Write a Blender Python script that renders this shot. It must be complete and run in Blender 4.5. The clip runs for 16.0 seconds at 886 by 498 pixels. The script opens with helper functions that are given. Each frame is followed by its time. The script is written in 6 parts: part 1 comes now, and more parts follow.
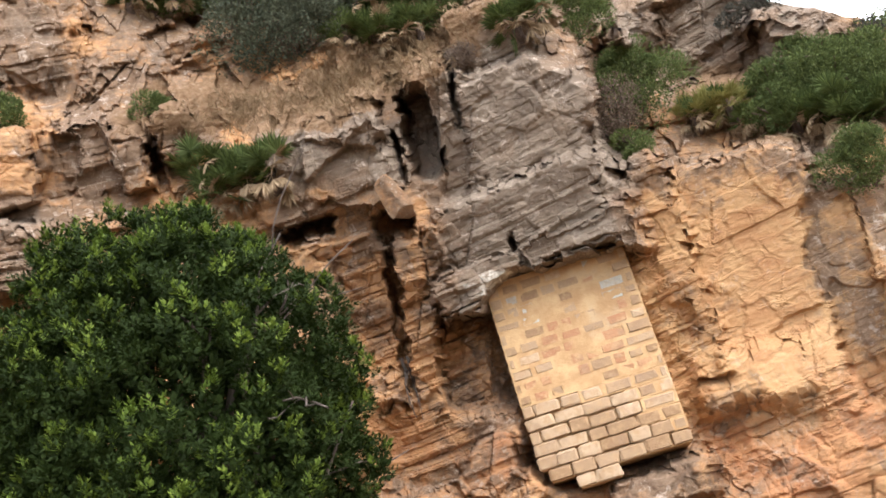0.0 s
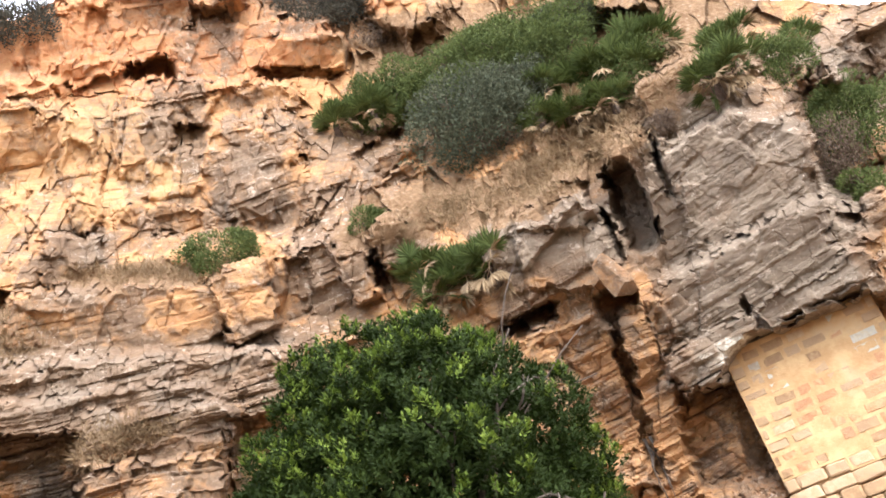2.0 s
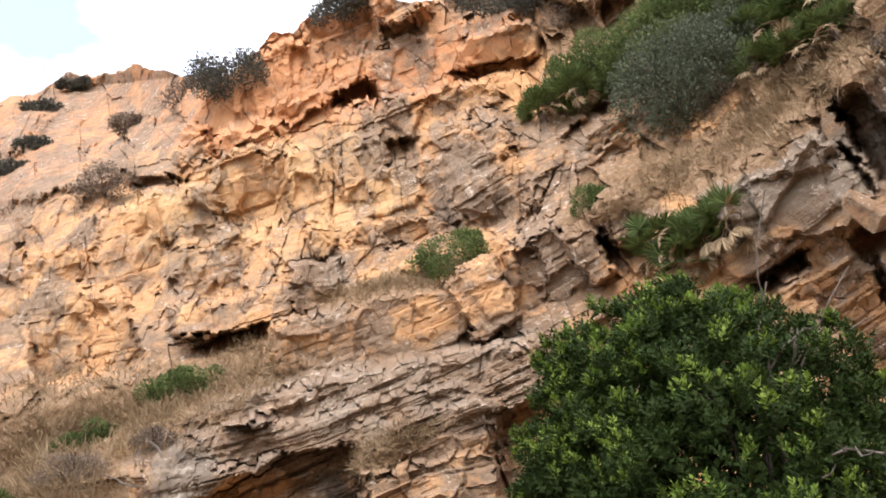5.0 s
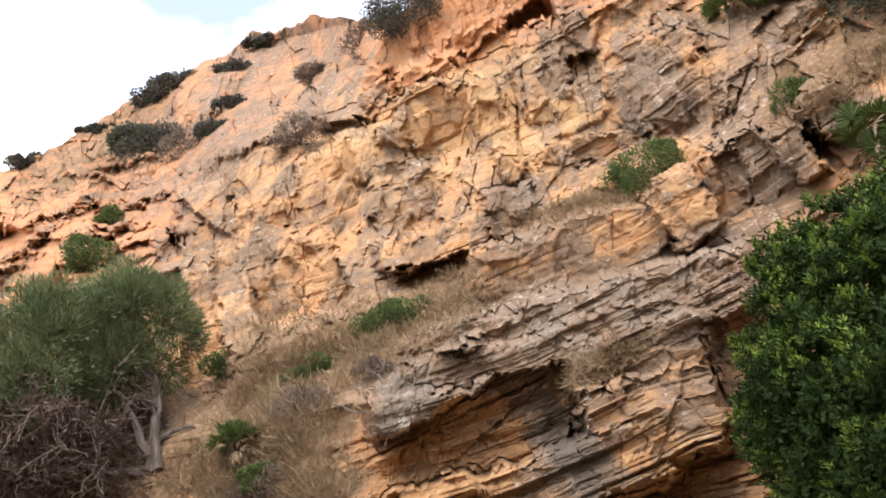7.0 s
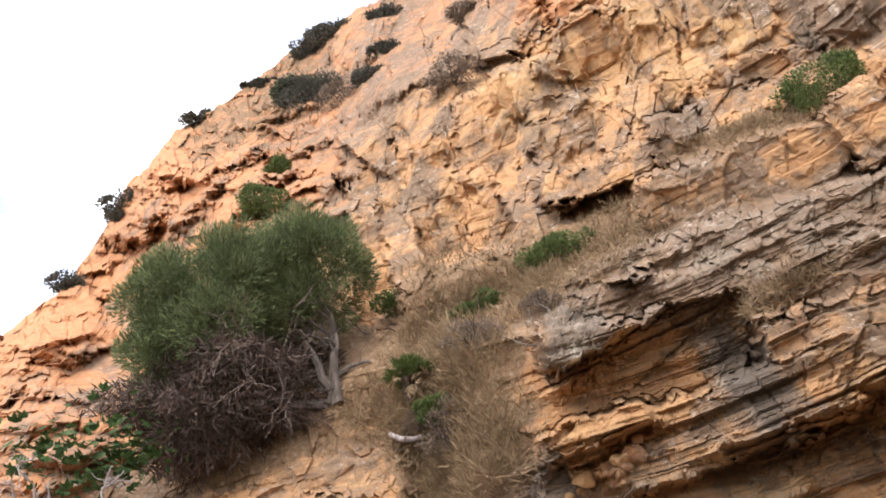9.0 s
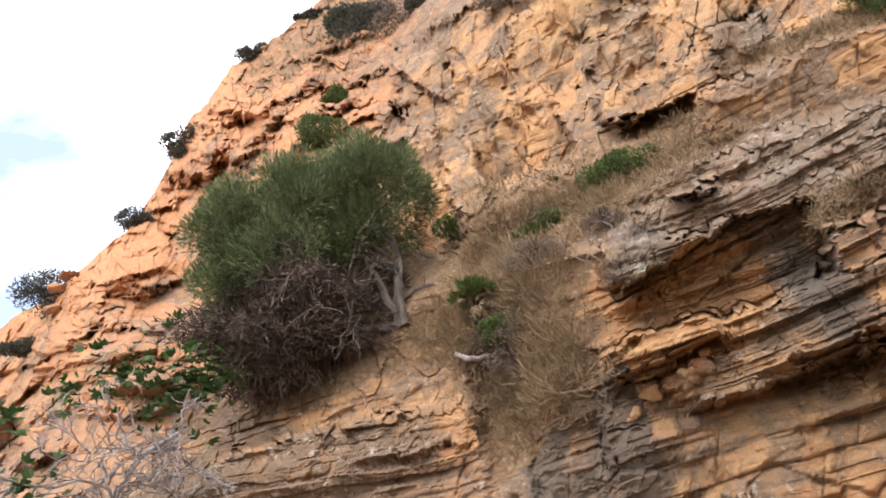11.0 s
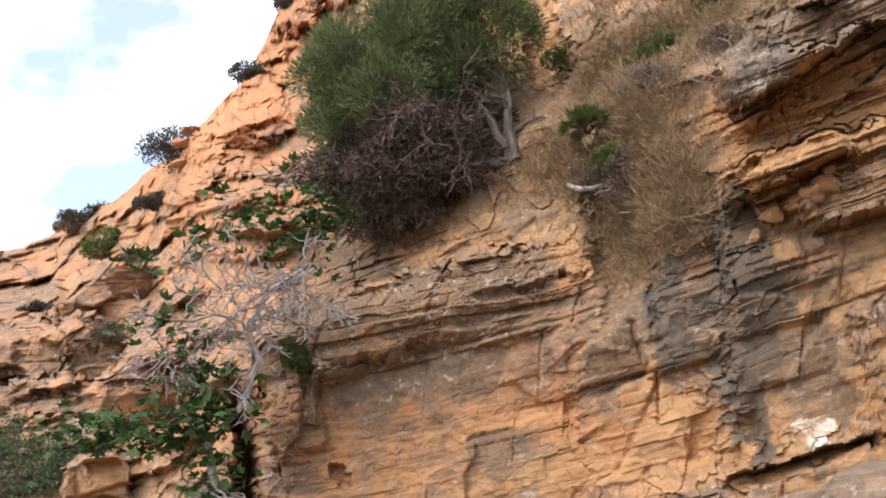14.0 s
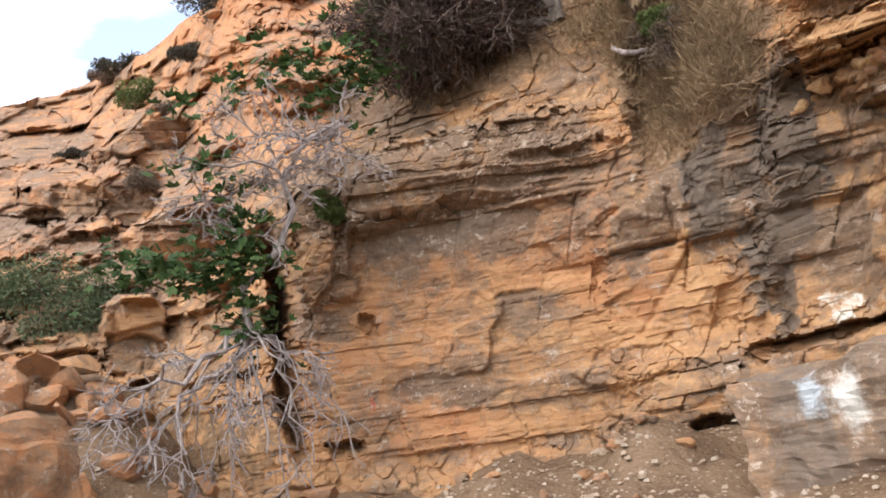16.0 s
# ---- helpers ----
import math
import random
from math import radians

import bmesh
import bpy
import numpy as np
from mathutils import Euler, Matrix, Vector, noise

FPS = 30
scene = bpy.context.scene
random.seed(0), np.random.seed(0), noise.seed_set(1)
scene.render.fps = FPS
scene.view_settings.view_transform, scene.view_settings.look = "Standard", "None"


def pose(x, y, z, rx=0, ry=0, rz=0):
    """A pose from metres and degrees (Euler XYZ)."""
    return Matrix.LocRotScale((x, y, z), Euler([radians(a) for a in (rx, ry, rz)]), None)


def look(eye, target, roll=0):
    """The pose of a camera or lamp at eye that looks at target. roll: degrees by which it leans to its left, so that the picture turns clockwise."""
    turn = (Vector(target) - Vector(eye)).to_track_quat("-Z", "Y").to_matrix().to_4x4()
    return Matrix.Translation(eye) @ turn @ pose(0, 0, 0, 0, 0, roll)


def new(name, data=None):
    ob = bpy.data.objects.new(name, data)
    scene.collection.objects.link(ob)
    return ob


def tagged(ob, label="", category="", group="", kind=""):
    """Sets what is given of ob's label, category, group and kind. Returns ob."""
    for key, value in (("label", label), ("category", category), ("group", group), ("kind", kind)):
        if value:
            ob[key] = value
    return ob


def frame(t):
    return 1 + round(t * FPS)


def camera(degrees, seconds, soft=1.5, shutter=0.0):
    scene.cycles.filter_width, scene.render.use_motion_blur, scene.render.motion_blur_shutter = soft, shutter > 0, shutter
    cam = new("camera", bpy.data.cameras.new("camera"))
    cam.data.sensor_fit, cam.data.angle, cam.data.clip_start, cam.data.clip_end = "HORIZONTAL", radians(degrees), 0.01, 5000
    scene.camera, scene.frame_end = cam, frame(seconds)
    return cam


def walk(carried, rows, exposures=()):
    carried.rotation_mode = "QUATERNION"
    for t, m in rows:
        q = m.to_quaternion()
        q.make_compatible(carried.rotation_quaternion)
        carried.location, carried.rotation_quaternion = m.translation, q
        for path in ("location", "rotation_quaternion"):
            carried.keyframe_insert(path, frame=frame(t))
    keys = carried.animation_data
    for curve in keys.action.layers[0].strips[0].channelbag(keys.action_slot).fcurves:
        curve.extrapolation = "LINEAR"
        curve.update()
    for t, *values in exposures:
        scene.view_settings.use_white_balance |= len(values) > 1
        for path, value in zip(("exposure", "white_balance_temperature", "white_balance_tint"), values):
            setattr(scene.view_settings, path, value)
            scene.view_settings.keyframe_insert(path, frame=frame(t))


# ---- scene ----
cam = camera(51.58, 16.0, soft=1.75)
# seconds, eye, turn to the left, tilt up, lean to the right
ROWS = [
    (0, 0.000, 0.000, 1.600, -5.56, 19.24, 16.44),
    (0.5, -0.016, -0.007, 1.642, -3.02, 21.67, 17.45),
    (1, -0.037, -0.012, 1.678, -1.26, 24.70, 18.62),
    (1.5, -0.065, -0.024, 1.706, 0.39, 26.58, 19.04),
    (2, -0.096, -0.017, 1.735, 6.40, 28.00, 19.28),
    (2.5, -0.137, -0.018, 1.753, 8.97, 29.27, 21.24),
    (3, -0.181, -0.020, 1.768, 9.10, 30.44, 23.51),
    (3.2, -0.199, -0.020, 1.773, 9.05, 31.02, 23.72),
    (5.3, -0.398, -0.005, 1.776, 23.57, 32.00, 20.62),
    (5.5, -0.418, -0.006, 1.777, 25.14, 31.65, 20.17),
    (6, -0.466, -0.012, 1.777, 28.22, 31.54, 19.74),
    (6.5, -0.512, -0.030, 1.771, 32.09, 31.88, 19.73),
    (7, -0.554, -0.050, 1.770, 35.44, 31.81, 18.73),
    (7.5, -0.587, -0.067, 1.771, 38.90, 31.96, 17.89),
    (8, -0.616, -0.083, 1.763, 42.20, 31.78, 17.07),
    (8.5, -0.649, -0.102, 1.750, 44.79, 31.54, 16.10),
    (9, -0.678, -0.114, 1.731, 47.60, 31.05, 14.71),
    (9.2, -0.688, -0.117, 1.722, 48.29, 30.67, 14.60),
    (11.3, -0.761, -0.129, 1.610, 54.18, 27.11, 13.77),
    (11.5, -0.772, -0.128, 1.601, 55.17, 26.63, 13.67),
    (12, -0.791, -0.134, 1.571, 58.20, 25.62, 13.09),
    (12.5, -0.800, -0.112, 1.552, 60.63, 24.56, 12.58),
    (13, -0.811, -0.093, 1.525, 62.11, 23.66, 12.51),
    (13.5, -0.827, -0.072, 1.491, 62.80, 22.39, 12.38),
    (14, -0.834, -0.052, 1.451, 62.97, 20.16, 12.25),
    (14.5, -0.833, -0.051, 1.416, 63.65, 18.32, 12.18),
    (15, -0.845, -0.068, 1.370, 64.50, 16.33, 11.34),
    (15.5, -0.870, -0.091, 1.330, 65.23, 14.33, 10.21),
    (16, -0.906, -0.139, 1.290, 66.26, 12.63, 8.53),
]
EXPOSURES = [(t, stops, 6500, 13.0) for t, stops in ((0.0, 1.55), (1.0, 2.04), (3.0, 2.05), (5.5, 1.52), (9.0, 1.43), (12.5, 1.25), (16.0, 1.26))]
walk(cam, [(t, pose(x, y, z, 90 + tilt, 0, turn) @ pose(0, 0, 0, 0, 0, -lean)) for t, x, y, z, turn, tilt, lean in ROWS], EXPOSURES)

# ---- daylight: bright thin cloud, soft sun from high on the left behind the viewer ----
SUN_AZ, SUN_EL = radians(150), radians(44)       # from +y, clockwise
world = bpy.data.worlds.new("sky")
scene.world = world
world.use_nodes = True
wn, wl = world.node_tree.nodes, world.node_tree.links
wn.clear()
w_out = wn.new("ShaderNodeOutputWorld")
w_bg = wn.new("ShaderNodeBackground")
w_sky = wn.new("ShaderNodeTexSky")
w_sky.sky_type = "NISHITA"
w_sky.sun_disc = False
w_sky.sun_elevation, w_sky.sun_rotation = SUN_EL, SUN_AZ
w_co = wn.new("ShaderNodeTexCoord")
w_map = wn.new("ShaderNodeMapping")
w_map.inputs["Scale"].default_value = (1.0, 1.0, 2.2)
w_map.inputs["Location"].default_value = (0.35, 0.2, 0.6)
w_cloud = wn.new("ShaderNodeTexNoise")
w_cloud.inputs["Scale"].default_value = 2.6
w_cloud.inputs["Detail"].default_value = 6.0
w_cloud.inputs["Roughness"].default_value = 0.55
w_ramp = wn.new("ShaderNodeValToRGB")
w_ramp.color_ramp.elements[0].position, w_ramp.color_ramp.elements[1].position = 0.36, 0.6
w_ramp.color_ramp.elements[0].color = (0.15, 0.15, 0.15, 1)
w_mix = wn.new("ShaderNodeMix")
w_mix.data_type = "RGBA"
w_mix.inputs[7].default_value = (8.2, 8.5, 9.1, 1)
wl.new(w_co.outputs["Generated"], w_map.inputs["Vector"])
wl.new(w_map.outputs[0], w_cloud.inputs["Vector"])
wl.new(w_cloud.outputs["Fac"], w_ramp.inputs[0])
wl.new(w_ramp.outputs[0], w_mix.inputs[0])
wl.new(w_sky.outputs[0], w_mix.inputs[6])
wl.new(w_mix.outputs[2], w_bg.inputs[0])
w_bg.inputs[1].default_value = 0.15
wl.new(w_bg.outputs[0], w_out.inputs[0])
sun = new("sun", bpy.data.lights.new("sun", "SUN"))
sun.data.energy, sun.data.angle, sun.data.color = 1.25, radians(40), (1.0, 0.95, 0.89)
sun.matrix_world = look((math.sin(SUN_AZ) * math.cos(SUN_EL) * 50, math.cos(SUN_AZ) * math.cos(SUN_EL) * 50, math.sin(SUN_EL) * 50), (0, 0, 0))


# ---- materials ----
class Mat:
    """A small node-tree writer."""
    def __init__(self, name, rough=0.9, spec=0.2):
        self.m = bpy.data.materials.new(name)
        self.m.use_nodes = True
        self.t = self.m.node_tree
        self.n, self.l = self.t.nodes, self.t.links
        self.b = self.n["Principled BSDF"]
        self.b.inputs["Roughness"].default_value = rough
        self.b.inputs["Specular IOR Level"].default_value = spec
        self.pos = self.n.new("ShaderNodeNewGeometry").outputs["Position"]

    def put(self, v, socket):
        if isinstance(v, (int, float)):
            socket.default_value = v
        elif isinstance(v, tuple):
            socket.default_value = (*v, 1) if len(v) == 3 and socket.type == "RGBA" else v
        else:
            self.l.new(v, socket)

    def noise(self, scale, detail=4, rough=0.55, at=None, stretch=None, warp=0):
        at = at or self.pos
        if stretch:
            mp = self.n.new("ShaderNodeMapping")
            mp.inputs["Scale"].default_value = stretch
            self.l.new(at, mp.inputs["Vector"])
            at = mp.outputs[0]
        x = self.n.new("ShaderNodeTexNoise")
        self.l.new(at, x.inputs["Vector"])
        x.inputs["Scale"].default_value, x.inputs["Detail"].default_value = scale, detail
        x.inputs["Roughness"].default_value, x.inputs["Distortion"].default_value = rough, warp
        return x.outputs["Fac"]

    def cells(self, scale, stretch=(1, 1, 1), feature="F1"):
        mp = self.n.new("ShaderNodeMapping")
        mp.inputs["Scale"].default_value = stretch
        self.l.new(self.pos, mp.inputs["Vector"])
        x = self.n.new("ShaderNodeTexVoronoi")
        x.feature = feature
        x.inputs["Scale"].default_value = scale
        self.l.new(mp.outputs[0], x.inputs["Vector"])
        return x.outputs["Distance"]

    def step(self, v, lo, hi):
        x = self.n.new("ShaderNodeMapRange")
        x.interpolation_type = "SMOOTHSTEP"
        self.l.new(v, x.inputs[0])
        x.inputs[1].default_value, x.inputs[2].default_value = lo, hi
        return x.outputs[0]

    def math(self, op, a, b=0.0):
        x = self.n.new("ShaderNodeMath")
        x.operation = op
        self.put(a, x.inputs[0])
        self.put(b, x.inputs[1])
        return x.outputs[0]

    def mix(self, f, a, b, mode="MIX"):
        x = self.n.new("ShaderNodeMix")
        x.data_type, x.blend_type = "RGBA", mode
        self.put(f, x.inputs[0])
        self.put(a, x.inputs[6])
        self.put(b, x.inputs[7])
        return x.outputs[2]

    def attr(self, name):
        x = self.n.new("ShaderNodeAttribute")
        x.attribute_name = name
        return x.outputs["Fac"]

    def per_piece(self):
        return self.n.new("ShaderNodeObjectInfo").outputs["Random"]

    def per_island(self):
        return self.n.new("ShaderNodeNewGeometry").outputs["Random Per Island"]

    def bump(self, height, strength=0.5, distance=0.02):
        x = self.n.new("ShaderNodeBump")
        x.inputs["Strength"].default_value, x.inputs["Distance"].default_value = strength, distance
        self.l.new(height, x.inputs["Height"])
        self.l.new(x.outputs[0], self.b.inputs["Normal"])

    def done(self, colour):
        self.put(colour, self.b.inputs["Base Color"])
        return self.m


BED = (1.0, 1.0, 5.0)          # rock grain runs along the beds


def rock_colour(k, grey, red, soil, dark, pale, beds=0.3):
    """Weathered sandstone: ochre body, orange iron stain, grey crust with lichen, dark water streaks and darkened beds,
    dusty soil.
    """
    def swing(v, much):
        return k.math("MULTIPLY", k.math("ADD", v, -0.5), much)
    big, mid, small, fine = k.noise(0.45, 5), k.noise(1.5, 6, 0.65, warp=0.4), k.noise(4.2, 7, 0.68, warp=0.8), k.noise(13, 6, 0.7)
    beds = k.noise(1.6, 5, 0.65, stretch=BED, warp=0.5)
    ochre = k.mix(k.step(beds, 0.32, 0.70), (0.40, 0.205, 0.092), (0.55, 0.33, 0.162))
    ochre = k.mix(k.math("MULTIPLY", k.step(small, 0.42, 0.72), 0.7), ochre, (0.48, 0.255, 0.114))
    iron = k.mix(k.step(small, 0.3, 0.7), (0.43, 0.19, 0.085), (0.55, 0.285, 0.138))
    c = k.mix(k.step(k.math("ADD", red, k.math("ADD", swing(big, 1.2), swing(mid, 0.9))), 0.12, 0.8), ochre, iron)
    sand = k.mix(k.step(small, 0.3, 0.7), (0.49, 0.295, 0.138), (0.60, 0.395, 0.20))
    c = k.mix(k.math("MULTIPLY", k.step(k.math("ADD", pale, k.math("ADD", swing(mid, 1.1), swing(beds, 0.6))), 0.25, 0.95), 0.85), c, sand)
    lichen = k.math("MULTIPLY", k.step(k.noise(6.5, 8, 0.72, warp=0.6), 0.56, 0.62), k.step(k.noise(0.9, 4), 0.42, 0.54))
    crust = k.mix(k.step(k.noise(2.4, 7, 0.7, stretch=(1, 1, 2.5), warp=0.5), 0.30, 0.70), (0.115, 0.081, 0.057), (0.255, 0.18, 0.122))
    crust = k.mix(k.math("MULTIPLY", k.step(fine, 0.50, 0.74), 0.7), crust, (0.325, 0.245, 0.178))
    old = k.mix(k.step(k.noise(2.1, 7, 0.68, stretch=(1, 1, 1.6), warp=0.6), 0.32, 0.68), (0.125, 0.105, 0.083), (0.27, 0.23, 0.18))
    crust = k.mix(k.step(k.math("ADD", grey, swing(mid, 0.5)), 0.76, 1.08), crust, old)
    much = k.step(k.math("ADD", grey, k.math("ADD", swing(mid, 1.0), k.math("ADD", swing(small, 0.9), swing(fine, 0.4)))), 0.28, 0.74)
    c = k.mix(k.math("MULTIPLY", much, 0.9), c, crust)
    c = k.mix(k.math("MULTIPLY", lichen, k.math("ADD", k.math("MULTIPLY", much, 0.5), 0.22)), c, (0.55, 0.46, 0.37))
    flecks = k.math("MULTIPLY", k.step(k.noise(19, 6, 0.7, warp=0.4), 0.60, 0.64), k.step(k.noise(1.7, 4), 0.45, 0.6))
    c = k.mix(k.math("MULTIPLY", flecks, k.math("ADD", k.math("MULTIPLY", much, 0.5), 0.12)), c, (0.70, 0.61, 0.51))
    spots = k.step(k.noise(2.7, 7, 0.7, stretch=(1, 1, 1.4), warp=1.0), 0.55, 0.68)
    c = k.mix(k.math("MULTIPLY", spots, 0.5), c, (0.20, 0.125, 0.083))
    streak = k.noise(1.3, 5, 0.6, stretch=(2.6, 2.6, 0.35), warp=0.3)
    c = k.mix(k.math("MULTIPLY", k.step(k.math("ADD", dark, k.math("ADD", k.math("MULTIPLY", k.math("ADD", streak, -0.5), 1.9), swing(fine, 0.6))), 0.3, 0.95), 0.9), c, k.mix(fine, (0.085, 0.068, 0.052), (0.17, 0.135, 0.105)))
    earth = k.mix(k.step(fine, 0.35, 0.7), (0.17, 0.102, 0.055), (0.28, 0.182, 0.105))
    earth = k.mix(k.step(k.cells(7.0), 0.26, 0.16), earth, (0.30, 0.215, 0.14))
    c = k.mix(k.step(k.math("ADD", soil, k.math("ADD", swing(mid, 0.7), swing(small, 0.8))), 0.38, 0.6), c, earth)
    c = k.mix(k.math("MULTIPLY", k.step(fine, 0.5, 0.75), 0.08), c, (0.60, 0.46, 0.30))
    lam = k.noise(3.0, 8, 0.78, stretch=(1, 1, 7), warp=0.4)
    c = k.mix(k.math("MULTIPLY", k.step(lam, 0.54, 0.68), k.math("ADD", k.math("MULTIPLY", beds, 0.4), 0.2)), c, (0.22, 0.125, 0.072))
    grit = k.noise(34, 5, 0.8)
    c = k.mix(k.math("MULTIPLY", k.step(grit, 0.52, 0.72), 0.3), c, (0.17, 0.105, 0.068))
    return c


k = Mat("sandstone_cliff", 0.92, 0.15)
ROCK = rock_colour(k, k.attr("grey"), k.attr("red"), k.attr("soil"), k.attr("dark"), k.attr("pale"), k.attr("beds"))
rough_ = k.math("ADD", k.noise(3.5, 9, 0.76, stretch=(1, 1, 3), warp=0.6), k.math("MULTIPLY", k.noise(11, 8, 0.78, stretch=(1, 1, 2.4), warp=0.5), 0.55))
rough_ = k.math("ADD", rough_, k.math("MULTIPLY", k.cells(5.5, (1, 1, 2.2)), 0.30))
rough_ = k.math("ADD", rough_, k.math("MULTIPLY", k.math("MULTIPLY", k.noise(3.0, 8, 0.78, stretch=(1, 1, 7), warp=0.4), k.attr("beds")), -0.7))
k.bump(rough_, 0.75, 0.065)
ROCK = k.mix(k.step(k.math("ADD", k.attr("white"), k.math("MULTIPLY", k.math("ADD", k.noise(3.0, 6, 0.7), -0.5), 1.3)), 0.32, 0.66), ROCK, (0.68, 0.64, 0.54))
M_CLIFF = k.done(ROCK)


def rock_material(name, grey, red=0.0, pale=0.0, dark=0.0, soil=0.0):
    q = Mat(name, 0.92, 0.15)
    v = []
    for x in (grey, red, soil, dark, pale):
        a = q.n.new("ShaderNodeValue")
        a.outputs[0].default_value = x
        v.append(a.outputs[0])
    col = rock_colour(q, *v)
    q.bump(q.math("ADD", q.noise(4.5, 8, 0.72, stretch=(1, 1, 2), warp=0.6), q.math("MULTIPLY", q.noise(26, 6, 0.7), 0.45)), 0.9, 0.09)
    return q.done(col)


M_ROCK_OCHRE = rock_material("ochre_sandstone", 0.45, 0.45, -0.2)
M_ROCK_BROWN = rock_material("brown_weathered_sandstone", 0.62, 0.5)
M_ROCK_GREY = rock_material("grey_crusted_sandstone", 0.6)
M_ROCK_RED = rock_material("orange_sandstone", 0.45, 0.8, -0.3)
M_ROCK_PALE = rock_material("pale_sandstone", 0.2, 0.0, 0.8)
M_ROCK_GREYWHITE = rock_material("pale_grey_limestone", 0.35, 0.0, 0.6)


# ---- noise on arrays ----
def hash01(ix, iy, iz, seed=0):
    h = (ix.astype(np.int64) * 374761393 + iy.astype(np.int64) * 668265263 + iz.astype(np.int64) * 2147483647 + seed * 974634777) & 0xFFFFFFFF
    h = ((h ^ (h >> 13)) * 1274126177) & 0xFFFFFFFF
    h = ((h ^ (h >> 16)) * 2246822519) & 0xFFFFFFFF
    return ((h ^ (h >> 15)) & 0xFFFFFF) / float(0x1000000)


def vnoise(x, y, z, seed=0):
    """Smooth noise, -1 to 1."""
    ix, iy, iz = np.floor(x), np.floor(y), np.floor(z)
    fx, fy, fz = x - ix, y - iy, z - iz
    fx, fy, fz = (q * q * q * (q * (q * 6 - 15) + 10) for q in (fx, fy, fz))
    ix, iy, iz = ix.astype(np.int64), iy.astype(np.int64), iz.astype(np.int64)
    out = 0
    for dx in (0, 1):
        for dy in (0, 1):
            for dz in (0, 1):
                out = out + hash01(ix + dx, iy + dy, iz + dz, seed) * (fx if dx else 1 - fx) * (fy if dy else 1 - fy) * (fz if dz else 1 - fz)
    return out * 2 - 1


def fbm(x, y, z, octaves=4, seed=0, gain=0.5):
    out, amp = 0, 1.0
    for i in range(octaves):
        out = out + amp * vnoise(x, y, z, seed + i)
        x, y, z, amp = x * 2.03 + 5.1, y * 2.03 + 1.7, z * 2.03 + 9.2, amp * gain
    return out


def slabs(x, y, seed, steep=0.5):
    """Broken rock faces: flat, tilted pieces that meet at sharp edges. Gives their height, a number for each piece, and the distance to its edge."""
    ix, iy = np.floor(x).astype(np.int64), np.floor(y).astype(np.int64)
    best, second = np.full(x.shape, 9.0), np.full(x.shape, 9.0)
    out, mark = np.zeros(x.shape), np.zeros(x.shape)
    for dx in (-1, 0, 1):
        for dy in (-1, 0, 1):
            h = hash01(ix + dx, iy + dy, ix * 0, seed)
            h2, h3, h4 = (h * 917.13) % 1.0, (h * 5813.7) % 1.0, (h * 391.1) % 1.0
            vx, vy = x - ix - dx - 0.15 - 0.7 * h, y - iy - dy - 0.15 - 0.7 * h2
            sx, sy = vx + (h3 - 0.5) * 0.7 * vy, vy + (h4 - 0.5) * 0.5 * vx
            d = 0.55 * np.maximum(np.abs(sx), np.abs(sy)) + 0.45 * (np.abs(sx) + np.abs(sy)) * 0.7
            near = d < best
            second = np.where(near, best, np.minimum(second, d))
            out = np.where(near, 0.6 * (h3 - 0.5) + steep * ((h4 - 0.5) * 2 * vx + ((h * 131.7) % 1.0 - 0.5) * 2 * vy), out)
            mark = np.where(near, (h * 743.3) % 1.0, mark)
            best = np.minimum(best, d)
    return out, mark, second - best


def shards(x, y, seed):
    """A constant value, -1 to 1, in each cell of an irregular mosaic: angular breaks."""
    ix, iy = np.floor(x).astype(np.int64), np.floor(y).astype(np.int64)
    best, val = np.full(x.shape, 9.0), np.zeros(x.shape)
    for dx in (-1, 0, 1):
        for dy in (-1, 0, 1):
            h = hash01(ix + dx, iy + dy, ix * 0, seed)
            d = np.abs(x - ix - dx - h) + np.abs(y - iy - dy - (h * 917.13) % 1.0)
            val = np.where(d < best, (h * 5813.7) % 1.0, val)
            best = np.minimum(d, best)
    return val * 2 - 1


def smooth(lo, hi, v):
    q = np.clip((v - lo) / (hi - lo), 0, 1)
    return q * q * (3 - 2 * q)


# ---- the cliff: ranges from a viewpoint on the path, by bearing (left positive) and rise in degrees ----
EYE = np.array([-0.5, 0.0, 1.6])
BEARINGS = np.array([-48, -30, -15, 0, 15, 30, 45, 60, 75, 90, 110.0])
RISES = np.array([-9, 5, 15, 25, 35, 41, 47.0])
RANGES = np.array([
    (15, 16, 17, 22, 30, 32, 34),
    (14.5, 15, 16, 20, 25, 29, 32),
    (14, 14, 14.2, 15, 19.5, 23, 27),
    (12.6, 13, 13.3, 14, 18.5, 21.5, 25),
    (12, 12.3, 13, 14, 17.3, 20.5, 23),
    (11, 11.3, 12, 12.6, 17, 20, 23.5),
    (10.6, 10.8, 11.3, 12.6, 18, 22, 36),
    (11.2, 11.6, 12.2, 14.2, 20, 31, 42),
    (11.4, 12.2, 13.2, 17, 32, 40, 44),
    (13, 15, 19.5, 40, 46, 48, 50),
    (13, 16, 22, 42, 48, 50, 52.0)])
CREST_AZ = np.array([-48, -37, -33, -30, -22.3, -17, -12, 0, 8, 11, 15, 18.6, 25.5, 30, 32.5, 35, 39.7, 45.4, 50, 54.4, 57, 66, 70, 72, 75, 78, 83, 89, 93, 110.0])
CREST_EL = np.array([17, 21.9, 24.7, 26.8, 33.1, 37.2, 41, 46.5, 48, 46.4, 47, 49, 48.2, 47.5, 46.8, 47.0, 47.7, 47.9, 46.5, 45.1, 44.3, 41, 37.9, 35.1, 31.4, 29.1, 26.1, 23.2, 22.3, 18])
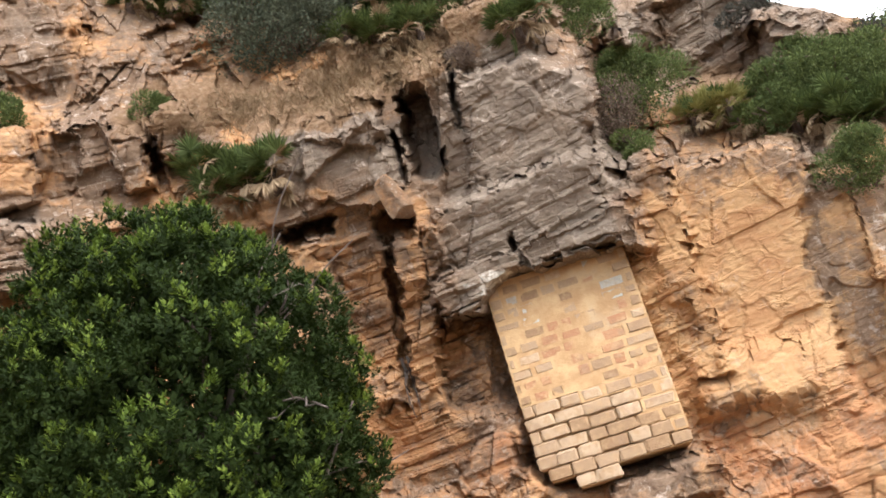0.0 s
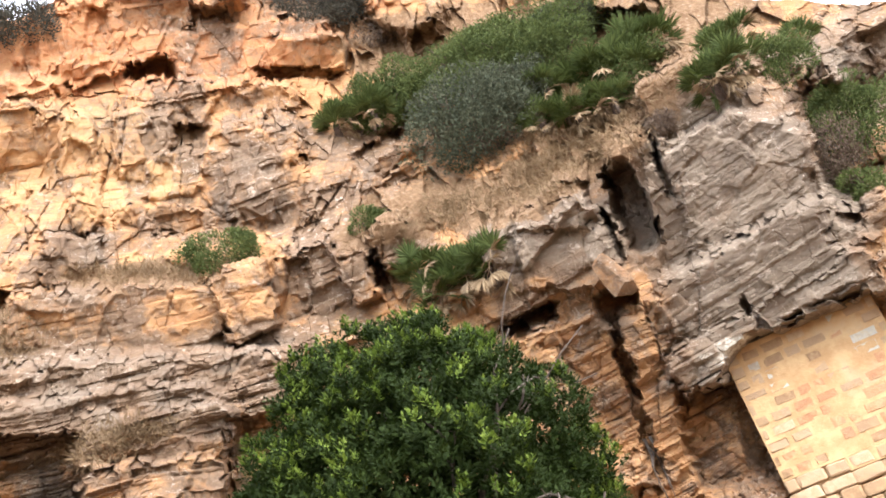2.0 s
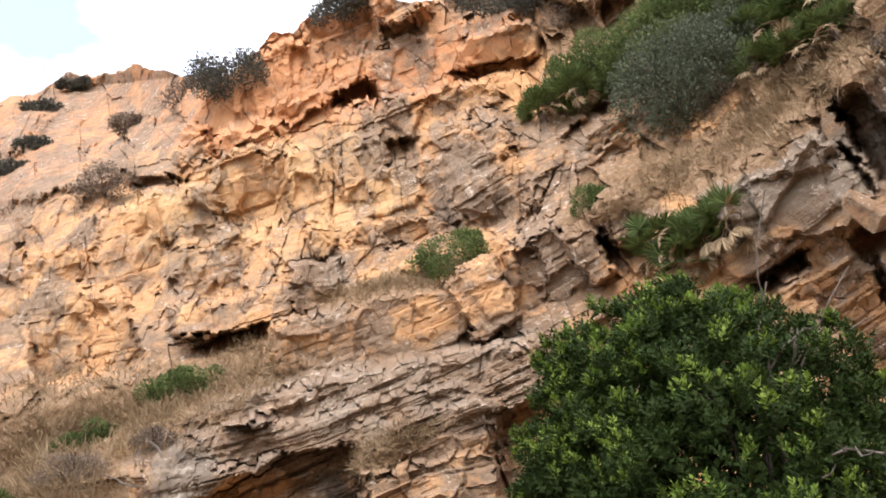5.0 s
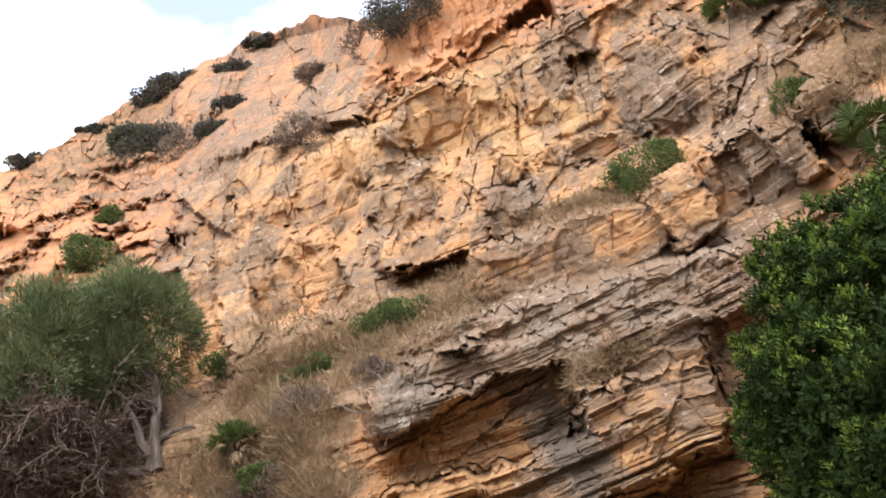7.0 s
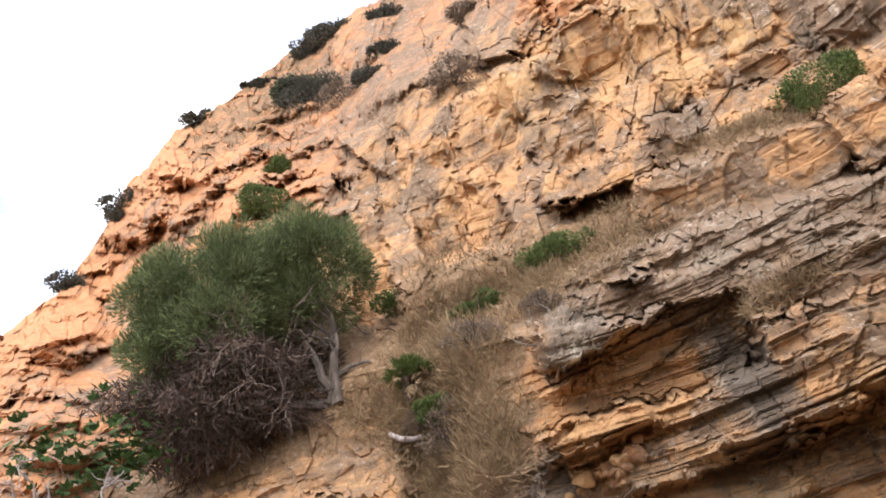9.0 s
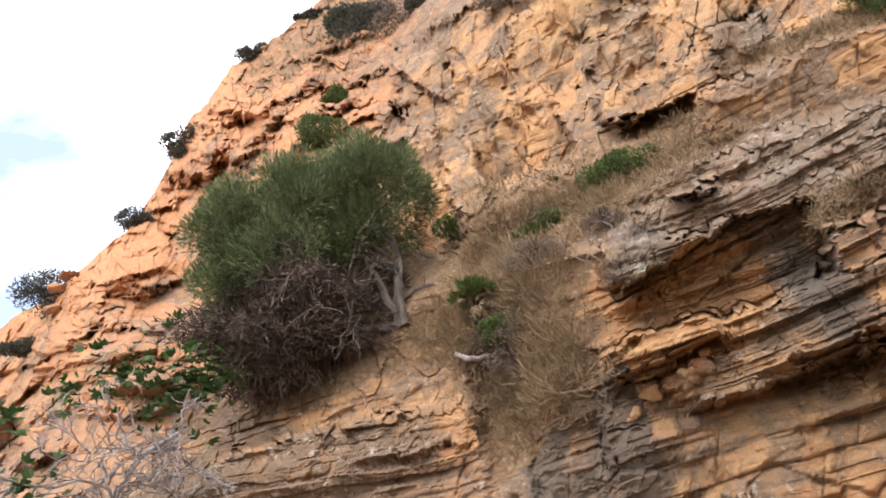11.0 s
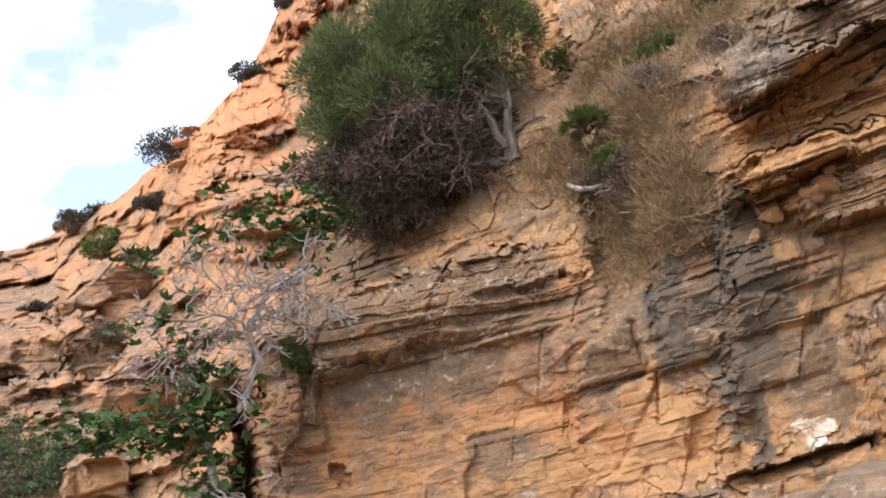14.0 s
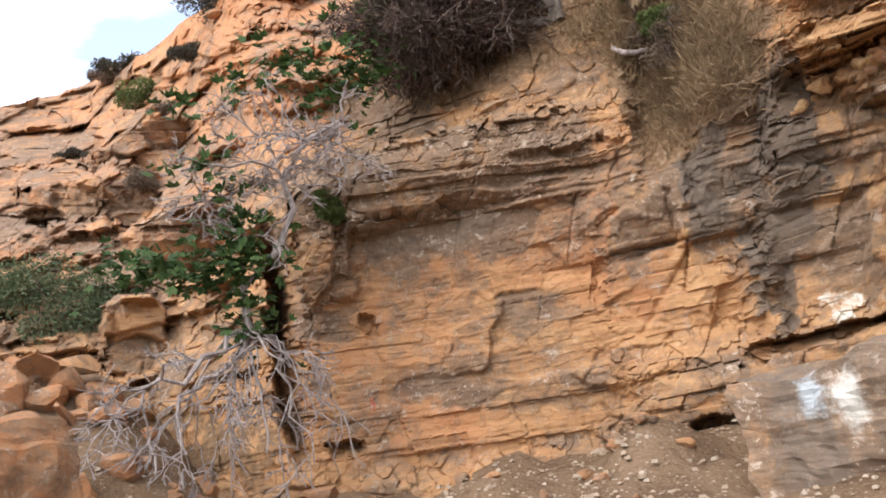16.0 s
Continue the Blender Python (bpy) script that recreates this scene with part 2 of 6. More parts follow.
NA, NE, NBACK = 1400, 540, 12
NLOW = 24                      # rows below the part that is seen well

az1 = np.concatenate([np.linspace(-47, -38.5, 20), np.linspace(-38, 97, NA - 40), np.linspace(97.5, 109, 20)])
crest = np.interp(az1, CREST_AZ, CREST_EL)
crest = crest + 0.22 * fbm(az1 * 0.5, az1 * 0, az1 * 0, 5, 77, 0.55) + 0.12 * np.round(1.6 * vnoise(az1 * 0.4, az1 * 0, az1 * 0, 41))
A = np.repeat(az1[:, None], NE, 1)
FOOT_AZ = np.array([-48, -30, -20, -5, 10, 25, 36, 41, 44, 110.0])
FOOT_EL = np.array([-4, -4, -2, 2, 6, 8.5, 4, 0, -7.8, -7.8])
foot_el = np.interp(az1, FOOT_AZ, FOOT_EL)[:, None]
E = np.concatenate([-9.0 + (foot_el + 9.0) * np.linspace(0, 1, NLOW, endpoint=False)[None, :], foot_el + (crest[:, None] - foot_el) * np.linspace(0, 1, NE - NLOW)[None, :]], 1)


def cubic_table(a, e):
    """Smooth lookup in the table of ranges."""
    cols = np.array([np.interp(e.ravel(), RISES, row) for row in RANGES])
    i = np.clip(np.searchsorted(BEARINGS, a.ravel()) - 1, 0, len(BEARINGS) - 2)
    q = np.clip((a.ravel() - BEARINGS[i]) / (BEARINGS[i + 1] - BEARINGS[i]), 0, 1)
    q = q * q * (3 - 2 * q)
    n = np.arange(a.size)
    return (cols[i, n] * (1 - q) + cols[i + 1, n] * q).reshape(a.shape)


RANGE = cubic_table(A, E)


def steepness():
    return np.hypot(np.gradient(RANGE, axis=1) / np.radians(np.gradient(E, axis=1)), np.gradient(RANGE, axis=0) / np.radians(np.gradient(A, axis=0))) / RANGE


# slopes break into upright steps
step_h = 0.95 * np.clip(RANGE / 15.0, 0.8, 2.6)
jog = 0.5 * fbm(A * 0.09, E * 0.06, A * 0, 2, 601) + 0.35 * shards(A * 0.32, E * 0.25, 607) + 0.2 * shards(A * 0.8, E * 0.6, 609)
rho = RANGE * np.cos(np.radians(E)) / step_h + jog
flat_part = np.floor(rho)
stepped = (flat_part + smooth(0.5, 1.0, rho - flat_part) - jog) * step_h / np.cos(np.radians(E))
RANGE = RANGE + (stepped - RANGE) * np.interp(A, (5, 20, 50, 60, 70), (0.5, 0.22, 0.2, 0.3, 0.3)) * smooth(0.5, 1.1, steepness())
# ragged outlines for every mass: bed-parallel and upright jitter
JA = 0.30 * shards(A * 0.5, E * 0.8, 3) + 0.20 * shards(A * 1.3, E * 2.0, 9) + 0.06 * fbm(A * 2.0, E * 3.0, A * 0, 3, 4)
JE = 0.24 * shards(A * 0.6, E * 0.6, 5) + 0.16 * shards(A * 1.6, E * 1.4, 13) + 0.05 * fbm(A * 2.0, E * 3.0, A * 0 + 7, 3, 6)
W_GREY, W_RED, W_SOIL, W_DARK, W_PALE, W_WHITE, W_BEDS = (np.zeros_like(A) for _ in range(7))
W_BEDS += 0.25
W_GREY += 0.42 + 0.16 * fbm(A * 0.12, E * 0.2, A * 0, 3, 401)
W_ROUGH = np.ones_like(A)
W_LAM = np.zeros_like(A)


def region(az, el, w, h, turn, power, edge, ragged=1.0):
    """Columns of the sheet that a mass covers, its mask there, and the offsets to the right and up, in degrees."""
    reach = (w + h) * 1.6 / max(0.3, math.cos(radians(el))) + 2
    lo, hi = np.searchsorted(az1, (az - reach, az + reach))
    s = slice(lo, hi)
    u, v = -(A[s] + ragged * JA[s] - az) * math.cos(radians(el)), E[s] + ragged * JE[s] - el
    c, n = math.cos(radians(turn)), math.sin(radians(turn))
    p, q = u * c + v * n, v * c - u * n
    d = ((np.abs(p) / w) ** power + (np.abs(q) / h) ** power) ** (1 / power)
    return s, smooth(1 + edge, 1 - edge, d), u, v


def block(az, el, w, h, turn, r, du=0.0, dv=0.0, edge=0.1, power=5):
    """A rock mass with a flat, tilted face at range r."""
    s, m, u, v = region(az, el, w, h, turn, power, edge)
    most = 0.13 * r
    if 12 < az < 62 and el > 30:
        m = m * 0.6                                  # the high wall is nearly one face
    RANGE[s] += np.clip(r + du * u + dv * v - RANGE[s], -most, most) * m


def bulge(az, el, w, h, turn, out, du=0.0, dv=0.0, edge=0.3, power=3):
    """Rock that stands out by so many metres, its face tilted."""
    s, m, u, v = region(az, el, w, h, turn, power, edge)
    RANGE[s] -= (out - du * u - dv * v) * m


def hollow(az, el, w, h, turn, depth, edge=0.2, power=4):
    s, m, u, v = region(az, el, w, h, turn, power, edge, 0.8)
    RANGE[s] += 0.75 * depth * m * (0.45 + 0.55 * smooth(-h, 0.7 * h, v))      # deepest under its roof


def joint(a0, e0, a1, e1, w, depth):
    """An open crack between two points, uneven in width."""
    s = slice(*np.searchsorted(az1, (min(a0, a1) - 2, max(a0, a1) + 2)))
    c = math.cos(radians((e0 + e1) / 2))
    u, v = (A[s] + 0.3 * JA[s] - a0) * c, E[s] + 0.3 * JE[s] - e0
    du_, dv_ = (a1 - a0) * c, e1 - e0
    q = np.clip((u * du_ + v * dv_) / (du_ * du_ + dv_ * dv_), 0, 1)
    d = np.hypot(u - q * du_, v - q * dv_)
    wide = 0.5 * w * (0.6 + 0.6 * vnoise(A[s] * 1.3, E[s] * 1.3, A[s] * 0, 701))
    RANGE[s] += 0.45 * depth * smooth(1.0, 0.25, d / np.maximum(wide, 0.05)) * (0.4 + 0.6 * smooth(0.0, 0.12, np.minimum(q, 1 - q)))


def stain(layer, az, el, w, h, turn, much, edge=0.35, power=2.5):
    s, m, u, v = region(az, el, w, h, turn, power, edge, 1.6)
    layer[s] += (much - layer[s]) * m



# ---- open joints: from, to, width in degrees, depth ----
joint(-23.7, 18.8, -23.1, 14.7, 0.21, 0.40)
joint(-23.1, 14.7, -23.7, 10.5, 0.21, 0.35)
joint(-23.7, 10.5, -23.3, 6.9, 0.21, 0.30)
joint(-23.4, 16.8, -27.1, 16.2, 0.14, 0.25)
joint(-27.1, 16.2, -30.4, 15.4, 0.14, 0.25)
joint(-20.2, 18.0, -19.2, 12.5, 0.18, 0.30)
joint(-30.8, 15.8, -29.9, 7.2, 0.21, 0.35)
joint(-32.0, 14.2, -30.9, 6.8, 0.18, 0.30)
joint(-20.3, 20.2, -19.4, 15.4, 0.18, 0.35)
joint(-25.1, 14.7, -24.3, 9.3, 0.14, 0.20)
joint(-27.5, 13.0, -25.9, 5.9, 0.14, 0.20)
joint(-9.6, 24.1, -19.6, 24.8, 0.18, 0.30)
joint(-9.5, 22.7, -18.9, 22.2, 0.14, 0.20)
joint(-7.6, 19.2, -19.1, 18.0, 0.18, 0.25)
joint(-6.6, 17.3, -18.6, 15.7, 0.14, 0.20)
joint(-6.6, 21.0, -5.9, 15.3, 0.18, 0.40)
joint(-3.5, 30.1, -4.0, 25.3, 0.18, 0.35)
joint(-7.8, 17.7, -7.5, 15.6, 0.14, 0.20)
joint(-0.7, 16.7, -3.6, 16.3, 0.14, 0.20)
joint(-3.6, 12.3, -5.7, 12.1, 0.18, 0.25)
joint(-9.6, 11.3, -13.5, 11.9, 0.14, 0.10)
joint(24.8, 41.8, 26.3, 37.4, 0.21, 0.45)
joint(37.3, 42.2, 35.8, 37.8, 0.21, 0.35)
joint(30.9, 41.2, 30.3, 38.8, 0.18, 0.30)
joint(36.5, 42.5, 24.7, 42.3, 0.21, 0.40)
joint(24.8, 41.8, 9.9, 41.2, 0.18, 0.30)
joint(32.7, 36.4, 32.9, 33.8, 0.18, 0.30)
joint(16.2, 30.1, 16.7, 26.9, 0.25, 0.45)
joint(20.5, 31.0, 20.8, 27.8, 0.18, 0.30)
joint(10.2, 34.5, 13.7, 31.9, 0.21, 0.40)
joint(21.2, 39.5, 22.4, 35.1, 0.18, 0.30)
joint(35.6, 38.8, 27.2, 35.8, 0.14, 0.20)
joint(39.0, 44.3, 36.9, 42.3, 0.21, 0.40)
joint(36.9, 42.3, 33.7, 43.8, 0.21, 0.40)
joint(36.9, 42.3, 42.3, 42.3, 0.21, 0.40)
joint(25.1, 42.1, 27.7, 36.3, 0.21, 0.40)
joint(31.8, 44.4, 31.7, 39.9, 0.18, 0.30)
joint(45.8, 39.1, 45.6, 32.6, 0.18, 0.35)
joint(51.6, 37.6, 52.0, 34.2, 0.18, 0.35)
joint(40.1, 19.7, 31.8, 22.9, 0.18, 0.20)
joint(31.0, 36.7, 34.0, 33.2, 0.18, 0.30)
joint(44.9, 21.5, 31.6, 23.2, 0.21, 0.30)
joint(44.1, 18.2, 29.1, 19.1, 0.18, 0.25)
joint(47.9, 17.8, 41.9, 19.0, 0.18, 0.25)
joint(37.4, 24.1, 28.6, 23.9, 0.18, 0.30)
joint(73.7, 10.9, 65.0, 11.5, 0.14, 0.09)
joint(69.6, 7.3, 64.2, 5.4, 0.14, 0.08)
joint(49.7, 10.1, 41.1, 10.7, 0.18, 0.18)
joint(58.1, 1.1, 51.2, 1.3, 0.21, 0.21)
joint(71.4, 4.1, 69.5, 2.4, 0.14, 0.08)
joint(72.3, 19.1, 62.5, 20.2, 0.14, 0.15)
joint(71.1, 17.2, 63.3, 17.5, 0.18, 0.18)
joint(73.3, 5.7, 69.1, 5.8, 0.14, 0.08)
joint(68.7, 3.7, 64.5, 3.8, 0.14, 0.08)
joint(76.3, 9.5, 75.9, 3.3, 0.14, 0.12)
joint(74.3, 3.1, 74.0, -0.3, 0.14, 0.12)
joint(66.8, 0.0, 61.6, 0.6, 0.14, 0.08)

# broken ledges of the far slope
rf = random.Random(17)
for _ in range(190):
    a_ = rf.uniform(56, 104)
    top_ = float(np.interp(a_, CREST_AZ, CREST_EL))
    low_ = rf.uniform(33, 40) if a_ < 74 else (21 if a_ < 80 else 3)
    if low_ > top_ - 1.5:
        continue
    e_ = rf.uniform(low_, top_ - 0.8)
    w_ = rf.uniform(0.7, 2.6)
    bulge(a_, e_, w_, w_ * rf.uniform(0.3, 0.8), rf.uniform(-5, 25), rf.uniform(0.1, 0.4) * float(np.interp(e_, (5, 15, 30), (0.3, 0.6, 0.9))), dv=rf.uniform(0.1, 0.5), edge=0.18, power=5)
for _ in range(60):
    a_ = rf.uniform(56, 104)
    top_ = float(np.interp(a_, CREST_AZ, CREST_EL))
    e_ = rf.uniform(35 if a_ < 74 else (21 if a_ < 80 else 4), max(36.0, top_) - 1.5)
    if e_ > top_ - 1:
        continue
    hollow(a_, e_, rf.uniform(0.4, 1.5), rf.uniform(0.15, 0.4), rf.uniform(-5, 20), rf.uniform(0.2, 0.6))
for _ in range(26):
    a_ = rf.uniform(62, 104)
    top_ = float(np.interp(a_, CREST_AZ, CREST_EL))
    stain(W_GREY, a_, rf.uniform(14, top_ - 1), rf.uniform(1.5, 4), rf.uniform(0.8, 2.2), rf.uniform(-5, 25), rf.uniform(0.45, 0.65))
# right-hand cliff
block(-26.0, 13.2, 4.03, 5.60, -8, 15.4, du=0.03, dv=0.02)  # right wall
block(-20.4, 13.9, 2.04, 7.12, -4, 14.7, du=0.05)  # right wall column
block(-29.7, 8.6, 1.45, 5.97, -4, 15.7, du=0.02)  # right wall far column
block(-22.6, 2.0, 3.66, 2.19, -7, 14.9, dv=0.12, edge=0.4)  # lower right rocks
hollow(-20.1, 6.4, 1.92, 0.46, -8, 0.5)  # recess low
hollow(-19.8, 10.2, 1.31, 1.51, -9, 0.35)  # recess beside column
block(-27.1, 25.4, 3.43, 2.43, -17, 21.2, dv=0.06)  # grey beds above
bulge(-24.0, 28.0, 1.15, 1.70, -6, 1.1, power=2.5)  # pale boulder above
bulge(-33.1, 23.7, 2.79, 0.98, -30, 1.3)  # crest beds
block(-16.4, 1.9, 3.07, 1.27, -5, 13.5, dv=0.05)  # under pillar
block(-7.1, 4.7, 2.55, 1.99, -11, 13.4, dv=0.04)  # under pillar left
block(-8.2, 8.0, 1.55, 2.04, -3, 13.8)  # beside pillar
# main buttress over the pillar
block(-16.0, 26.7, 4.01, 5.95, -6, 14.6, dv=0.05, du=-0.02)  # buttress upper
block(-14.9, 30.8, 2.36, 2.00, 3, 15.4, dv=0.08)  # buttress peak
block(-9.5, 26.4, 1.57, 4.48, -7, 14.8)  # buttress left shoulder
block(-13.7, 18.8, 6.16, 3.21, 3, 13.7, dv=-0.02)  # buttress lower
block(-13.0, 16.3, 6.86, 1.60, 3, 13.4, power=9, edge=0.06)  # buttress foot bed
block(-11.2, 15.3, 2.51, 0.73, 4, 13.4, power=9, edge=0.06)  # slab edge
hollow(-7.5, 13.7, 2.17, 0.77, 3, 1.0)  # under buttress
block(-4.5, 13.5, 1.61, 4.36, -4, 13.9)  # column left
hollow(-6.2, 13.2, 0.45, 1.74, -5, 1.3)  # slot beside pillar
block(-7.3, 11.3, 1.91, 3.29, -3, 14.6)  # recess wall
block(-14.4, 9.5, 5.60, 6.45, -2, 14.8)  # behind pillar
block(-5.0, 7.0, 4.46, 2.70, -16, 13.9, edge=0.3)  # foot rocks
# split rocks left of the chimney
block(-1.7, 27.4, 3.40, 1.88, 9, 13.7, dv=0.06, power=9)  # split left
block(0.2, 23.8, 3.29, 2.16, -2, 13.8, dv=0.03, power=8)  # split fill
block(-4.6, 26.5, 1.46, 3.18, -2, 13.6, dv=0.03)  # split left tall
block(-2.9, 24.5, 2.10, 1.04, 4, 14.0)  # split under
block(-1.3, 21.7, 1.57, 2.10, -1, 13.9)  # split low a
block(-2.1, 17.8, 1.58, 4.92, -4, 14.1)  # split low b
hollow(-8.4, 26.5, 1.01, 2.69, -6, 3.0)  # chimney top
hollow(-6.0, 25.4, 0.63, 1.56, -3, 1.2)  # chimney mid
hollow(-5.0, 21.4, 1.19, 1.05, -7, 1.7)  # chimney hole
hollow(-3.7, 15.9, 0.32, 4.91, -6, 1.1)  # chimney low
hollow(0.6, 22.4, 1.67, 0.52, 6, 1.5)  # hole under palm
hollow(-19.7, 20.9, 0.93, 2.39, -8, 1.2)  # hole right of buttress
hollow(-12.4, 17.6, 0.24, 1.05, 11, 0.5)  # buttress slit
# knob and ledge left of it
block(13.7, 29.3, 1.64, 2.27, 7, 14.6)  # knob grey
block(10.9, 28.8, 0.97, 1.98, 5, 13.9)  # knob pale
block(7.8, 29.9, 1.33, 1.65, 10, 14.5)  # knob right
hollow(9.5, 27.7, 0.33, 1.33, 10, 0.8)  # knob slot
hollow(7.0, 35.6, 1.80, 0.69, 10, 0.7)  # palm hollow
block(6.4, 33.8, 1.63, 0.52, -2, 17.1)  # sand ledge stone
block(6.1, 34.7, 1.48, 0.64, 10, 17.5)  # sand ledge stone
# middle wall
block(16.3, 36.0, 2.95, 3.65, -6, 17.3, du=-0.03)  # blotched wall
block(16.4, 43.8, 6.43, 1.40, -7, 21.2, dv=0.1)  # orange slab
block(10.1, 42.3, 2.47, 1.29, -19, 20.4, power=3)  # slab nose
hollow(22.7, 43.1, 1.39, 0.85, 5, 1.6)  # slab undercut
hollow(11.3, 41.4, 2.58, 0.31, -18, 1.0)  # nose undercut
block(30.4, 45.0, 4.75, 1.94, 13, 22.0, dv=0.12, du=-0.03)  # orange peak
block(31.3, 43.2, 5.03, 0.57, 11, 20.6)  # peak foot
bulge(1.1, 43.5, 2.38, 1.92, -15, 1.3, power=2.6)  # upper boulder
bulge(5.2, 46.4, 1.51, 0.98, -26, 1.4)  # upper boulder
bulge(16.1, 47.6, 1.73, 1.34, 1, 1.4, power=2.6)  # crest rock
bulge(-13.8, 37.6, 1.92, 0.51, -39, 1.3)  # crest rock
bulge(-23.3, 28.4, 1.37, 1.55, -21, 1.2)  # crest rock
block(33.2, 40.4, 3.36, 1.63, -4, 18.6, du=0.03)  # yellow facet
block(29.2, 39.0, 1.44, 2.32, 2, 18.2, du=-0.05)  # yellow facet
block(24.1, 39.1, 1.72, 2.10, -5, 18.0, du=0.05)  # yellow facet
block(21.4, 36.0, 2.37, 2.41, -7, 17.7, du=-0.03)  # yellow facet
block(18.6, 40.9, 5.07, 1.43, -12, 18.7, dv=0.08)  # yellow roof
block(28.8, 35.9, 0.78, 1.34, 8, 16.4, du=0.06, power=2.5)  # spire
block(30.1, 33.3, 1.85, 1.27, -14, 15.9)  # spire foot
block(23.2, 34.7, 3.02, 0.76, -17, 16.8)  # low blocks
block(36.4, 32.9, 3.87, 1.10, 0, 14.9, dv=0.05)  # dark shelf
hollow(36.3, 31.2, 2.53, 0.52, 4, 0.9)  # dark shelf undercut
block(27.4, 29.5, 6.21, 1.86, -7, 14.1, dv=0.06)  # ledge rock
block(19.0, 29.0, 1.7, 2.3, 12, 13.8, dv=0.09, du=0.05, edge=0.08, power=8)  # ledge knob
block(15.8, 29.1, 1.05, 2.10, -11, 14.8)  # ledge back
block(28.5, 25.1, 10.96, 2.06, -6, 12.6, dv=0.1)  # lower beds
# overhanging beds under the ledge
block(39.8, 24.4, 4.34, 1.65, 10, 11.2, dv=0.06)  # nose bed
block(43.1, 16.5, 2.51, 0.79, -0, 11.1)  # nose tip
block(31.6, 24.7, 8.87, 1.03, -5, 12.0, dv=0.08)  # upper bed
hollow(37.2, 20.3, 5.84, 1.68, 7, 0.22)  # nose undercut
block(26.5, 18.9, 4.18, 2.80, -14, 11.0, dv=0.03)  # right block
block(34.0, 16.6, 7.69, 2.31, 1, 11.0, dv=0.05, power=8)  # right lip
hollow(28.0, 13.9, 8.36, 1.13, -1, 0.5)  # roof
block(48.4, 28.5, 4.48, 1.46, 8, 14.4, dv=0.12, edge=0.3)  # brown ledge
# wall to the left
block(38.7, 42.8, 2.48, 1.86, -11, 20.5)  # square rock
hollow(40.4, 41.0, 2.07, 0.62, -12, 0.9)  # square undercut
block(32.7, 40.5, 2.06, 3.07, -8, 19.7, du=0.04)  # wall column
block(43.0, 37.4, 1.81, 2.60, -4, 18.7, du=-0.05)  # wall column
block(48.3, 34.5, 1.66, 3.64, 1, 18.4, du=0.06)  # wall column
block(44.9, 33.1, 1.40, 2.45, -1, 17.9)  # wall column
block(52.2, 36.9, 1.76, 2.57, 2, 18.9, du=-0.05)  # wall column
block(53.7, 31.2, 1.15, 3.77, -3, 17.9, du=0.08)  # wall column
block(51.4, 38.5, 2.19, 1.17, -47, 19.0)  # leaning rock
block(57.0, 36.1, 1.82, 1.08, 12, 19.6)  # dark roof
hollow(57.7, 36.1, 1.05, 0.37, 13, 0.6)  # dark roof gap
block(37.2, 35.9, 2.10, 2.10, -19, 18.4)  # wall facet
block(38.6, 39.2, 2.44, 1.73, -9, 19.1)  # wall facet
# far orange slope
bulge(50.5, 45.0, 2.03, 1.46, 29, 1.1, power=2.5)  # far rock
bulge(46.2, 42.2, 3.44, 1.01, 11, 1.1)  # far rock
bulge(66.7, 38.0, 2.33, 1.94, 42, 0.9, power=3)  # far rock
bulge(62.7, 37.4, 2.04, 1.99, 39, 0.8, power=3)  # far rock
bulge(60.9, 40.6, 2.04, 1.32, 33, 0.9, power=3)  # far rock
bulge(70.1, 36.1, 1.96, 1.59, 49, 0.9, power=3)  # far rock
bulge(73.6, 30.3, 1.37, 1.94, 13, 0.9, power=3)  # far rock
bulge(76.9, 28.5, 1.75, 1.10, 31, 0.9, power=3)  # far rock
bulge(76.6, 27.5, 2.02, 1.81, 45, 0.8, power=3)  # far rock
bulge(79.4, 25.6, 1.29, 0.73, 5, 0.9)  # far rock
# beds at the left end
hollow(77.3, 6.2, 1.34, 6.42, 1, 2.5)  # end recess
block(67.7, 6.7, 9.81, 8.94, -0, 12.2, du=-0.03, dv=0.01, power=7)  # end face
block(63.6, 16.9, 8.92, 1.30, 2, 12.1, dv=0.12, edge=0.25)  # end top bed
block(69.0, 14.9, 6.57, 1.72, 6, 12.0, dv=0.04, edge=0.35)  # end bed
block(75.0, 12.2, 1.70, 3.76, 3, 12.3, du=-0.08)  # end corner
block(49.7, 12.8, 2.35, 4.96, -7, 11.7, du=-0.03)  # stained column
block(45.2, 7.3, 3.52, 4.82, -6, 11.3, du=-0.02, edge=0.25)  # yellow bay
block(54.2, 7.2, 3.90, 5.05, -3, 11.7, edge=0.35)  # orange step
hollow(52.8, 16.9, 1.46, 4.01, -5, 0.8, edge=0.5)  # grass gully
hollow(53.5, -2.3, 1.50, 0.51, -4, 1.0)  # bed gap
hollow(58.7, 7.0, 0.40, 1.37, -4, 0.15)  # joint
hollow(46.7, 1.9, 4.19, 0.41, 6, 0.9)  # joint
hollow(72.6, 7.0, 0.41, 0.75, -2, 0.3)  # joint
hollow(75.0, -0.1, 1.00, 0.46, -4, 0.5)  # foot gap
block(42.2, 18.2, 3.64, 1.13, 6, 10.7, dv=0.04)  # roof bed
hollow(42.0, 17.1, 3.12, 0.47, 4, 0.5)  # shelf back
block(45.5, 15.5, 1.02, 1.67, -9, 11.3, power=2.5)  # dark pillow
# left background
block(84.5, 20.0, 2.85, 1.80, -2, 24.3, power=3)  # back block
block(89.6, 17.1, 2.11, 1.91, 9, 21.3, power=3)  # back block
block(85.8, 16.9, 1.58, 1.96, 8, 20.3, power=3)  # back block
block(86.2, 8.3, 1.71, 2.28, -0, 14.8, power=3)  # back block
block(82.9, 13.5, 2.92, 2.00, 0, 17.3, power=3)  # back block

